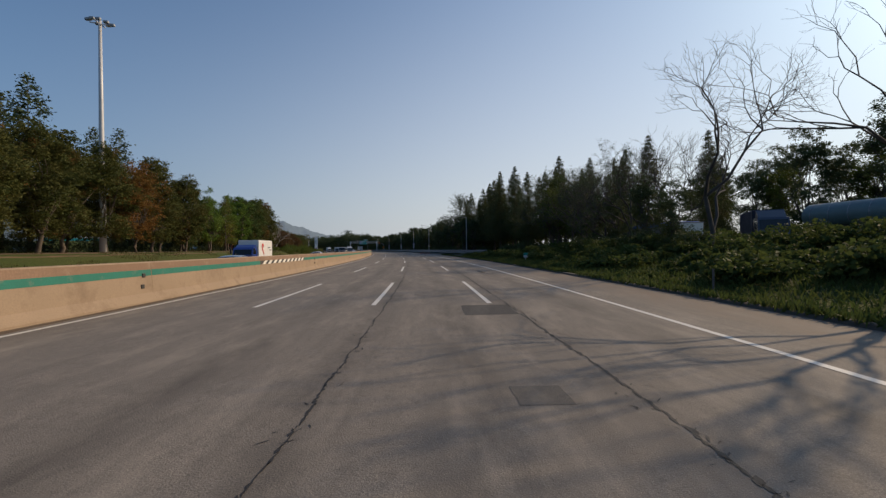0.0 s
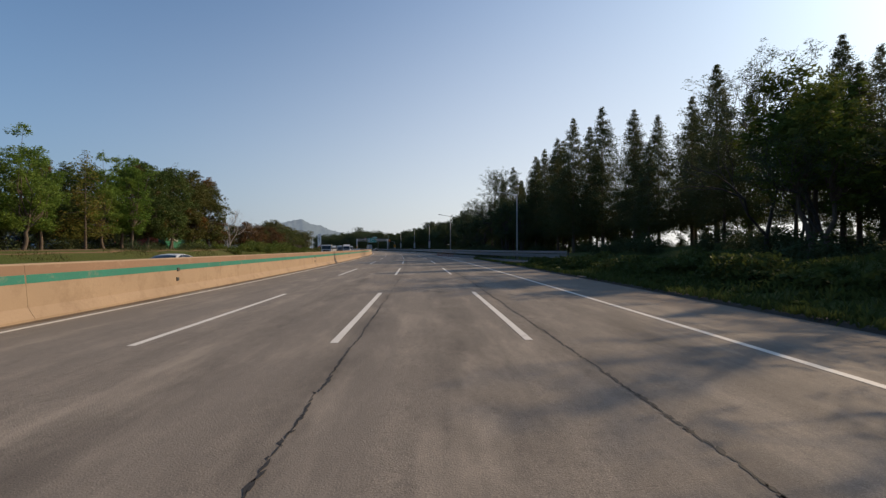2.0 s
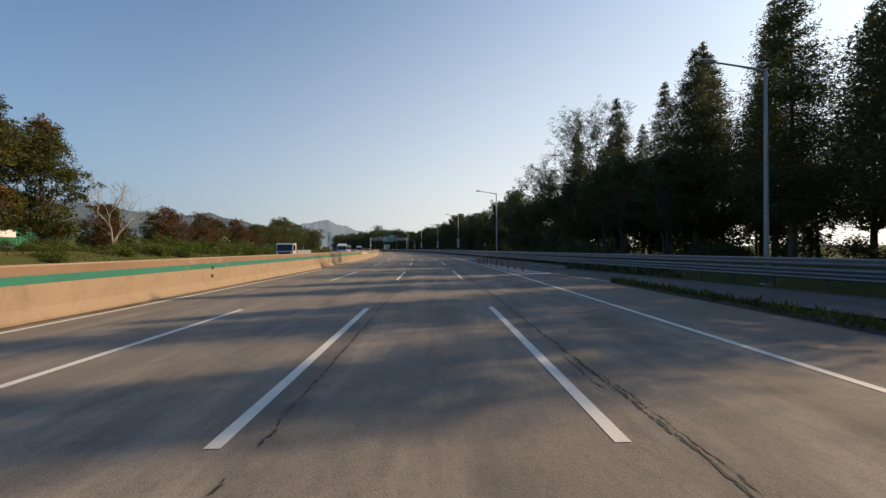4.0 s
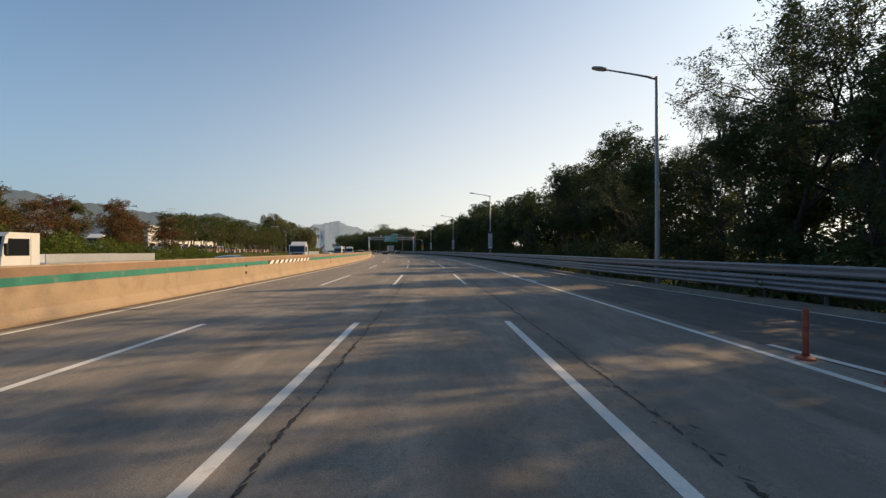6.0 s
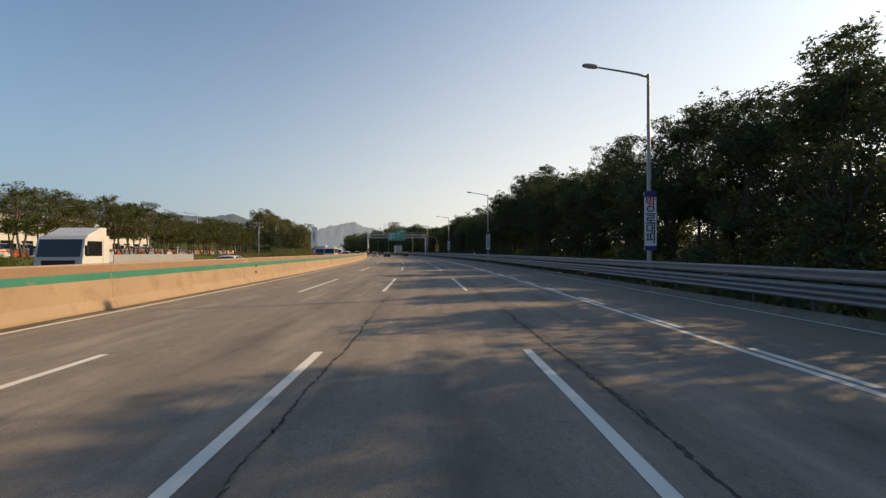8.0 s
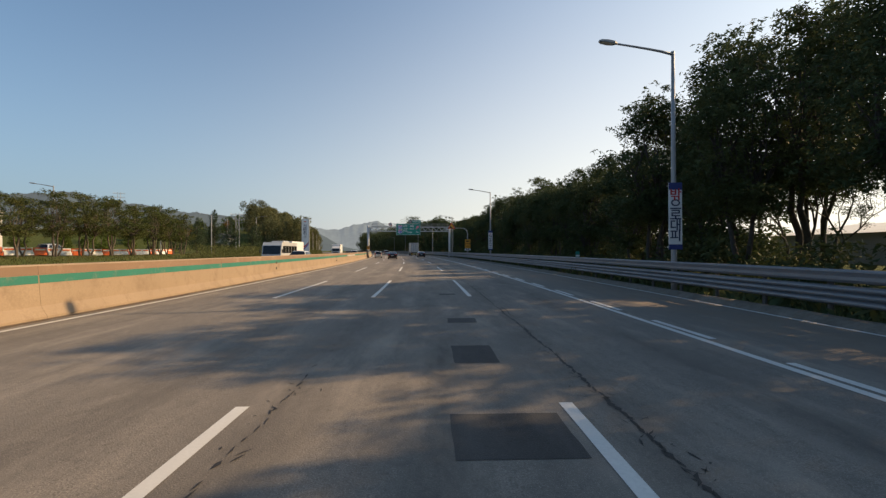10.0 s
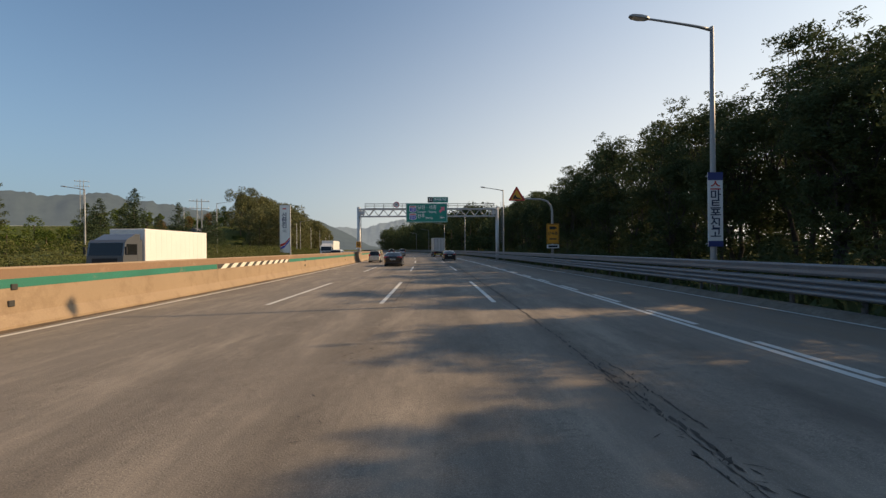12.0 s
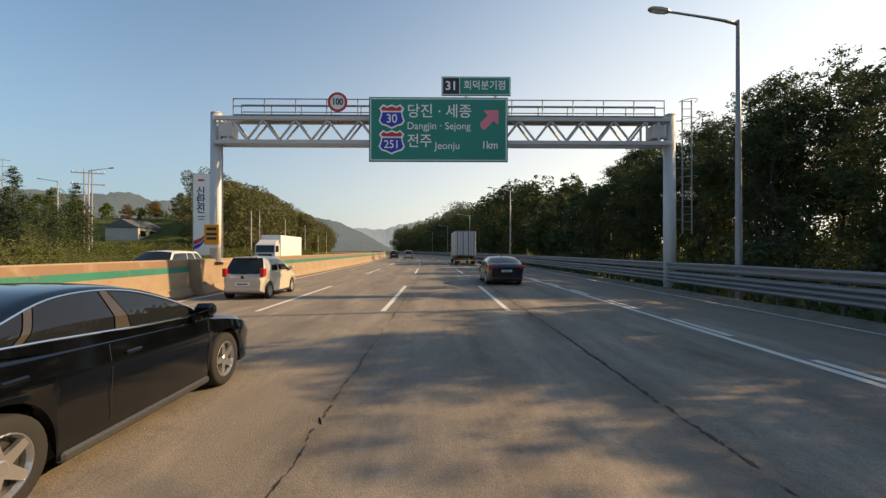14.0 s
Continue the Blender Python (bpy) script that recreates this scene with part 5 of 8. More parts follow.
    for s, d, k in ((215, 19.5, 0.62), (219, 21.5, 0.6), (222.5, 18.4, 0.5), (226, 20.5, 0.62), (229.5, 22.5, 0.66), (232.5, 18.6, 0.55), (235, 21.5, 0.6), (238.5, 19.5, 0.58), (243, 22.0, 0.6), (248, 20.0, 0.6), (171, 19.5, 0.7), (166, 22, 0.75), (161, 19.8, 0.7)):
        plant(thin[int(s) % 2], s, d, k, group=g)
    random.seed(22)
    for i in range(9):
        plant(random.choice(shade), 230 + i * 2.6, random.uniform(19, 24), random.uniform(1.0, 1.4), sink=0.2, group="undergrowth below the wood")
    # the long dark wood behind the guard rail
    s = 112.0
    while s < 336:
        random.seed(int(s * 7))
        tall = float(np.interp(s, [112, 128, 136, 150, 162, 172, 180, 195, 203, 211, 216, 226, 231, 235, 246, 250, 255, 258, 263, 267, 276, 281, 286, 292, 297, 301, 306, 318, 335], [10.6, 10.8, 12.6, 12.6, 11.4, 12.2, 11.8, 11.2, 9.8, 9.6, 11.4, 12.6, 11.6, 9.4, 9.0, 10.6, 10.9, 9.6, 10.1, 11.3, 10.9, 11.3, 11.1, 11.5, 10.8, 9.5, 9.4, 9.8, 10.4])) / 13
        for row in range(3 if s < 200 else 2):
            if s < 200 and ((row == 1 and s < 158) or random.random() < 0.12 or (row == 0 and 132 < s < 154)):
                continue
            if row and (220 < s < 224 or 230 < s < 236):
                continue
            d = 18.0 + row * 4.4 + random.uniform(-1.0, 1.0) + (2.0 if s < 135 else 0)
            k = random.uniform(0.92, 1.06) * tall
            plant(random.choice(oak if row < 1 or (row == 1 and 203 < s < 232) else back), s + random.uniform(-1.6, 1.6), d, k, group=g)
        if (126 < s < 150 or s > 176) and not 214 < s < 224:
            plant(random.choice(back), s + random.uniform(-1, 1), random.uniform(14.2, 15.6), random.uniform(0.52, 0.64), group=g)
        if 194 < s < 207:
            plant(random.choice(back), s + 2.5, random.uniform(15.2, 16.6), random.uniform(0.5, 0.6), group=g)
        plant(random.choice(shade), s, random.uniform(12.4, 13.6) + (2 if s < 130 else 0), random.uniform(0.55, 0.85), sink=0.2, group="undergrowth below the wood")
        plant(random.choice(shade), s + 2.5, random.uniform(14, 18), random.uniform(0.8, 1.25), sink=0.2, group="undergrowth below the wood")
        if not 206 < s < 262:
            plant(random.choice(shade), s + 1.5, random.uniform(26, 29), random.uniform(1.1, 1.6), sink=0.2, group="undergrowth below the wood")
        s += 5.0
    gone(*con, *oak, *back, *lit, *shade, *bare, broad, *thin, *open_crown)


def left_trees():
    random.seed(24)
    zel = [broadleaf("tree", 13, 8.8, 21000, LEAF_OLIVE, BARK, 131 + i, "olive green tree turning brown on the grass bank", count=58, clear=0.11, leaf=0.205, corners=3, flat=0.8, ragged=0.6) for i in range(3)]
    deep = [broadleaf("tree", 13, 8.8, 21000, LEAF_DEEP, BARK, 136 + i, "deep green rounded tree on the grass bank", count=58, clear=0.11, leaf=0.205, corners=3, flat=0.8, ragged=0.6) for i in range(3)]
    grn = [broadleaf("tree", 12, 6.2, 10000, LEAF_LIME, BARK, 141 + i, "upright green tree on the grass bank", count=38, clear=0.17, leaf=0.19, corners=3, ragged=1.0) for i in range(2)]
    red = [broadleaf("tree", 8, 8.4, 10000, LEAF_RUST, BARK, 151 + i, "low spreading tree with rusty autumn leaves", count=46, clear=0.1, leaf=0.17, corners=3, flat=0.65, stems=2, ragged=0.8) for i in range(3)]
    cherry = [broadleaf("tree", 8, 6.4, 5200, LEAF_CHERRY, BARK, 161 + i, "small green tree in a row beside the car park", count=30, clear=0.3, leaf=0.145, corners=3, flat=0.42, stems=2, ragged=1.2) for i in range(3)]
    larch = conifer("larch_tree", 12.5, 7.0, 7000, LEAF_YELLOW, BARK, 171, "yellowing larch with drooping open branches", clear=0.15, gaps=0.45, leaf=0.17, droop=0.3, power=0.7, corners=3)
    amber = broadleaf("tree", 13, 8.8, 15000, LEAF_AUTUMN, BARK, 135, "tree in orange-brown autumn leaf on the grass bank", count=58, clear=0.13, leaf=0.2, corners=3, flat=0.8, ragged=0.6)
    tallc = conifer("conifer_tree", 22, 6.4, 6500, LEAF_DARK, BARK, 172, "tall ragged conifer behind the other trees", clear=0.35, gaps=0.3, leaf=0.24, power=0.42)
    pale = bare_tree("bare_tree", 10, 173, "pale leafless tree beside the shrubs", BARK_PALE, 6)
    pines = [conifer("pine_tree", 11.0, 6.6, 12000, LEAF_PINE, BARK, 181 + i, "green pine with spreading layered branches", clear=0.12, gaps=0.3, leaf=0.17, droop=-0.12, power=0.8, corners=3) for i in range(2)]
    shrub = [bush("bush", 4.5, 2.6, 2000, LEAF_GREEN, 201 + i, "rounded green shrub on the bank", leaf=0.18) for i in range(2)]
    g = "trees on the bank"
    for s, d, k in ((22, -42, 1.05), (27, -40, 1.12), (31, -43, 1.2), (36, -41, 1.1), (41, -42, 1.08), (47, -40.5, 1.06), (59, -41.5, 1.12), (64, -43, 1.1), (69, -41, 1.08), (74, -43, 1.02), (17, -43, 1.0), (11, -41, 1.0), (5, -42, 1.0),
                    (104, -42, 1.05), (109, -41, 1.05), (114, -43, 1.08), (119, -42, 1.12), (125, -41, 1.08), (34, -48, 1.15), (50, -48, 1.1), (66, -49, 1.0), (111, -48, 1.1), (78, -47, 0.86), (84, -48, 0.84), (90, -47, 0.84), (96, -48.5, 0.9), (102, -49, 0.95)):
        plant((zel if s < 72 or s > 112 else deep)[int(s) % 3], s, d, k, group=g)
    for s, d, k in ((80, -41, 0.98), (85, -43, 0.92), (94, -42, 0.98), (97.5, -40.5, 1.05), (101, -44, 1.1), (76, -45, 0.9)):
        plant(grn[int(s) % 2], s, d, k, group=g)
    plant(larch, 89, -41, 1.0, group=g)
    plant(amber, 52, -40.2, 1.0, group=g)
    plant(amber, 120.5, -46, 0.86, group=g)
    for s, d, k in ((45.2, -48.6, 1.02), (60.0, -50.3, 0.9), (62.4, -47.9, 0.92), (40.8, -48.3, 0.86)):
        plant(tallc, s, d, k, group=g)
    plant(pale, 134, -40, 1.05, group=g)
    plant(pale, 138, -42, 0.9, group=g)
    for i in range(16):
        s = 139 + i * 3.7 + random.uniform(-0.7, 0.7)
        if i % 3 == 1:
            plant(zel[i % 2], s, random.uniform(-47, -43), random.uniform(0.46, 0.54), group=g)
        else:
            plant(red[i % 3], s, random.uniform(-45, -40), random.uniform(0.66, 0.9), group=g)
    for i in range(44):
        plant(shrub[i % 2], 112 + i * 2.0, random.uniform(-39.0, -33.0), random.uniform(0.55, 1.05) * (1.1 if 30 > i > 12 else 0.85), sink=0.2, group="shrubs on the bank")
    for i in range(40):
        s = 196 + i * 2.4
        plant(cherry[i % 3], s + random.uniform(-0.6, 0.6), -42.0 - (i % 2) * 2.5 + random.uniform(-0.6, 0.6), random.uniform(0.9, 1.1) * float(np.interp(s, [200, 236, 246, 285], [0.86, 1.1, 0.88, 1.02])), group="row of young trees")
    for s, d, k in ((343, -51.5, 1.0), (339.5, -44.5, 0.7), (343.5, -44.5, 0.82), (324.5, -50, 1.03), (319, -52, 0.82), (329, -54.5, 0.8), (313, -50, 0.7), (352, -60, 0.8), (333, -62, 0.85)):
        plant(pines[int(s) % 2], s, d, k, group="pines beyond the hedge")
    for i in range(34):
        plant(shrub[i % 2], 346 + i * 1.9, random.uniform(-58, -35.5), random.uniform(0.5, 0.9), sink=0.2, group="shrubs on the bank")
    for s, d, k in ((408, -76, 0.42), (412, -71, 0.45), (402, -82, 0.4)):
        plant(amber, s, d, k, group="autumn trees beyond the hedge")
    low = [bush("bush", 5.0, 2.8, 1600, LEAF_DARK, 211 + i, "dark undergrowth behind the trees on the bank", leaf=0.18) for i in range(2)]
    for i in range(25):
        plant(low[i % 2], -4 + i * 4.5, random.uniform(-50, -45.5), random.uniform(1.0, 1.4), sink=0.2, group="undergrowth on the bank")
    for s, d, k in ((91, -36, 0.6), (98, -37.5, 0.55), (104, -36.5, 0.5), (110, -37, 0.62), (116, -38, 0.5), (113, -45.5, 0.8), (117, -46.5, 0.75), (126, -46, 0.7)):
        plant(low[int(s) % 2], s, d, k, sink=0.2, group="undergrowth on the bank")
    gone(*low, *zel, *deep, *grn, *red, *cherry, larch, amber, tallc, pale, *pines, *shrub)


def far_woods(name, label, rows, tall, wide, leaves, leaf, material, seed):
    """Woods too far off to count: trunks and crowns joined into one thing."""
    rng = np.random.default_rng(seed)
    wood, pts = Shape(), []
    for s, d, k in rows:
        p = spot(s, d, ground_z(s, d))
        h, w = tall * k, wide * k
        wood.tube([(p.x, p.y, p.z - 0.4), (p.x + rng.normal() * 0.3, p.y, p.z + h * 0.6)], [0.2, 0.08], 5, False)
        n = 15
        for i in range(n):
            u, ang = rng.uniform(-1, 1), rng.uniform(0, 2 * math.pi)
            rr = math.sqrt(1 - 0.85 * u * u) * rng.uniform(0.4, 1)
            c = np.array([p.x + w * 0.4 * rr * math.cos(ang), p.y + w * 0.4 * rr * math.sin(ang), p.z + h * (0.5 + 0.42 * u)])
            q = rng.normal(size=(leaves // n, 3))
            q /= np.linalg.norm(q, axis=1)[:, None]
            pts.append(c + q * rng.uniform(0.4, 1, leaves // n)[:, None] ** 0.6 * w * rng.uniform(0.13, 0.22))
    t = tagged(new(name), label, "woods", kind="stuff")
    part("trunks", wood.mesh("trunks", BARK, True), BARK, t)
    part("crowns", leaves_mesh("crowns", np.vstack(pts), leaf, material, rng, 0.1, 1.5, 3), material, t)


def bank_grass():
    rng = np.random.default_rng(74)
    pts = []
    for i in range(52000):
        s, d = rng.uniform(0, 330), -29.4 - 8.5 * rng.uniform() ** 1.3
        if noise.noise((s * 0.13, d * 0.3, 2.0)) > (-0.22 if s > 85 else 0.12):
            pts.append(tuple(spot(s, d, ground_z(s, d) + rng.uniform(0.03, 0.16))))
    tagged(new("grass", leaves_mesh("grass", pts, 0.075, LEAF_BANK, rng, 2.0, 4.0, 3)), "rough uneven grass on the far bank", "grass", kind="stuff")


right_woods()
left_trees()
bank_grass()
rail_weeds()
random.seed(25)
_rows = []
for i in range(62):
    s = 100 + i * 4.0
    if 214 < s < 236 or (208 < s < 262 and i % 3):
        continue
    _rows.append((s + random.uniform(-1, 1), 33 + random.uniform(-1.5, 2.5), random.uniform(0.6, 0.8)))
far_woods("wood_edge", "dense back edge of the roadside wood", _rows, 12, 8.5, 1400, 0.38, LEAF_DARK, 300)
_rows = []
for i in range(46):
    s = 338 + i * 6.4
    for d in (15.5, 21.0, 27.0):
        _rows.append((s + random.uniform(-2, 2), d + random.uniform(-1.2, 1.2), random.uniform(0.92, 1.15) * float(np.interp(s, [338, 360, 380, 450, 640], [0.86, 0.9, 1.0, 1.25, 1.3]))))
_rows += [(476 + random.uniform(-6, 6), 24.5 + random.uniform(-4, 4), 1.75) for i in range(4)]
far_woods("far_woods", "dark woods lining the far bend of the motorway", _rows, 13, 9, 1700, 0.5, LEAF_DARK, 301)
_rows = []
for i in range(40):
    s = 372 + i * 6.0
    for d in ((-38, -44, -50, -57, -64) if s < 470 else (-37, -44, -52)):
        if -d < 0.5 * (s - 287):
            _rows.append((s + random.uniform(-2, 2), d + random.uniform(-1.5, 1.5), random.uniform(0.85, 1.1)))
far_woods("hill_woods", "wooded hill in full leaf across the motorway", _rows, 13.5, 9.5, 2100, 0.46, LEAF_HILL, 302)

_rows = [(92 + i * 3.1 + random.uniform(-1, 1), random.uniform(-68, -60), random.uniform(0.4, 0.6)) for i in range(32)]
far_woods("bank_woods", "dark low trees behind the lorry park", _rows, 12, 10, 1300, 0.36, LEAF_DARK, 304)
_rows = [(340 + i * 4.1 + random.uniform(-2, 2), random.uniform(-118, -66), random.uniform(0.42, 0.72)) for i in range(46)]
far_woods("valley_woods", "scattered green trees in the valley beyond the hedge", _rows, 12, 9, 1300, 0.36, LEAF_GREEN, 303)


# ---- vehicles ----
GLASS = dark_glass("car_glass")
TYRE = surface("tyre", (0.018, 0.018, 0.019), rough=0.85, wear=0.2, grain=30)
ALLOY = surface("alloy", (0.62, 0.62, 0.62), rough=0.3, metal=0.9, wear=0.08)
HUBCAP = surface("hubcap", (0.45, 0.45, 0.45), rough=0.4, metal=0.6)
CHROME = surface("chrome", (0.8, 0.8, 0.8), rough=0.12, metal=1.0, wear=0.04, bump=0)
TRIM_BLACK = surface("black_plastic", (0.02, 0.02, 0.021), rough=0.6, wear=0.15)
TAIL_RED = glowing("tail_red", (0.36, 0.010, 0.010), 0.03)
BRAKE_RED = glowing("brake_red", (0.9, 0.03, 0.015), 1.3)
HEAD_CLEAR = surface("headlight", (0.22, 0.23, 0.24), rough=0.12, metal=0.5, wear=0.1, bump=0)
# black gloss trim: the tan it reflects is put into this base colour
PILLAR = surface("pillar_trim", (0.05, 0.043, 0.036), rough=0.25, wear=0.15, grain=12, blotch=3.0, bump=0)
SILL = surface("sill_grey", (0.075, 0.075, 0.077), rough=0.4, metal=0.5)
PLATE = surface("number_plate", (0.75, 0.76, 0.74), rough=0.45, wear=0.05)
PAINT_BLACK = car_paint("black_metallic", (0.0018, 0.0024, 0.0036), 0.0, 0.07)
PAINT_GREY = car_paint("dark_grey_metallic", (0.008, 0.009, 0.012), 0.2, 0.2)
PAINT_STEEL = car_paint("steel_grey_metallic", (0.13, 0.14, 0.155), 0.4, 0.3)
PAINT_CREAM = car_paint("cream_white", (0.52, 0.47, 0.39), 0.0, 0.3)
PAINT_WHITE = car_paint("white_paint", (0.55, 0.55, 0.54), 0.0, 0.3)
PAINT_SILVER = car_paint("silver_metallic", (0.42, 0.43, 0.45), 0.6, 0.25)
PAINT_BLUE = car_paint("blue_paint_cab", (0.03, 0.06, 0.25), 0.1, 0.3)
BOX_WHITE = surface("truck_box_white", (0.72, 0.71, 0.69), rough=0.5, wear=0.06, grain=8, blotch=0.5, dirt=(0.5, 0.46, 0.4), dirt_amount=0.15)
BOX_SILVER = surface("truck_box_silver", (0.5, 0.51, 0.53), rough=0.35, metal=0.5, wear=0.12, grain=6, blotch=0.6, dirt=(0.3, 0.28, 0.26), dirt_amount=0.25)
CHASSIS = surface("truck_chassis", (0.04, 0.036, 0.034), rough=0.8, wear=0.25)


def shaped(name, shape, material, parent, label="", angle=38):
    ob = part(name, shape, material, parent, label)
    ob.data.shade_smooth()
    ob.data.set_sharp_from_angle(angle=radians(angle))
    return ob


def wheel(parent, x, y, r, side, spokes=5, wide=0.21, rim_mat=None, dish=0.66):
    w = new("wheel")
    w.parent = parent
    w.matrix_basis = Matrix.Translation((x, y, r))
    h = wide / 2
    rr = r * dish
    tyre = Shape().lathe([(rr, -h * 0.95), (r - 0.03, -h), (r - 0.006, -h * 0.8), (r, -h * 0.4), (r, h * 0.4), (r - 0.006, h * 0.8), (r - 0.03, h), (rr, h * 0.95), (rr, -h * 0.95)], 28)
    shaped("tyre", tyre, TYRE, w, "", 50)
    o = side
    rim = Shape().lathe([(rr + 0.004, o * h * 0.9), (rr - 0.012, o * h * 0.96), (rr - 0.03, o * h * 0.6), (rr - 0.035, -o * h * 0.5), (0.02, -o * h * 0.5)], 28)
    rim_ob = part("rim", rim, rim_mat or ALLOY, w, fix=False)
    # flat black disc added for the shade seen between the spokes
    back = Shape().lathe([(0.02, o * h * 0.2), (rr - 0.036, o * h * 0.2)], 20)
    part("brake_disc", back, TRIM_BLACK, rim_ob, fix=False)
    hub = Shape().lathe([(0.0, o * h * 0.86), (0.045, o * h * 0.86), (0.06, o * h * 0.74), (0.062, o * h * 0.2)], 14)
    part("hub", hub, rim_mat or ALLOY, rim_ob, fix=False)
    for i in range(spokes):
        t = 2 * math.pi * i / spokes + 0.3
        m = Matrix.Rotation(t, 4, "X")
        a, b = (0.048, 0.03) if spokes <= 6 else (0.02, 0.03)
        s = Shape()
        s.add([m @ Vector((q, y2, z2)) for q, y2, z2 in ((o * h * 0.78, -a, 0.03), (o * h * 0.78, a, 0.03), (o * h * 0.9, b, rr - 0.02), (o * h * 0.9, -b, rr - 0.02),
              (o * h * 0.4, -a, 0.03), (o * h * 0.4, a, 0.03), (o * h * 0.5, b, rr - 0.02), (o * h * 0.5, -b, rr - 0.02))],
              [(0, 1, 2, 3), (4, 7, 6, 5), (0, 3, 7, 4), (1, 5, 6, 2), (2, 6, 7, 3), (0, 4, 5, 1)])
        part("spoke", s, rim_mat or ALLOY, rim_ob)
    return w


def saloon_glasshouse(body, c, paint, trim):
    """The upper body of a saloon: one arched roof line, glass set into it, pillars and bright strips."""
    ky = np.linspace(-2.15, 1.35, 36)
    crown = np.interp(ky, [-2.15, -1.9, -1.6, -1.2, -0.8, -0.4, 0.0, 0.3, 0.6, 0.9, 1.35], [1.03, 1.11, 1.225, 1.36, 1.435, 1.45, 1.43, 1.375, 1.275, 1.145, 0.955])
    rail = np.interp(ky, [-2.15, -1.9, -1.7, -1.4, -1.2, -1.0, -0.8, -0.5, -0.2, 0.1, 0.4, 0.7, 0.95, 1.35], [1.02, 1.075, 1.13, 1.215, 1.275, 1.335, 1.38, 1.402, 1.397, 1.355, 1.262, 1.135, 1.025, 0.935])
    soft = np.array([0.25, 0.5, 0.25])
    for line in (crown, rail):
        line[1:-1] = np.convolve(line, soft, "valid")
    belt = np.interp(ky, [-2.15, -1.4, -1.0, -0.5, 0.0, 0.5, 1.35], [1.04, 1.075, 1.06, 1.03, 1.0, 0.985, 0.955])

    def top(y):
        return float(np.interp(y, ky, rail))

    def foot(y):
        return float(np.interp(y, ky, belt))

    def flank(y, z, out=0.0, s=1):
        """A place on the leaning side at height z."""
        x = 0.878 - 0.2 * (z - 1.0) - 0.62 * max(0.0, z - 1.16) - 0.03 * max(0.0, abs(y + 0.3) - 0.9)
        return (s * (x + out), y, z + out * 0.35)

    def over(y, q, out=0.0):
        """A place on the roof, q from -1 to 1 across it."""
        x, _, z = flank(y, top(y))
        c0 = max(float(np.interp(y, ky, crown)), top(y) + 0.012)
        return (x * q, y, top(y) + (c0 - top(y)) * (1 - q * q) ** 0.7 + out)
    shell = Shape()
    for s in (1, -1):
        shell.grid([[flank(y, min(foot(y), top(y)) + (top(y) - min(foot(y), top(y))) * v, 0, s) for y in ky] for v in np.linspace(-0.25, 1, 7)])
    shell.grid([[over(y, q) for q in np.linspace(-1, 1, 17)] for y in ky])
    cab = shaped("cabin_shell", shell, paint, body, "", 70)
    for nm, y0, y1, q0, q1 in (("windscreen", 0.30, 1.22, 0.86, 0.93), ("rear_window", -1.98, -1.22, 0.80, 0.86)):
        g = [[over(y, q, 0.007) for q in np.linspace(-1, 1, 13) * (q0 + (q1 - q0) * f)] for f, y in ((f, y0 + (y1 - y0) * f) for f in np.linspace(0, 1, 9))]
        shaped(nm, Shape().grid(g), GLASS, c, "", 60)

    def pane(lo0, lo1, hi0, hi1, out, s, margin=0.03):
        g = []
        for v in np.linspace(0, 1, 7):
            row = []
            for u in np.linspace(0, 1, 13):
                y = (lo0 + (lo1 - lo0) * u) * (1 - v) + (hi0 + (hi1 - hi0) * u) * v
                z0, z1 = foot(y) + 0.028, max(foot(y) + 0.03, top(y) - margin)
                row.append(flank(y, z0 + (z1 - z0) * v, out, s))
            g.append(row)
        return Shape().grid(g)
    for s in (1, -1):
        for lo0, lo1, hi0, hi1 in ((-0.16, 0.84, -0.20, 0.80), (-1.16, -0.36, -0.95, -0.31), (-1.74, -1.25, -1.66, -1.06)):
            part("side_window", pane(lo0, lo1, hi0, hi1, 0.006, s), GLASS, c, fix=False)
        for lo0, lo1, hi0, hi1 in ((-0.345, -0.175, -0.295, -0.215), (-1.235, -1.175, -1.045, -0.965)):
            part("pillar_trim", pane(lo0, lo1, hi0, hi1, 0.008, s), PILLAR, c, "gloss pillar trim with its tan reflection put into the colour", fix=False)
        if trim is not None:
            part("window_trim", Shape().tube([flank(y, foot(y) + 0.018, 0.010, s) for y in np.linspace(-1.78, 0.9, 18)], 0.010, 5), trim, cab, "bright strip below the windows")
            part("window_trim", Shape().tube([flank(y, max(top(y) - 0.022, foot(y) + 0.016), 0.010, s) for y in np.linspace(-1.78, 0.9, 26)], 0.010, 5), trim, cab, "bright strip along the roof line")
            part("bonnet_strip", Shape().tube([flank(y, foot(y) + 0.012 - 0.02 * (y - 0.9), 0.012, s) for y in np.linspace(0.98, 1.3, 6)], 0.007, 5), trim, cab)
    return cab


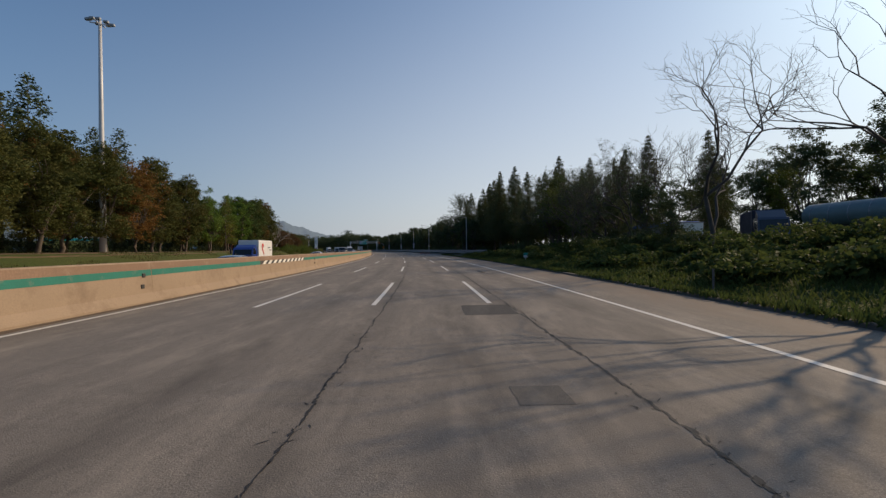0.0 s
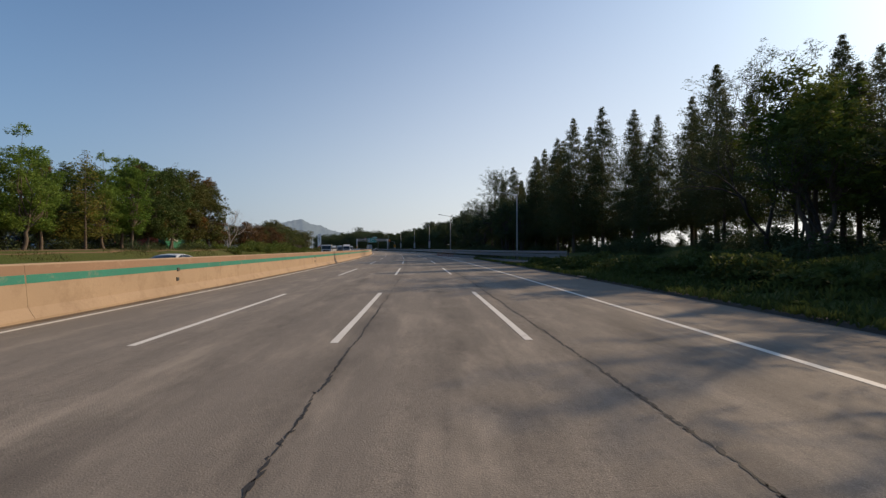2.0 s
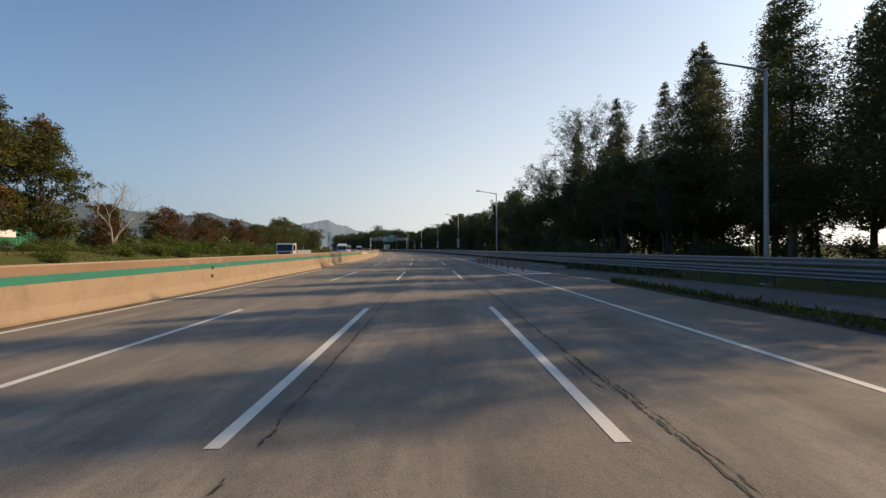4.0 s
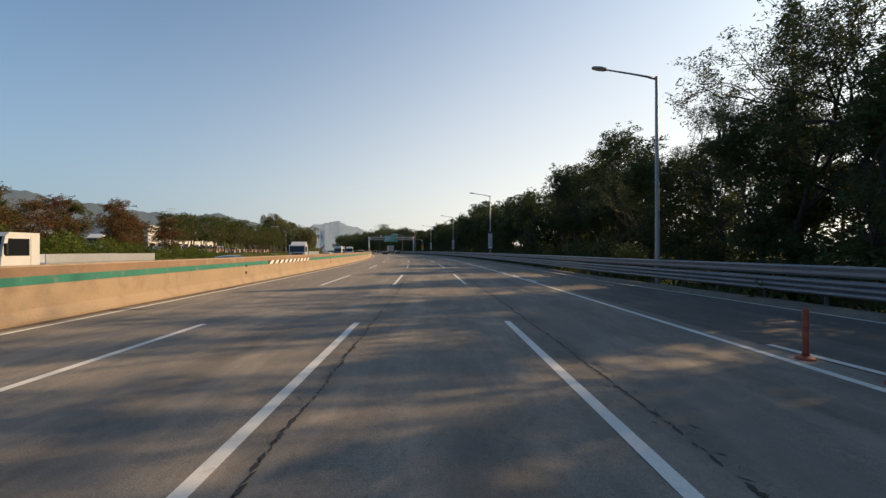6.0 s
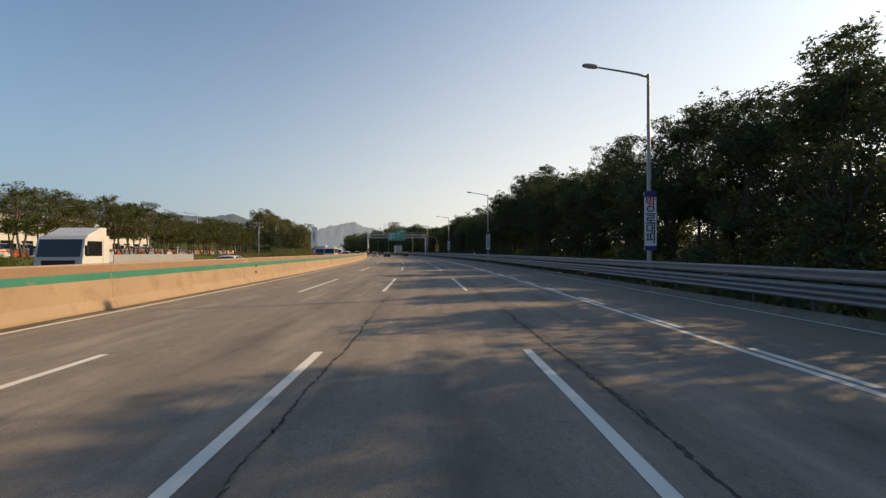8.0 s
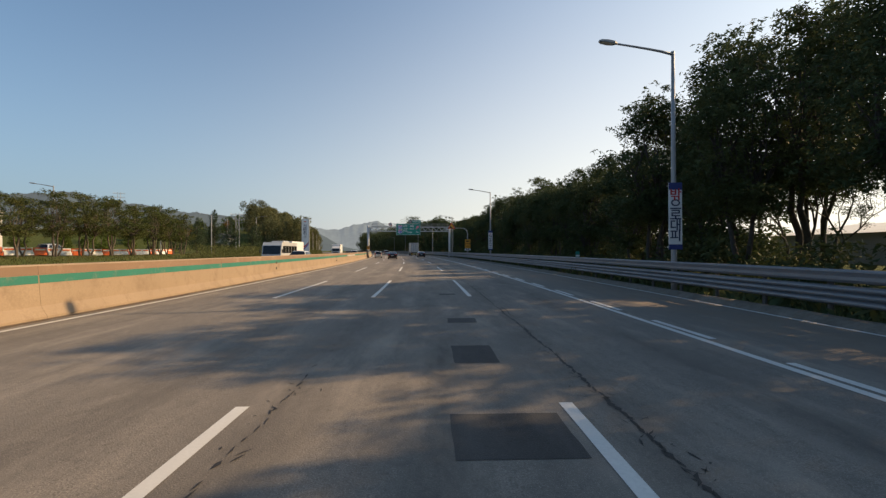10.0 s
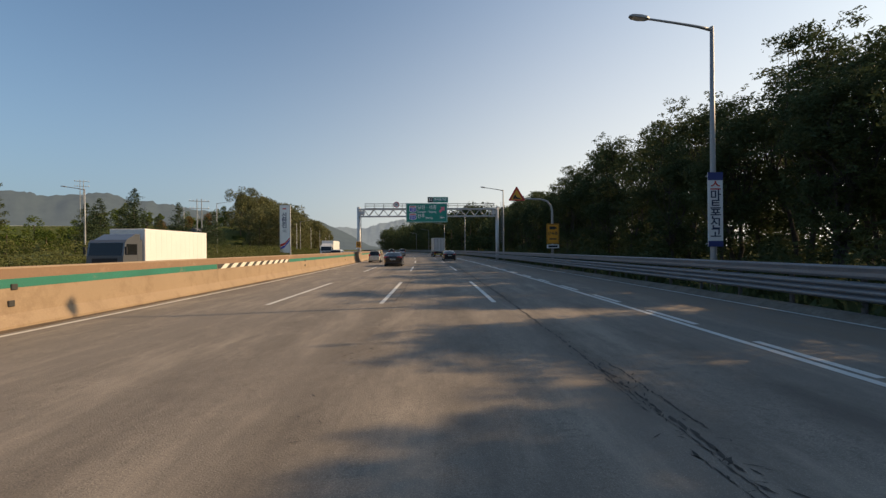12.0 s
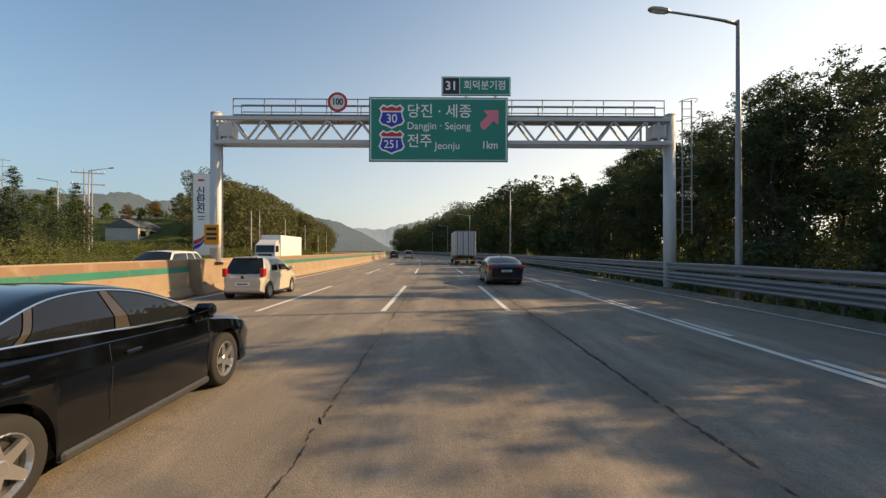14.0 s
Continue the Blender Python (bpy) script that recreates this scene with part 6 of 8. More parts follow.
def car(name, m, label, paint, long, wide, deck, roof, base, top, wb, r, axle_front, category="car", group="", tails=(), heads=True, trim=CHROME, spokes=5, rim_mat=None,
        tail_mat=None, windows=None, tail_plate=0.62, low=0.19, roof_wide=0.63, brake=False, wiper=False, spoiler=False, detail=True, arched=False):
    """A car, y forward. deck: (y, z) along the body's top; base, top: rear and front end of the cabin at belt and roof; roof: (y, z)."""
    c = root(name, m, label, category, group)
    half = long / 2
    dy, dz = [p[0] for p in deck], [p[1] for p in deck]
    axles = (axle_front, axle_front - wb)
    arch = r + 0.055

    def width(y):
        t = max(0.0, (abs(y) - (half - 0.75)) / 0.75)
        return wide / 2 * (1 - 0.2 * t ** 3)

    def lower(y):
        z = low + 0.10 * max(0.0, (abs(y) - (half - 0.35)) / 0.35) ** 2
        for a in axles:
            if abs(y - a) < arch:
                z = max(z, r + math.sqrt(arch * arch - (y - a) ** 2) - 0.01)
        return z

    def deck_z(y):
        return float(np.mean(np.interp([y - 0.12, y - 0.06, y, y + 0.06, y + 0.12], dy, dz)))
    ys = set(np.linspace(-half, half, 40))
    for a in axles:
        ys |= set(a + arch * np.sin(np.linspace(-math.pi / 2, math.pi / 2, 17)) * 0.999)
    ys = sorted(ys)
    body, n = Shape(), None
    for y in ys:
        w, z0, z1 = width(y), lower(y), deck_z(y)
        mid = max(z0 + 0.02, 0.70 * z1 + 0.08)
        prof = [(0, z0), (w * 0.90, z0), (w * 0.965, z0 + 0.02), (w * 0.978, z0 + 0.3 * (mid - z0)), (w * 0.975, z0 + 0.6 * (mid - z0)), (w, mid - 0.015), (w * 0.985, mid + 0.03), (w * 0.963, z1 - 0.10 * (z1 - mid) - 0.03), (w * 0.90, z1), (w * 0.6, z1 + 0.012), (0, z1 + 0.02)]
        ring = prof + [(-x, z) for x, z in prof[-2:0:-1]]
        n = len(ring)
        body.v += [(x, y, z) for x, z in ring]
    for i in range(len(ys) - 1):
        for j in range(n):
            q = (j + 1) % n
            body.f.append((i * n + j, i * n + q, (i + 1) * n + q, (i + 1) * n + j))
    body.f += [tuple(range(n)), tuple((len(ys) - 1) * n + j for j in range(n))]
    b = shaped("body", body, paint, c, "", 30)
    # cabin
    ry, rz = [p[0] for p in roof], [p[1] for p in roof]

    def side(u, v, out=0.0, s=1):
        y0 = base[0] + (base[1] - base[0]) * u
        y1 = top[0] + (top[1] - top[0]) * u
        y = y0 + (y1 - y0) * v
        z0, z1 = deck_z(y0) - 0.01, float(np.mean(np.interp(y1 + np.array([-0.3, -0.2, -0.1, 0, 0.1, 0.2, 0.3]), ry, rz)))
        x0 = width(y0) * 0.945
        x1 = wide / 2 * roof_wide * (1 - 0.10 * abs(2 * u - 1) ** 3)
        k = v ** 1.25
        return (s * (x0 + (x1 - x0) * k + out + 0.02 * math.sin(v * math.pi)), y, z0 + (z1 - z0) * v + out * 0.3)
    if arched:
        cab = saloon_glasshouse(b, c, paint, trim if detail else None)
    else:
        U = np.linspace(0, 1, 15)
        shell = Shape()
        for s in (1, -1):
            shell.grid([[side(u, v, 0, s) for u in U] for v in np.linspace(0, 1, 6)])
        rows = []
        for u in U:
            a = side(u, 1, 0, 1)
            rows.append([(a[0] * q, a[1], a[2] + 0.045 * (1 - q * q)) for q in np.linspace(-1, 1, 9)])
        shell.grid(rows)
        cab = shaped("cabin_shell", shell, paint, b, "", 60)
        for end, nm in ((1, "windscreen"), (0, "rear_window")):
            g = []
            for v in np.linspace(0, 1, 6):
                a = side(end, v, 0, 1)
                bow = 0.07 if end else -0.06
                g.append([(a[0] * q, a[1] + bow * (1 - q * q), a[2] + 0.045 * (1 - q * q) * v + 0.02 * (1 - v) * (1 - q * q)) for q in np.linspace(-1, 1, 9)])
            w = shaped(nm, Shape().grid(g), GLASS, c, "", 60)
            if end == 0 and wiper:
                part("rear_wiper", Shape().tube([(0.0, side(0, 0.05)[1] - 0.08, side(0, 0.05)[2]), (0.38, side(0, 0.12)[1] - 0.05, side(0, 0.12)[2])], 0.012, 5), TRIM_BLACK, w)
    for s in (1, -1):
        if not arched:
            for k, (a0, a1, b0, b1) in enumerate(windows or ((0.50, 0.93, 0.53, 0.93), (0.16, 0.465, 0.20, 0.495))):
                g = []
                for v in np.linspace(0.06, 0.86, 5):
                    f = (v - 0.06) / 0.8
                    lo, hi = a0 + (b0 - a0) * f, a1 + (b1 - a1) * f
                    g.append([side(u, v, 0.008, s) for u in np.linspace(lo, hi, 7)])
                part("side_window", Shape().grid(g), GLASS, c, fix=False)
            if trim is not None and detail:
                us = np.linspace((windows[-1][0] if windows else 0.12) - 0.02, 0.96, 14)
                part("window_trim", Shape().tube([side(u, 0.03, 0.014, s) for u in us], 0.011, 5), trim, cab, "chrome strip below the windows" if trim is CHROME else "")
                part("window_trim", Shape().tube([side(u, 0.93 - (0.88 * max(0, (u - 0.86) / 0.1) if u > 0.86 else 0.25 * max(0, (0.2 - u) / 0.1)), 0.012, s) for u in us], 0.011, 5), trim, cab)
        yd = side(0.93, 0)[1]
        mir = Shape().box(s * (wide / 2 - 0.02) if s > 0 else -(wide / 2 + 0.20), wide / 2 + 0.20 if s > 0 else -(wide / 2 - 0.02), yd - 0.22, yd - 0.08, deck_z(yd) + 0.03, deck_z(yd) + 0.17, cut=0.04)
        mo = part("mirror", mir, paint if detail else TRIM_BLACK, c)
        part("mirror_foot", Shape().box(min(s * (wide / 2 - 0.1), s * (wide / 2 + 0.03)), max(s * (wide / 2 - 0.1), s * (wide / 2 + 0.03)), yd - 0.18, yd - 0.1, deck_z(yd) - 0.02, deck_z(yd) + 0.05), TRIM_BLACK, mo)
        # doors: seams, handles, sill
        if detail:
            y_mid = side(0.48, 0)[1]
            y_fr, y_rr = side(0.97, 0)[1], side(0.10, 0)[1] + 0.12
            for y in (y_mid, y_fr, y_rr):
                pts = []
                for z in np.linspace(max(0.3, lower(y) + 0.03), deck_z(y) - 0.06, 7):
                    mid = 0.70 * deck_z(y) + 0.08
                    w = width(y) * float(np.interp(z, [0.2, 0.3, mid - 0.04, mid + 0.03, deck_z(y) - 0.04], [0.965, 0.978, 1.0, 0.985, 0.96]))
                    pts.append((s * (w + 0.0015), y, z))
                part("door_seam", Shape().tube(pts, 0.0032, 4, False), TRIM_BLACK, b, fix=False)
            for y in (y_mid + 0.16, y_rr + 0.14):
                z = deck_z(y) - 0.17
                x = width(y) * 0.985
                part("door_handle", Shape().box(s * x - 0.012 if s > 0 else s * x - 0.022, s * x + 0.022 if s > 0 else s * x + 0.012, y, y + 0.2, z - 0.016, z + 0.018, cut=0.012), paint, c)
            ya, yb = axles[1] + arch + 0.03, axles[0] - arch - 0.03
            x = wide / 2 * 0.955
            part("sill", Shape().box(s * x - 0.04, s * x + 0.04, ya, yb, low - 0.03, low + 0.05, cut=0.02), TRIM_BLACK if paint is not PAINT_BLACK else SILL, c, "grey sill strip" if paint is PAINT_BLACK else "")
        for y in axles:
            wheel(c, s * (wide / 2 - 0.115), y, r, s, spokes, 0.2, rim_mat)
        for x0, x1, z0, z1, wrap in tails:
            xs = sorted((s * x0, s * x1))
            taper = 0.02 + 0.10 * max(0, (x1 - 0.6 * wide / 2))
            part("tail_light", Shape().box(xs[0], xs[1], -half - 0.012 + taper, -half + wrap, z0, z1, cut=0.02), tail_mat or TAIL_RED, c)
        if heads:
            xs = sorted((s * wide * 0.27, s * wide * 0.445))
            part("headlight", Shape().box(xs[0], xs[1], half - 0.42, half - 0.06, deck_z(half - 0.2) - 0.17, deck_z(half - 0.2) - 0.02, cut=0.04), HEAD_CLEAR, c)
    under = Shape().box(-wide / 2 * 0.86, wide / 2 * 0.86, -half + 0.25, half - 0.3, low - 0.02, low + 0.12)
    part("underbody", under, TRIM_BLACK, c)
    for a in axles:
        part("wheel_well", Shape().box(-wide / 2 * 0.62, wide / 2 * 0.62, a - arch * 0.98, a + arch * 0.98, low, r + arch * 0.7), TRIM_BLACK, c)
    p = part("number_plate", Shape().box(-0.26, 0.26, -half - 0.02, -half + 0.02, tail_plate - 0.055, tail_plate + 0.055, cut=0.006), PLATE, c)
    part("plate_bar", Shape().box(-0.19, 0.19, -half - 0.025, -half - 0.018, tail_plate - 0.022, tail_plate + 0.022), NAVY, p)
    part("rear_bumper", Shape().box(-wide * 0.40, wide * 0.40, -half - 0.015, -half + 0.1, low + 0.1, low + 0.24, cut=0.03), TRIM_BLACK if paint is not PAINT_CREAM else paint, c)
    if brake:
        part("brake_light", Shape().box(-0.12, 0.12, side(0, 0.95)[1] - 0.05, side(0, 0.95)[1] + 0.02, side(0, 0.95)[2] - 0.03, side(0, 0.95)[2]), BRAKE_RED, c)
    if wiper:
        part("badge", Shape().tube([(0, -half - 0.022, tail_plate + 0.24), (0, -half + 0.02, tail_plate + 0.24)], 0.055, 14), TRIM_BLACK, c)
    if spoiler:
        y, z = side(0, 1)[1], side(0, 1)[2]
        part("spoiler", Shape().box(-wide * 0.27, wide * 0.27, y - 0.14, y + 0.1, z + 0.0, z + 0.05, cut=0.02), paint, c)
    part("antenna", Shape().tube([(0, top[0] + 0.25, float(np.interp(top[0] + 0.25, ry, rz)) + 0.03), (0, top[0] + 0.12, float(np.interp(top[0] + 0.25, ry, rz)) + 0.13)], [0.03, 0.008], 6), TRIM_BLACK if paint is not PAINT_BLACK else paint, c)
    return c


def sedan(m, label, paint, **kw):
    return car("sedan", m, label, paint, 4.9, 1.86,
               [(-2.45, 0.80), (-2.40, 0.98), (-2.25, 1.06), (-1.75, 1.07), (-1.2, 1.03), (0.6, 0.97), (0.95, 0.965), (1.25, 0.94), (1.9, 0.83), (2.25, 0.72), (2.40, 0.60), (2.45, 0.46)],
               [(-1.5, 1.27), (-1.1, 1.37), (-0.6, 1.425), (-0.1, 1.44), (0.3, 1.40), (0.6, 1.31)], (-1.95, 1.18), (-0.95, 0.18), 2.84, 0.335, 1.5,
               tails=((0.42, 0.90, 0.84, 0.98, 0.25),), tail_plate=0.72, arched=True, **kw)


def suv(m, label, paint, **kw):
    return car("suv", m, label, paint, 4.75, 1.88,
               [(-2.37, 0.75), (-2.34, 1.08), (-2.2, 1.13), (-1.2, 1.1), (0.7, 1.05), (1.1, 1.03), (1.9, 0.95), (2.2, 0.85), (2.33, 0.7), (2.37, 0.55)],
               [(-2.0, 1.62), (-1.5, 1.68), (-0.5, 1.71), (0.2, 1.68), (0.5, 1.6)], (-2.25, 1.15), (-1.85, 0.25), 2.75, 0.36, 1.42, category="car",
               windows=((0.52, 0.94, 0.55, 0.94), (0.30, 0.50, 0.32, 0.525), (0.06, 0.27, 0.12, 0.29)), tails=((0.60, 0.90, 0.95, 1.15, 0.2),), tail_plate=0.85, roof_wide=0.72, low=0.22, spoiler=True, **kw)


def hatchback(m, label, paint, **kw):
    return car("hatchback", m, label, paint, 3.6, 1.6,
               [(-1.8, 0.62), (-1.77, 0.92), (-1.66, 0.98), (-0.8, 0.98), (0.5, 0.96), (0.85, 0.95), (1.35, 0.84), (1.62, 0.72), (1.74, 0.58), (1.8, 0.45)],
               [(-1.45, 1.44), (-1.0, 1.49), (-0.3, 1.5), (0.1, 1.47), (0.4, 1.40)], (-1.68, 0.98), (-1.35, 0.22), 2.385, 0.285, 1.12,
               windows=((0.50, 0.93, 0.53, 0.93), (0.22, 0.46, 0.25, 0.49)), tails=((0.585, 0.735, 0.80, 1.10, 0.30), (0.5, 0.62, 0.44, 0.54, 0.1)), tail_plate=0.55, roof_wide=0.74, wiper=True, spoiler=True,
               trim=None, spokes=8, rim_mat=HUBCAP, **kw)


def truck_wheels(t, xs, ys, r=0.48):
    for y in ys:
        for s in (1, -1):
            wheel(t, s * xs, y, r, s, 8, 0.28, HUBCAP, 0.6)


def cab_over(t, paint, y0, wide, z0, z1, deep, fairing=0.0):
    """A flat-fronted cab whose front is at y0, facing y."""
    w = wide / 2
    prof = [(y0 - deep, z0), (y0 - 0.02, z0), (y0, z0 + 0.35), (y0 - 0.03, z0 + 0.9), (y0 - 0.22, z1 - 0.18), (y0 - 0.4, z1), (y0 - deep, z1)]
    cab = part("cab", Shape().prism(prof, -w, w), paint, t)
    part("windscreen", Shape().prism([(y0 - 0.015, z0 + 0.93), (y0 - 0.205, z1 - 0.2), (y0 - 0.225, z1 - 0.2), (y0 - 0.035, z0 + 0.93)], -w + 0.12, w - 0.12, Matrix.Translation((0, 0.012, 0))), GLASS, cab)
    for s in (1, -1):
        part("side_window", Shape().prism([(y0 - deep * 0.72, z0 + 0.95), (y0 - 0.2, z0 + 0.95), (y0 - 0.36, z1 - 0.28), (y0 - deep * 0.72, z1 - 0.28)], s * w - 0.005, s * w + 0.006), GLASS, cab)
        part("mirror", Shape().box(s * (w + 0.16) - 0.08, s * (w + 0.16) + 0.08, y0 - 0.12, y0 - 0.03, z0 + 1.0, z0 + 1.5, cut=0.03), TRIM_BLACK, cab)
        part("mirror_arm", Shape().tube([(s * w * 0.98, y0 - 0.2, z0 + 1.45), (s * (w + 0.16), y0 - 0.08, z0 + 1.45)], 0.015, 5), TRIM_BLACK, cab)
        part("headlight", Shape().box(s * w * 0.78 - 0.16, s * w * 0.78 + 0.16, y0 - 0.05, y0 + 0.02, z0 + 0.12, z0 + 0.32, cut=0.02), HEAD_CLEAR, cab)
        part("door_seam", Shape().box(s * w - 0.003, s * w + 0.003, y0 - deep * 0.76, y0 - deep * 0.75, z0 + 0.1, z1 - 0.2), TRIM_BLACK, cab)
    part("grille", Shape().box(-w * 0.7, w * 0.7, y0 - 0.03, y0 + 0.012, z0 + 0.45, z0 + 0.75, cut=0.02), TRIM_BLACK, cab)
    part("bumper", Shape().box(-w, w, y0 - 0.3, y0 + 0.05, z0 - 0.28, z0 + 0.08, cut=0.05), TRIM_BLACK, cab)
    if fairing:
        part("wind_fairing", Shape().prism([(y0 - deep + 0.05, z1), (y0 - 0.5, z1), (y0 - deep * 0.75, z1 + fairing), (y0 - deep + 0.05, z1 + fairing)], -w * 0.9, w * 0.9), paint, cab)
    return cab


def box_truck(m, label, paint, box_mat, long, wide, tall, cab_deep=1.9, fairing=0.7, low=1.05, r=0.48, doors=True, group="", cab_low=0.6, cab_top=2.6, side_panel=None, body=True):
    t = root("box_truck" if body else "flatbed_truck", m, label, "truck", group)
    half = long / 2
    w = wide / 2
    y1 = half - cab_deep - 0.25
    cab_over(t, paint, half, wide - 0.1, cab_low, cab_top, cab_deep, fairing)
    part("frame", Shape().box(-0.45, 0.45, -half + 0.1, half - 0.3, low - 0.35, low - 0.08), CHASSIS, t)
    if body:
        bx = part("cargo_box", Shape().box(-w, w, -half, y1, low, tall, cut=0.03), box_mat, t)
        for s in (1, -1):
            for i in range(int((y1 + half) / 0.62)):
                y = -half + 0.3 + i * 0.62
                part("rib", Shape().box(s * w - 0.004, s * w + 0.018, y - 0.025, y + 0.025, low + 0.06, tall - 0.06), box_mat, bx)
            part("side_skirt", Shape().box(s * w * 0.97 - 0.02, s * w * 0.97 + 0.02, -half + 1.6, y1 - 1.4, low - 0.5, low - 0.1), side_panel or TRIM_BLACK, t)
        if doors:
            for s in (1, -1):
                d = part("rear_door", Shape().box(min(s * 0.02, s * (w - 0.05)), max(s * 0.02, s * (w - 0.05)), -half - 0.035, -half - 0.002, low + 0.06, tall - 0.08, cut=0.01), box_mat, t)
                for x in (0.28, 0.62):
                    part("lock_bar", Shape().tube([(s * x, -half - 0.055, low - 0.02), (s * x, -half - 0.055, tall - 0.1)], 0.02, 6), GALVANISED, d)
                for z in np.linspace(low + 0.3, tall - 0.3, 4):
                    part("hinge", Shape().box(s * (w - 0.02) - 0.04, s * (w - 0.02) + 0.04, -half - 0.05, -half - 0.03, z - 0.05, z + 0.05), GALVANISED, d)
            for x in (-0.8, -0.27, 0.27, 0.8):
                part("door_rib", Shape().box(x * w - 0.03, x * w + 0.03, -half - 0.046, -half - 0.034, low + 0.1, tall - 0.12), TRIM_BLACK, t)
            part("box_edge", Shape().box(-w - 0.01, w + 0.01, -half - 0.04, -half + 0.06, tall - 0.07, tall + 0.012, cut=0.01), GALVANISED, t)
    else:
        bed = part("flatbed", Shape().box(-w, w, -half, y1, low - 0.02, low + 0.12, cut=0.02), box_mat, t)
        for s in (1, -1):
            part("drop_side", Shape().box(s * w - 0.025, s * w + 0.025, -half, y1, low + 0.12, low + 0.55), box_mat, bed)
    part("rear_bar", Shape().box(-w * 0.95, w * 0.95, -half - 0.02, -half + 0.08, 0.5, 0.64, cut=0.02), YELLOW if doors else TRIM_BLACK, t, "striped rear underrun bar" if doors else "")
    for s in (1, -1):
        part("tail_light", Shape().box(s * w * 0.8 - 0.2, s * w * 0.8 + 0.2, -half - 0.03, -half + 0.05, 0.78, 0.92, cut=0.01), TAIL_RED, t)
        part("mud_flap", Shape().box(s * (w - 0.3) - 0.26, s * (w - 0.3) + 0.26, -half + 0.55, -half + 0.57, 0.25, 0.85), TRIM_BLACK, t)
    rear = [-half + 1.25] + ([-half + 2.5] if long > 8 else [])
    truck_wheels(t, w - 0.18, rear + [half - 1.25], r)
    return t


def coach(m, label):
    t = root("minibus", m, label, "bus")
    L, w = 3.6, 1.05
    prof = [(-L, 0.45), (L - 0.05, 0.45), (L, 0.8), (L - 0.03, 1.35), (L - 0.32, 2.35), (L - 0.6, 2.7), (-L + 0.1, 2.72), (-L, 2.55)]
    b = part("body", Shape().prism(prof, -w, w), PAINT_WHITE, t)
    part("windscreen", Shape().prism([(L - 0.01, 1.38), (L - 0.29, 2.32), (L - 0.31, 2.32), (L - 0.04, 1.38)], -w + 0.1, w - 0.1, Matrix.Translation((0, 0.012, 0))), GLASS, b)
    for s in (1, -1):
        for i in range(5):
            y = -L + 0.35 + i * 1.22
            part("side_window", Shape().box(s * w - 0.006, s * w + 0.008, y, y + 1.12, 1.45, 2.3, cut=0.003), GLASS, b)
        part("mirror", Shape().box(s * (w + 0.18) - 0.08, s * (w + 0.18) + 0.08, L - 0.1, L, 1.5, 1.9, cut=0.03), TRIM_BLACK, b)
        part("mirror_arm", Shape().tube([(s * w * 0.97, L - 0.25, 1.95), (s * (w + 0.18), L - 0.05, 1.9)], 0.015, 5), TRIM_BLACK, b)
        part("headlight", Shape().box(s * 0.78 - 0.16, s * 0.78 + 0.16, L - 0.06, L + 0.012, 0.72, 0.92, cut=0.02), HEAD_CLEAR, b)
    part("roof_unit", Shape().box(-0.7, 0.7, -1.2, 1.2, 2.7, 2.9, cut=0.05), PAINT_WHITE, t)
    part("bumper", Shape().box(-w, w, L - 0.2, L + 0.04, 0.36, 0.6, cut=0.04), TRIM_BLACK, t)
    truck_wheels(t, w - 0.14, (-L + 1.5, L - 1.25), 0.4)
    return t


BACK = 180
# traffic on this side, as it stands at the end of the walk
sedan(spot_pose(291.75, -3.86), "black saloon car with chrome window strips and alloy wheels", PAINT_BLACK, windows=((0.50, 0.90, 0.53, 0.88), (0.20, 0.465, 0.26, 0.495), (0.04, 0.165, 0.16, 0.225)))
hatchback(spot_pose(304.75, -7.12), "cream white small hatchback with a dark rear window", PAINT_CREAM)
sedan(spot_pose(311.4, 3.2), "dark grey saloon car with red tail lights", PAINT_GREY, tail_mat=TAIL_RED)
box_truck(spot_pose(344.2, 3.75), "silver box truck with ribbed rear doors", PAINT_WHITE, BOX_SILVER, 9.6, 2.46, 4.1, fairing=0.0, low=1.15, cab_top=2.7)
suv(spot_pose(376.5, -3.75), "silver people carrier far ahead in the lane", PAINT_SILVER, detail=False)
suv(spot_pose(386.0, -6.9), "black sport utility car far ahead in the lane", PAINT_BLACK, detail=False)
# traffic on the other side, facing the camera
suv(spot_pose(307.7, -12.9, 0, BACK), "white estate car seen over the barrier", PAINT_WHITE, detail=False)
box_truck(spot_pose(347.0, -20.6, 0, BACK), "white lorry with a plain white box body", PAINT_WHITE, BOX_WHITE, 11.6, 2.5, 3.7, fairing=0.5, doors=False, side_panel=BOX_WHITE)
box_truck(spot_pose(280.0, -21.2, 0, BACK), "white lorry with a grey cab and a long box body", PAINT_STEEL, BOX_WHITE, 10.5, 2.4, 3.3, fairing=0.4, doors=False, cab_top=2.5, cab_low=0.55, low=0.95, side_panel=BOX_WHITE)
coach(spot_pose(257.3, -16.5, 0, BACK), "white minibus with dark windows")
suv(spot_pose(251.5, -12.9, 0, BACK), "white sport utility car seen over the barrier", PAINT_WHITE, detail=False)
sedan(spot_pose(61.0, -16.4, 0, BACK), "white saloon car seen over the barrier", PAINT_WHITE, detail=False)
sedan(spot_pose(16.5, -13.1, 0, BACK), "grey saloon car seen over the barrier", PAINT_SILVER, detail=False)
blue = box_truck(spot_pose(30.5, -16.6, 0, BACK), "small truck with a blue cab and a white printed box", PAINT_BLUE, BOX_WHITE, 5.6, 1.9, 2.75, cab_deep=1.35, fairing=0.25, low=0.85, r=0.33, doors=False, cab_low=0.45, cab_top=2.05)
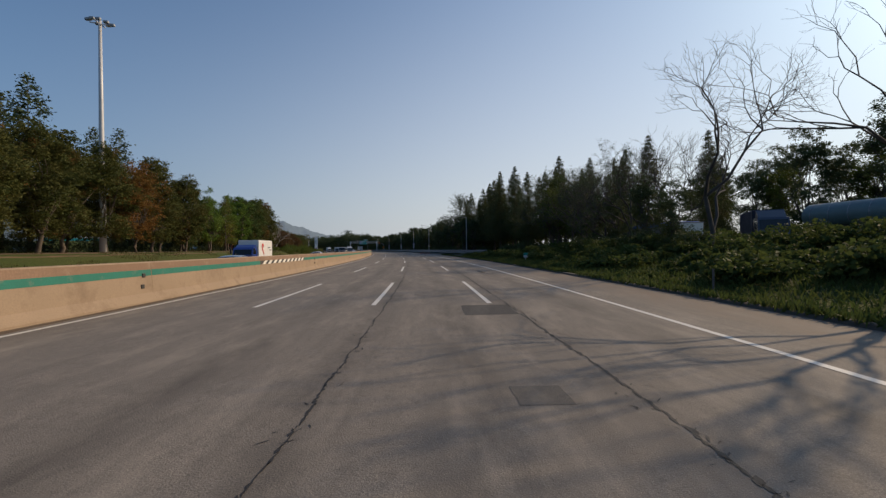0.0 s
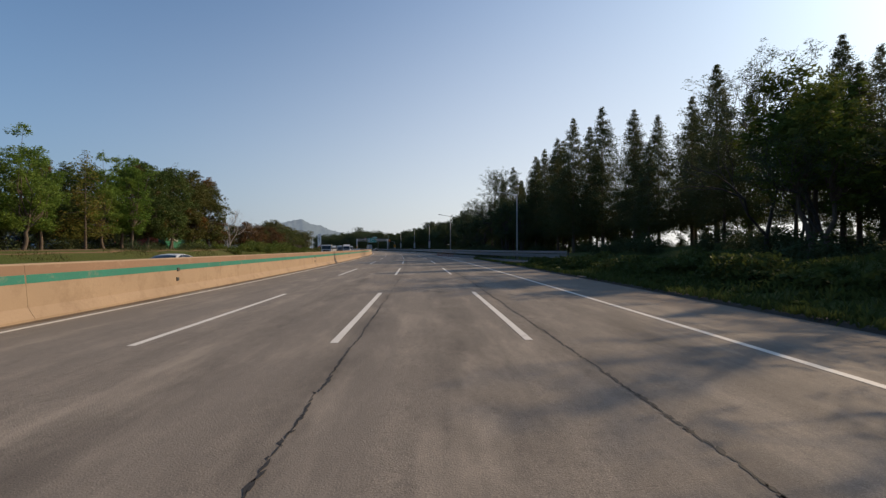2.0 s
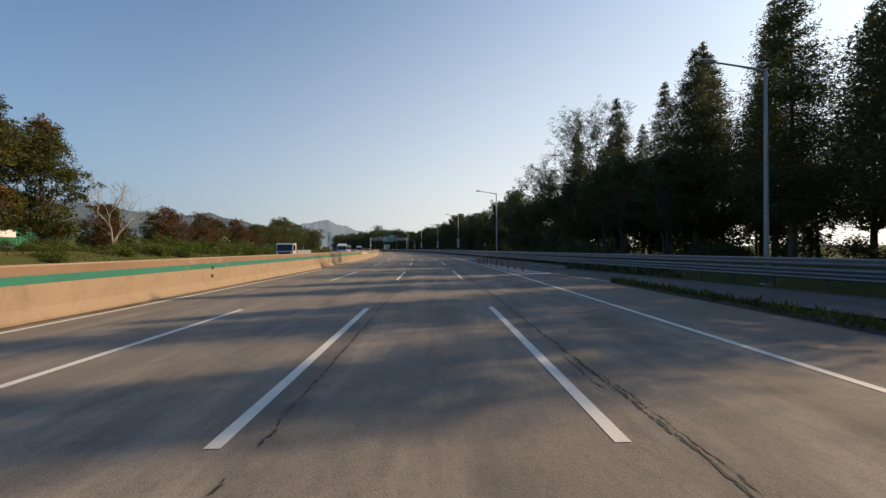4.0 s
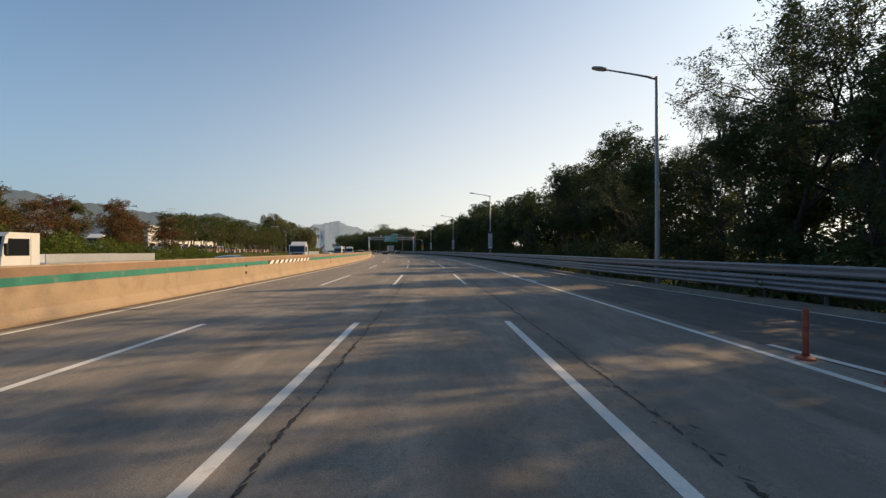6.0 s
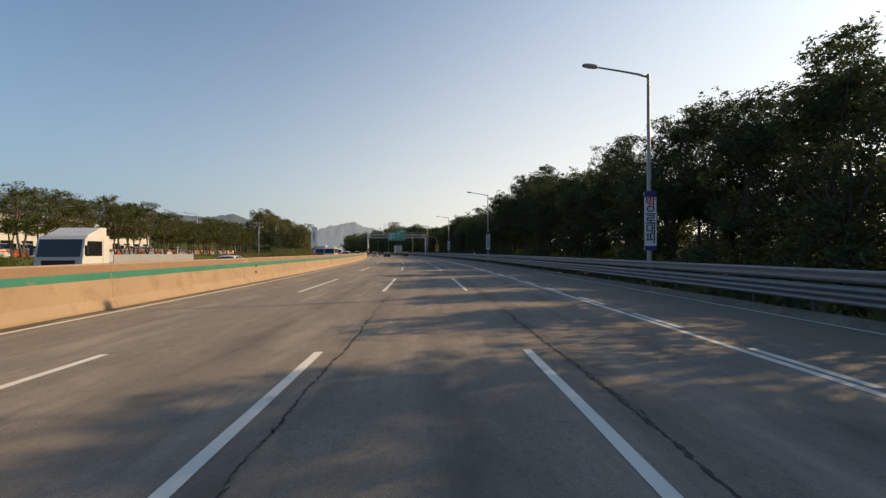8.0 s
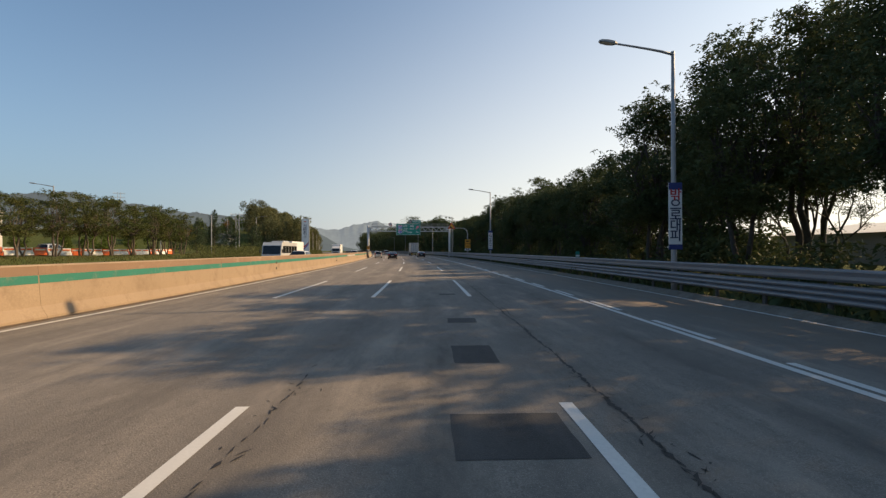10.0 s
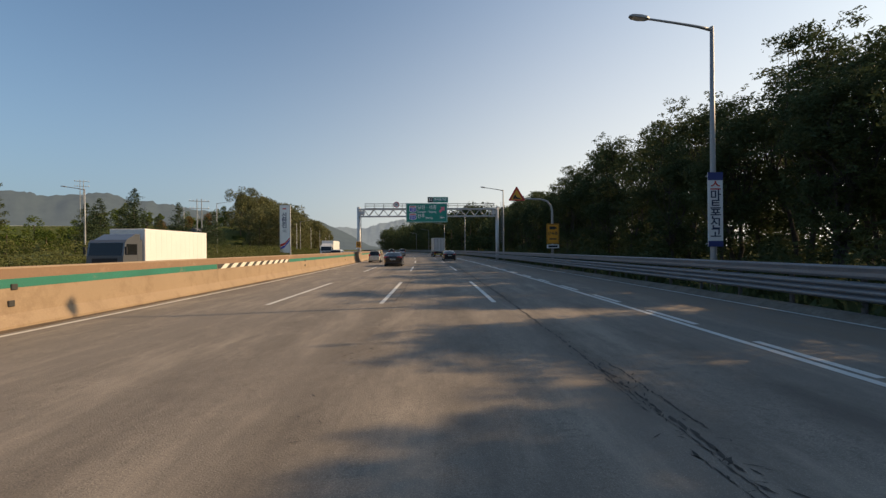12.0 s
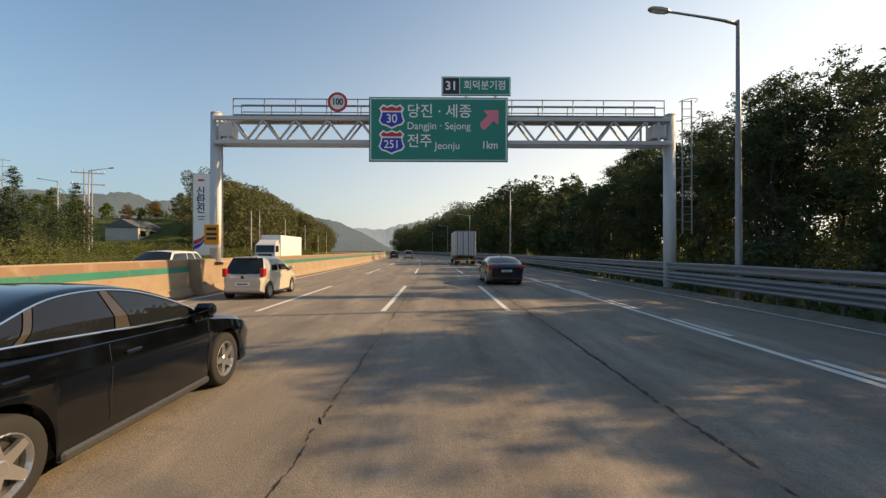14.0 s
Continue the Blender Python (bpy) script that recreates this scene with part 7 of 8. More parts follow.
heart = [(0.0, -0.55), (0.5, 0.0), (0.62, 0.3), (0.5, 0.55), (0.28, 0.6), (0.06, 0.42), (0.06, 0.2), (0.26, 0.36), (0.4, 0.3), (0.36, 0.05), (0.0, -0.32)]
part("red_mark", Shape().prism([(y - 0.2, z + 1.85) for y, z in heart], -0.985, -0.965), RED, blue, "red curved mark on the box side")
for y in (-1.9, -1.55):
    part("grey_bar", Shape().box(-0.985, -0.965, y - 0.5, y + 0.1, 2.0 - 0.25 * (y < -1.7), 2.08 - 0.25 * (y < -1.7)), NAVY, blue)
box_truck(spot_pose(143.0, -19.6, 0, BACK), "white flatbed lorry with a low empty bed", PAINT_WHITE, BOX_SILVER, 10.5, 2.4, 3.0, doors=False, body=False, fairing=0.0)
box_truck(spot_pose(189.0, -18.2, 0, BACK), "white flatbed lorry with a dark windscreen", PAINT_WHITE, BOX_SILVER, 10.5, 2.4, 3.0, doors=False, body=False, fairing=0.45)
sedan(spot_pose(199.0, -16.4, 0, BACK), "white saloon car behind the flatbed lorry", PAINT_WHITE, detail=False)
sedan(spot_pose(147.0, -13.0, 0, BACK), "dark blue saloon car seen over the barrier", PAINT_GREY, detail=False)


# ---- hills far off ----
def ridge(name, label, middle, radius, profile, material, rough_scale, depth):
    """A range of hills on an arc; profile: (bearing to the left of y, height)."""
    b = [p[0] for p in profile]
    h = [p[1] for p in profile]
    rows = []
    for f in np.linspace(0, 1, 9):
        row = []
        for a in np.linspace(b[0], b[-1], 300):
            top = float(np.interp(a, b, h))
            k = math.sin(f * math.pi * 0.5)
            r = radius + depth * f
            wob = 1 + 0.16 * noise.noise((a * rough_scale, f * 2.0, radius * 0.01)) + 0.07 * noise.noise((a * rough_scale * 4, f * 5.0, 2.0)) + 0.035 * noise.noise((a * rough_scale * 13, f * 9.0, 4.0))
            row.append((middle.x - math.sin(a) * r, middle.y + math.cos(a) * r, top * k * wob - 2))
        rows.append(row)
    ob = new(name, Shape().grid(rows).mesh(name, material, True))
    tagged(ob, label, "hill", kind="structure")


_c = spot(150, 0)
ridge("backdrop_mountain", "blue hazy mountains on the horizon, haze painted in as glow", _c, 3000, [(0.0, 20), (0.16, 45), (0.24, 120), (0.30, 190), (0.335, 232), (0.37, 215), (0.42, 165), (0.5, 170), (0.6, 150), (0.8, 120)], HILL_FAR, 24, 500)
ridge("backdrop_hill", "wooded green-grey hills beyond the valley, haze painted in as glow", _c, 1500, [(0.36, 0), (0.41, 20), (0.46, 70), (0.52, 125), (0.58, 140), (0.66, 140), (0.8, 165), (0.88, 200), (0.96, 178), (1.1, 190), (1.25, 225), (1.5, 205), (1.9, 160)], HILL_MID, 16, 400)


# ---- across the motorway ----
PAVING = asphalt("car_park", (0.17, 0.16, 0.15), (0.21, 0.2, 0.18))
ORANGE = surface("orange_plastic", (0.75, 0.14, 0.03), rough=0.5, wear=0.12, dirt=(0.4, 0.15, 0.08), dirt_amount=0.2)
PLASTIC_WHITE = surface("white_plastic", (0.72, 0.72, 0.7), rough=0.5, wear=0.08, dirt=(0.5, 0.48, 0.42))
WALL_WHITE = surface("white_wall", (0.68, 0.67, 0.63), rough=0.8, wear=0.08, grain=6, blotch=0.3, dirt=(0.5, 0.47, 0.42))
WALL_PALE = surface("pale_wall", (0.48, 0.47, 0.44), rough=0.8, wear=0.1, grain=6, blotch=0.3, dirt=(0.3, 0.28, 0.25))
WALL_GREY = surface("grey_wall", (0.38, 0.37, 0.35), rough=0.85, wear=0.12, grain=6, blotch=0.3)
TEAL = surface("teal_sheet", (0.02, 0.32, 0.34), rough=0.5, wear=0.1, grain=5, blotch=0.3)
ROOF_DARK = surface("dark_roof", (0.09, 0.095, 0.11), rough=0.7, wear=0.15)
ROOF_RED = surface("red_roof", (0.42, 0.13, 0.08), rough=0.7, wear=0.15)
SKY_BLUE = surface("blue_sheet", (0.03, 0.13, 0.45), rough=0.5, wear=0.1)


def slab(name, s0, s1, d0, d1, label):
    rows = [[spot(s, d, ground_z(s, d) + 0.14) for d in np.linspace(d0, d1, 7)] for s in np.arange(s0, s1 + 1, 6.0)]
    sh = Shape().grid(rows)
    sh.uv = [(p[0], p[1]) for p in sh.v]
    tagged(new(name, sh.mesh(name, PAVING)), label, "car park", kind="structure")


slab("pavement_car_park", 190, 300, -90, -48.5, "pale asphalt car park of the service area")
slab("pavement_lorry_park", -10, 150, -95, -50, "asphalt lorry park behind the trees")


LITTER = surface("leaf_litter", (0.16, 0.09, 0.042), rough=0.95, wear=0.35, grain=9, blotch=0.8, bump=0.6, dirt=(0.075, 0.09, 0.03), dirt_amount=0.55)
solid("ground_litter", Shape().grid([[spot(s, d, ground_z(s, d) + 0.05 * math.sin((d + 50) / 15 * math.pi)) for d in np.linspace(-50, float(np.interp(s, [62, 120], [-30.2, -31.4])) - 1.4 * noise.noise((s * 0.13, 0, 1)), 9)] for s in np.arange(-20, 140, 2.0)]), LITTER, "brown leaf litter on the bank below the trees", "ground", kind="structure", fix=False)


def high_mast():
    t = root("floodlight_mast", spot_pose(46.5, -40.8, ground_z(46.5, -40.8) - 0.5), "very tall white floodlight mast with lamps at the top", "mast")
    part("pole", Shape().tube([(0, 0, -0.3), (0, 0, 10), (0, 0, 20), (0, 0, 30.6)], [0.42, 0.34, 0.26, 0.18], 14), STEEL_PALE, t, smooth=True)
    part("head_frame", Shape().tube([(-1.3, 0, 30.4), (1.3, 0, 30.0)], 0.06, 6).tube([(0, -1.0, 30.2), (0, 1.0, 30.2)], 0.06, 6), STEEL_PALE, t)
    for x, y, z in ((-1.5, 0, 30.6), (-1.1, -0.3, 30.5), (-0.5, -0.7, 30.4), (0.3, -0.8, 30.3), (1.0, -0.4, 30.1), (1.5, 0, 29.9), (0.6, 0.7, 30.2), (-0.7, 0.7, 30.4)):
        part("floodlight", Shape().box(x - 0.3, x + 0.3, y - 0.2, y + 0.2, z, z + 0.32, cut=0.06), LAMP_GREY, t)


high_mast()


def hedge(s0, s1, d, tall, wide, label, seed):
    rng = np.random.default_rng(seed)
    pts = []
    for s in np.arange(s0, s1, 0.7):
        n = 230
        k = 1 + 0.14 * noise.noise((s * 0.3, 0, seed))
        q = rng.uniform(-1, 1, (n, 2))
        base = ground_z(s, d)
        for a, b in q:
            edge = (1 - abs(a) ** 4) * k
            p = spot(s + rng.uniform(-0.4, 0.4), d + a * wide / 2, base + 0.05 + (0.5 + 0.5 * b) * tall * edge + rng.normal() * 0.06)
            pts.append(tuple(p))
    ob = new("hedge", leaves_mesh("hedge", np.array(pts), 0.15, LEAF_BUSH, rng, 0.3, 1.6, 3))
    tagged(ob, label, "hedge", kind="stuff")


hedge(268, 345, -31.2, 2.45, 2.6, "long trimmed green hedge along the far shoulder", 7)
hedge(345, 420, -31.8, 1.75, 2.0, "low green hedge in front of the wooded hill", 8)


def water_barriers():
    for i in range(43):
        s = 205 + i * 2.15
        col = ORANGE if i % 3 == 0 else PLASTIC_WHITE
        b = root("traffic_barrier", spot_pose(s, -48.0, ground_z(s, -48.0) + 0.12), ("orange" if i % 3 == 0 else "white") + " plastic traffic barrier in a row", "traffic barrier", "plastic barriers along the car park")
        part("body", Shape().prism([(-0.3, 0), (0.3, 0), (0.28, 0.25), (0.12, 0.5), (0.1, 0.95), (-0.1, 0.95), (-0.12, 0.5), (-0.28, 0.25)], -0.98, 0.98, Matrix.Rotation(math.pi / 2, 4, "Z")), col, b)
        part("band", Shape().box(0.115, 0.13, -0.8, 0.8, 0.62, 0.8), PLASTIC_WHITE if col is ORANGE else ORANGE, b)


water_barriers()


def marker_post(s, d, tall=0.75):
    t = root("delineator_post", spot_pose(s, d), "orange-brown flexible marker post on the painted nose", "marker post", "marker posts on the nose")
    part("foot", Shape().tube([(0, 0, 0), (0, 0, 0.03), (0, 0, 0.06)], [0.14, 0.13, 0.06], 14), POST_RED, t)
    p = part("tube", Shape().tube([(0, 0, 0.05), (0, 0, 0.12), (0, 0, tall - 0.03), (0, 0, tall)], [0.055, 0.045, 0.042, 0.03], 12), POST_RED, t, smooth=True)
    for z in (0.34, 0.52):
        part("reflective_band", Shape().tube([(0, 0, z), (0, 0, z + 0.09)], 0.047, 12), POST_BAND, p)


POST_RED = surface("marker_post_red", (0.32, 0.06, 0.03), rough=0.6, wear=0.25, dirt=(0.12, 0.06, 0.045), dirt_amount=0.4)
POST_BAND = surface("marker_post_band", (0.38, 0.10, 0.06), rough=0.5, wear=0.2)
for s, d in ((107.6, 6.85), (109.6, 6.7), (111.6, 6.55), (113.65, 6.4), (115.6, 6.25), (117.5, 6.08), (119.7, 6.02), (121.7, 5.92), (123.7, 5.84), (125.0, 5.8)):
    marker_post(s, d, 0.8 if s != 119.7 else 0.55)


def stake(s, d, board):
    t = root("marker_stake", spot_pose(s, d, ground_z(s, d)), "small grey kilometre marker on a stake in the undergrowth", "marker post")
    part("stake", Shape().tube([(0, 0, -0.2), (0, 0, 0.88 if board else 0.95)], 0.035, 6), POST_STEEL if not board else STEEL_PALE, t)
    if board:
        b = part("board", Shape().box(-0.23, 0.23, -0.05, -0.035, 0.38, 0.9, cut=0.008), WHITE, t)
        part("board_top", Shape().box(-0.23, 0.23, -0.056, -0.05, 0.62, 0.9), SIGN_GREEN, b)
        lettering("3", 0.2, BLACK, Matrix.Translation((0, -0.058, 0.5)) @ FACE, b)


stake(0.9, 9.6, False)
stake(32.6, 11.3, True)


def pylon_sign():
    m = spot_pose(345.8, -30.3, ground_z(345.6, -31))
    t = root("service_area_sign", m, "tall white service area pylon sign with dark lettering", "sign")
    w, h = 2.05, 11.6
    part("panel", Shape().box(-w / 2, w / 2, -0.12, 0.12, 1.0, h, cut=0.02), WHITE, t)
    part("frame_post", Shape().box(w / 2, w / 2 + 0.22, -0.14, 0.14, -0.3, h + 0.05, cut=0.02), STEEL_PALE, t)
    part("frame_post", Shape().box(-w / 2 - 0.1, -w / 2, -0.14, 0.14, -0.3, h + 0.05, cut=0.02), STEEL_PALE, t)
    part("cross_bar", Shape().box(-w / 2, w / 2, -0.14, 0.14, h, h + 0.08), STEEL_PALE, t)
    for i, ch in enumerate("신탄진"):
        lettering(ch, 1.25, NAVY, Matrix.Translation((-0.1, -0.13, 9.3 - i * 1.15)) @ FACE, t, thick=0.03, width=1.0)
    turn = Matrix.Rotation(math.pi / 2, 4, "Z")
    part("blue_wave", Shape().prism([(1.02, 2.2), (1.02, 1.7), (0.2, 2.1), (-1.02, 3.6), (-1.02, 4.0), (0.0, 2.7)], -0.135, -0.12, turn), BLUE, t, "blue wave at the foot")
    part("red_wave", Shape().prism([(1.02, 2.9), (1.02, 2.3), (0.0, 2.8), (-1.02, 4.1), (-1.02, 4.4), (0.0, 3.3)], -0.135, -0.12, turn), RED, t, "red wave at the foot")
    part("red_mark", Shape().box(-0.45, 0.35, -0.135, -0.12, 10.7, 10.95), RED, t)
    part("grey_bar", Shape().box(-0.5, 0.4, -0.135, -0.12, 6.0, 6.12), NAVY, t)
    part("grey_bar", Shape().box(-0.4, 0.3, -0.135, -0.12, 5.65, 5.75), NAVY, t)


pylon_sign()


def far_lamp(s, d, tall, arm, label="slim grey street lamp beyond the far shoulder"):
    street_lamp(s, d, tall, None, abs(arm), 1 if arm > 0 else -1, "street lamps across the motorway")


for s, d, tall, arm in ((356.5, -56.5, 12.3, -2.6), (346.7, -45.2, 12.3, 2.8), (376.0, -33.2, 10.0, 2.4), (285, -44.5, 9.5, -2.4), (262, -45.5, 10.0, -2.4), (302, -42.5, 9.5, -2.4)):
    far_lamp(s, d, tall, arm)
for s in (372, 396, 420, 446, 474):
    p = root("lamp_post", spot_pose(s, -33.4, ground_z(s, -33.4)), "plain pale post in front of the wooded hill", "post", "posts in front of the hill")
    part("pole", Shape().tube([(0, 0, -0.2), (0, 0, 8.6)], [0.1, 0.06], 8), STEEL_PALE, p)
    part("cap", Shape().tube([(0, 0, 8.6), (0, 0, 8.66)], [0.07, 0.03], 8), STEEL_PALE, p)


def power_pole(s, d, tall):
    t = root("power_pole", spot_pose(s, d, ground_z(s, d), 20), "concrete power pole with cross arms and insulators", "power pole")
    for x in (-0.5, 0.5):
        part("pole", Shape().tube([(x, 0, -0.3), (x, 0, tall)], [0.14, 0.09], 8), LAMP_GREY, t)
    for z in (tall - 0.6, tall - 2.4):
        a = part("cross_arm", Shape().box(-2.2, 2.2, -0.07, 0.07, z - 0.07, z + 0.07), LAMP_GREY, t)
        for x in (-2.0, -1.2, 1.2, 2.0):
            part("insulator", Shape().tube([(x, 0, z + 0.07), (x, 0, z + 0.2), (x, 0, z + 0.36)], [0.06, 0.1, 0.05], 8), STEEL_PALE, a)
    part("brace", Shape().tube([(-0.5, 0, tall * 0.55), (0.5, 0, tall * 0.75)], 0.05, 5).tube([(0.5, 0, tall * 0.55), (-0.5, 0, tall * 0.75)], 0.05, 5), LAMP_GREY, t)


power_pole(359.5, -54.2, 13.5)
power_pole(425, -118.0, 17)


def building(name, s, d, z0, long, deep, tall, wall, roof, label, band=None, ridge_h=0.0, rows=2, cols=6, turn=0.0):
    """y is the front towards the road's right; long runs along the road."""
    m = spot_pose(s, d, z0, turn)
    t = root(name, m, label, "building")
    part("wall", Shape().box(-deep / 2, deep / 2, -long / 2, long / 2, -1.0, tall), wall, t)
    if ridge_h:
        rf = part("roof", Shape().prism([(-deep / 2 - 0.3, tall), (deep / 2 + 0.3, tall), (0, tall + ridge_h)], -long / 2 - 0.3, long / 2 + 0.3, Matrix.Rotation(math.pi / 2, 4, "Z")), roof, t)
    else:
        part("roof", Shape().box(-deep / 2 - 0.2, deep / 2 + 0.2, -long / 2 - 0.2, long / 2 + 0.2, tall, tall + 0.4), roof, t)
    if band:
        part("cladding", Shape().box(deep / 2, deep / 2 + 0.08, -long / 2, long / 2, tall * 0.45, tall * 0.85), band, t, "teal cladding band")
        part("cladding", Shape().box(-deep / 2, deep / 2, -long / 2 - 0.08, -long / 2, tall * 0.45, tall * 0.85), band, t, "teal cladding band")
    for r in range(rows):
        for c in range(cols):
            y = -long / 2 + (c + 0.5) * long / cols
            z = 0.9 + r * tall / max(1, rows) * 0.92
            w = part("window", Shape().box(deep / 2 + 0.0, deep / 2 + 0.1, y - long / cols * 0.28, y + long / cols * 0.28, z, z + min(1.4, tall / rows * 0.45)), GLASS, t)
    return t


building("factory", 664, -232, 5, 40, 46, 15, WALL_WHITE, WALL_WHITE, "white factory hall with a teal clad wall", TEAL, 0, 3, 8)
building("house", 399, -69, ground_z(399, -69) - 1.6, 11, 7, 2.9, WALL_GREY, ROOF_DARK, "low grey house with a dark roof", None, 2.0, 1, 3)
building("house", 415, -88, 1.2, 9, 8, 4.4, WALL_WHITE, ROOF_RED, "small white house with a red roof", None, 1.8, 1, 3)
building("service_building", 249, -67, 1.3, 44, 14, 6.0, WALL_PALE, WALL_GREY, "long white service area building", None, 0.0, 1, 12)

building("shed", 226, 36, 0.65, 24, 15, 2.1, WALL_PALE, WALL_WHITE, "long low white shed behind the wood", None, 1.0, 1, 5)


def parked():
    base = []
    base.append(suv(Matrix.Identity(4), "dark car parked in the service area", PAINT_GREY, detail=False, group="parked cars"))
    base.append(sedan(Matrix.Identity(4), "silver car parked in the service area", PAINT_SILVER, detail=False, group="parked cars"))
    base.append(suv(Matrix.Identity(4), "white van parked in the service area", PAINT_WHITE, detail=False, group="parked cars"))
    for i, (s, d, k, turn) in enumerate(((232, -52, 0, 0), (240, -52.5, 0, 0), (247.5, -52, 2, 0), (253, -52.5, 1, 0), (224, -52, 2, 0), (216, -53, 1, 0), (205, -56, 2, 90), (208.5, -56, 1, 90), (212, -56, 0, 90), (222, -58, 1, 90), (226, -58, 2, 90),
                                         (230, -58, 0, 90), (260, -56, 2, 90), (264, -56, 1, 90), (275, -55, 2, 0), (88, -52, 2, 80), (92, -52.5, 0, 80), (100, -53, 1, 80), (46, -54, 2, 80), (52, -54, 1, 80), (30, -54, 0, 80), (112, -54, 2, 80))):
        copy_thing(base[k], spot_pose(s, d, ground_z(s, d) + 0.145, turn + random.uniform(-3, 3)))
    gone(*base)


parked()

box_truck(spot_pose(196.0, -51.5, ground_z(196, -51.5) + 0.145, BACK + 6), "white lorry parked behind the autumn trees", PAINT_WHITE, BOX_SILVER, 9.5, 2.4, 3.6, fairing=0.5, doors=False)


def container(s, d, long, tall, material, label, bar=False):
    """A ribbed steel container standing on blocks, its long side to the road."""
    t = root("container", spot_pose(s, d, ground_z(s, d) + 0.14, 4), label, "container")
    w = 1.2
    part("body", Shape().box(-w, w, -long / 2, long / 2, 0.12, tall, cut=0.03), material, t)
    for i in range(int(long / 0.55)):
        y = -long / 2 + 0.35 + i * 0.55
        part("rib", Shape().box(w - 0.004, w + 0.035, y - 0.09, y + 0.09, 0.25, tall - 0.14, cut=0.012), material, t)
    for y in (-long / 2 + 0.3, long / 2 - 0.3):
        part("block", Shape().box(-w, w, y - 0.12, y + 0.12, -0.05, 0.125), CONCRETE_GREY, t)
    if bar:
        part("sign_bar", Shape().box(w + 0.036, w + 0.05, -long * 0.3, long * 0.12, tall * 0.55, tall * 0.85), PLASTIC_WHITE, t, "pale lettering bar")


GREEN_STEEL = surface("green_steel", (0.02, 0.16, 0.085), rough=0.6, wear=0.15, grain=8, dirt=(0.08, 0.09, 0.06), dirt_amount=0.25)
RED_STEEL = surface("red_orange_steel", (0.5, 0.07, 0.03), rough=0.55, wear=0.15, grain=8, dirt=(0.25, 0.07, 0.04), dirt_amount=0.25)
container(131.0, -51.5, 9.5, 3.0, GREEN_STEEL, "dark green steel container with a pale sign bar", True)
container(121.5, -51.0, 3.2, 2.9, RED_STEEL, "small orange-red steel container behind the trees")


# ---- lorries standing behind the trees on the near side ----
PAINT_NAVY = car_paint("navy_paint", (0.01, 0.017, 0.045), 0.1, 0.35)
TANK_GREY = surface("tank_grey", (0.14, 0.19, 0.19), rough=0.5, metal=0.1, wear=0.15, grain=8, blotch=0.5)


def tanker():
    z = ground_z(25, 38)
    t = root("tank_trailer", spot_pose(23.6, 41.0, z + 0.3, 6), "long grey-green tank trailer parked behind the trees", "trailer")
    body = Shape().lathe([(0.0, -5.6), (0.7, -5.55), (1.12, -5.3), (1.22, -5.0), (1.22, 5.0), (1.12, 5.3), (0.7, 5.55), (0.0, 5.6)], 20, Matrix.Translation((0, 0, 2.7)) @ Matrix.Rotation(math.pi / 2, 4, "Z"))
    shaped("tank", body, TANK_GREY, t)
    for y in np.linspace(-4.4, 4.4, 6):
        part("hoop", Shape().lathe([(1.23, y - 0.05), (1.25, y), (1.23, y + 0.05)], 20, Matrix.Translation((0, 0, 2.7)) @ Matrix.Rotation(math.pi / 2, 4, "Z")), GALVANISED, t, fix=False)
    part("frame", Shape().box(-0.6, 0.6, -5.4, 5.4, 0.9, 1.6), CHASSIS, t)
    truck_wheels(t, 1.0, (-4.4, -3.1, 3.6), 0.5)


tanker()
box_truck(spot_pose(26.0, 32.8, ground_z(26, 32.8), 150), "dark blue lorry parked behind the trees", PAINT_NAVY, surface("dark_blue_box", (0.014, 0.024, 0.055), rough=0.5), 8.6, 2.4, 3.4, doors=False)
sedan(spot_pose(31.0, 29.6, ground_z(31, 29.6), 60), "white car parked behind the trees", PAINT_WHITE, detail=False)

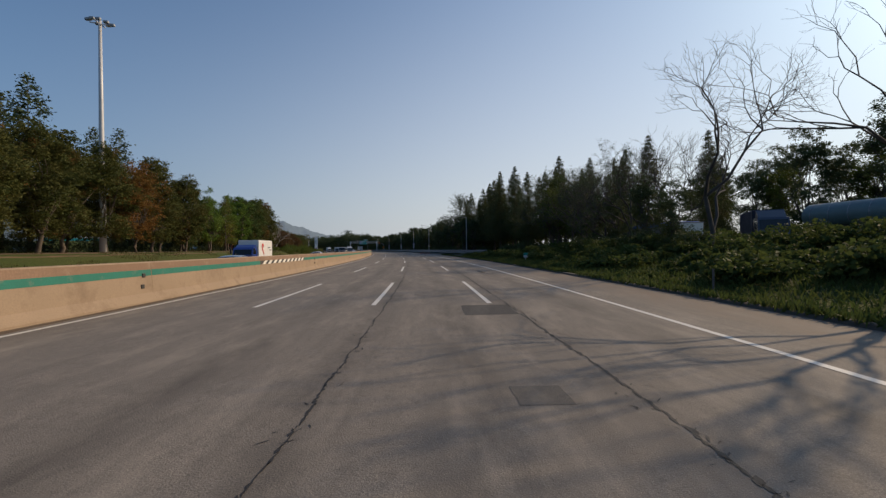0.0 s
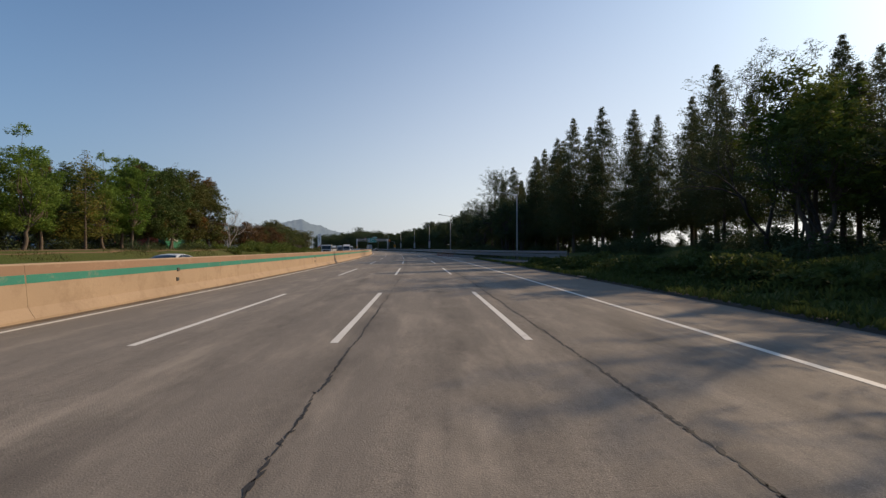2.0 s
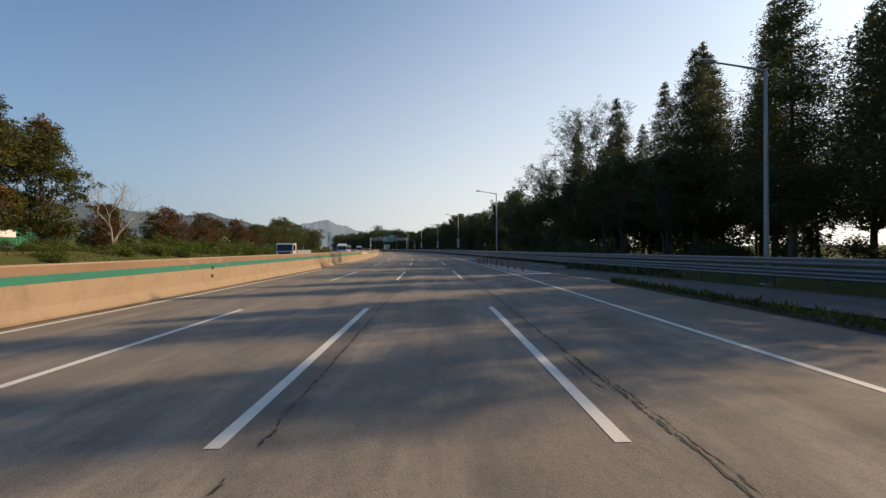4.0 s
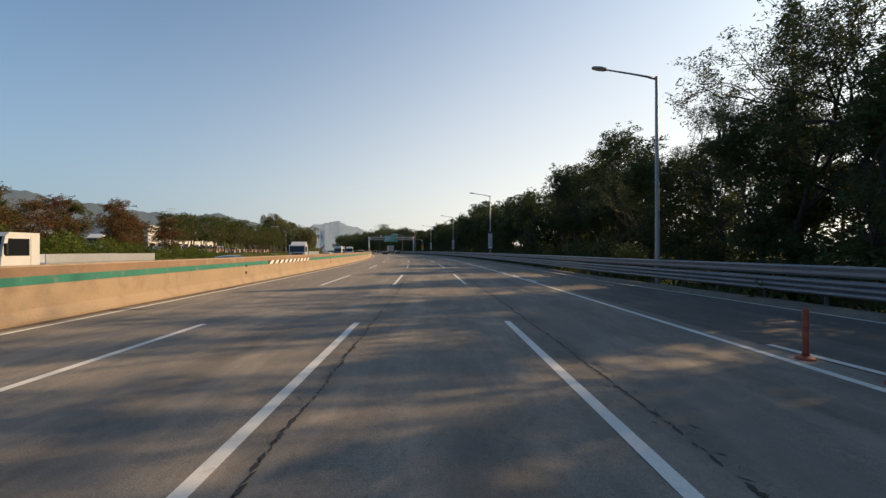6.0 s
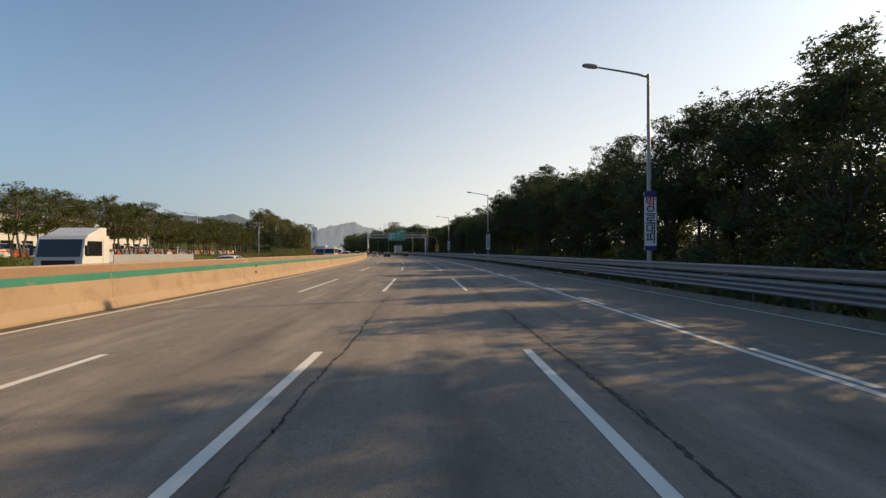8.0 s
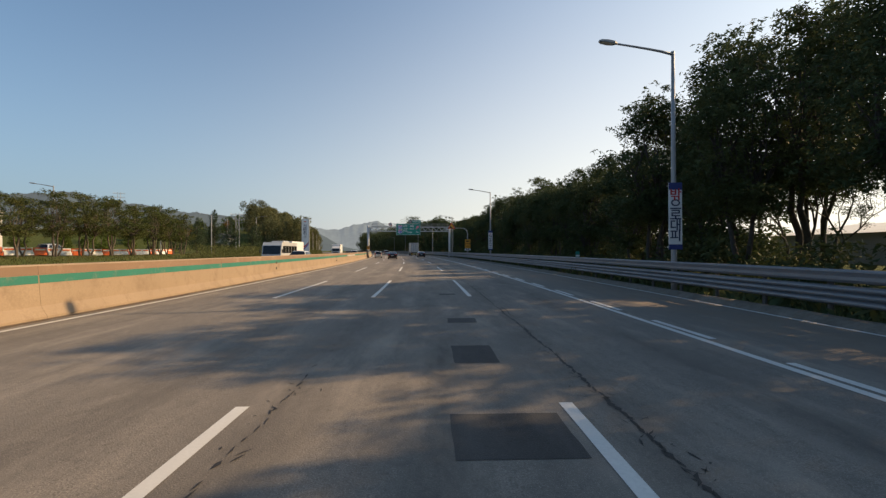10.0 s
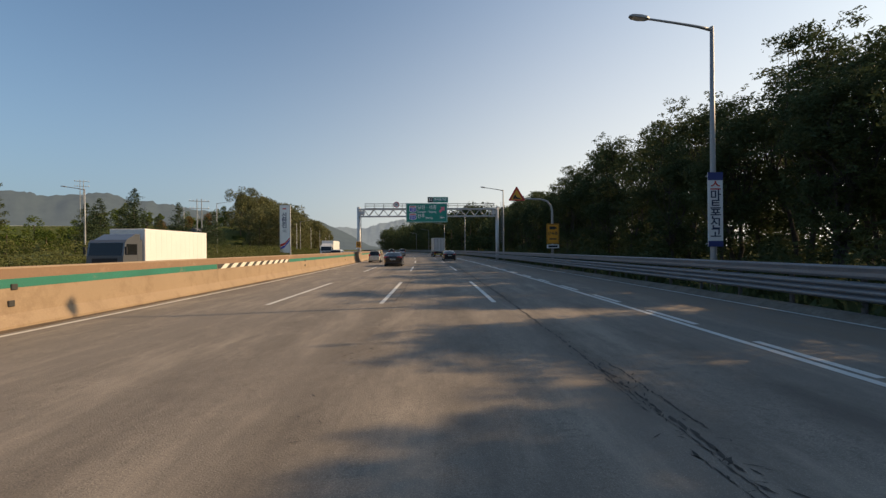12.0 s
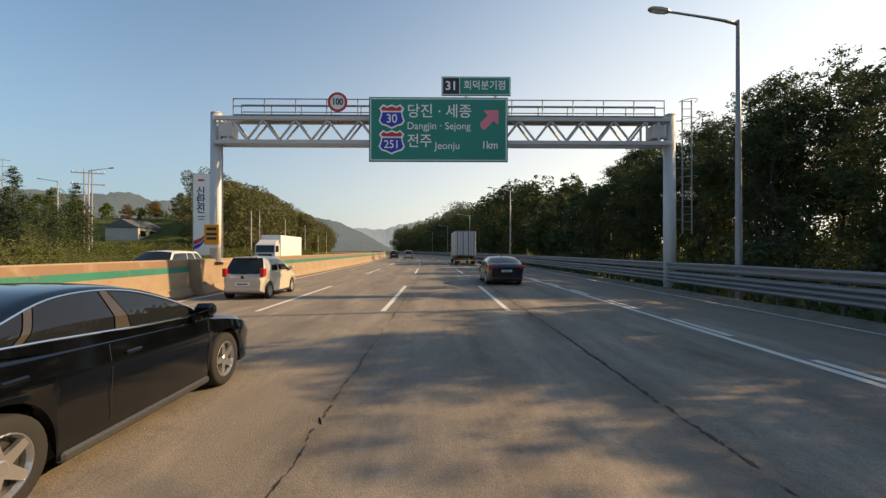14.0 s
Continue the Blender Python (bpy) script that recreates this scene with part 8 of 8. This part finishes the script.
TILT_BEIGE = surface("beige_side", (0.22, 0.205, 0.17), rough=0.7, wear=0.15, grain=6, blotch=0.6, dirt=(0.16, 0.14, 0.11), dirt_amount=0.35)
tilt = box_truck(spot_pose(27.9, 23.3, ground_z(27.9, 23.3), -2), "beige lorry with a blue tarpaulin top behind the trees", PAINT_NAVY, TILT_BEIGE, 11.0, 2.4, 3.0, fairing=0.0, low=1.0, cab_top=2.5)
part("tarpaulin", Shape().box(-1.23, 1.23, -4.9, 3.1, 2.72, 3.1, cut=0.05), SKY_BLUE, tilt, "blue tarpaulin over the top")
part("rear_panel", Shape().box(-1.05, 1.05, -5.62, -5.57, 1.3, 2.9), BOX_WHITE, tilt, "white rear panel")
for y in (-4.4, -3.2, -2.0, -0.8, 0.4, 1.6, 2.7):
    part("side_opening", Shape().prism([(y + 0.28 * math.cos(a), 2.1 + 0.13 * math.sin(a)) for a in np.linspace(0, 2 * math.pi, 13)[:-1]], -1.235, -1.2), TRIM_BLACK, tilt)
strip = root("rubber_strip", Matrix.Translation(spot(16.9, 3.95, 0.004)), "thin black rubber strip lying on the asphalt", "debris")
part("strip", Shape().tube([spot(s, d, 0.02) - spot(16.9, 3.95, 0) for s, d in ((17.3, 3.7), (17.12, 3.74), (16.92, 3.85), (16.78, 4.0), (16.72, 4.12), (16.66, 4.25))], [0.012, 0.022, 0.024, 0.022, 0.02, 0.01], 6), TYRE, strip)


def rail_marker():
    t = root("rail_marker", spot_pose(230.6, rail_d(230.6) + 0.05), "green and white marker plate on the guard rail", "marker post")
    part("post", Shape().tube([(0, 0.05, 0.0), (0, 0.05, 1.5)], 0.03, 6), POST_STEEL, t)
    b = part("plate", Shape().box(-0.12, 0.12, -0.02, 0.02, 1.22, 1.62, cut=0.008), SIGN_GREEN, t)
    part("white_band", Shape().box(-0.12, 0.12, -0.026, -0.02, 1.3, 1.4), WHITE, b)


rail_marker()
creeper = bush("bush", 1.0, 1.35, 900, LEAF_DARK, 401, "creeping plant climbing over the guard rail", leaf=0.1)
creeper.matrix_basis = spot_pose(230.9, rail_d(230.9) + 0.3, 0.0)
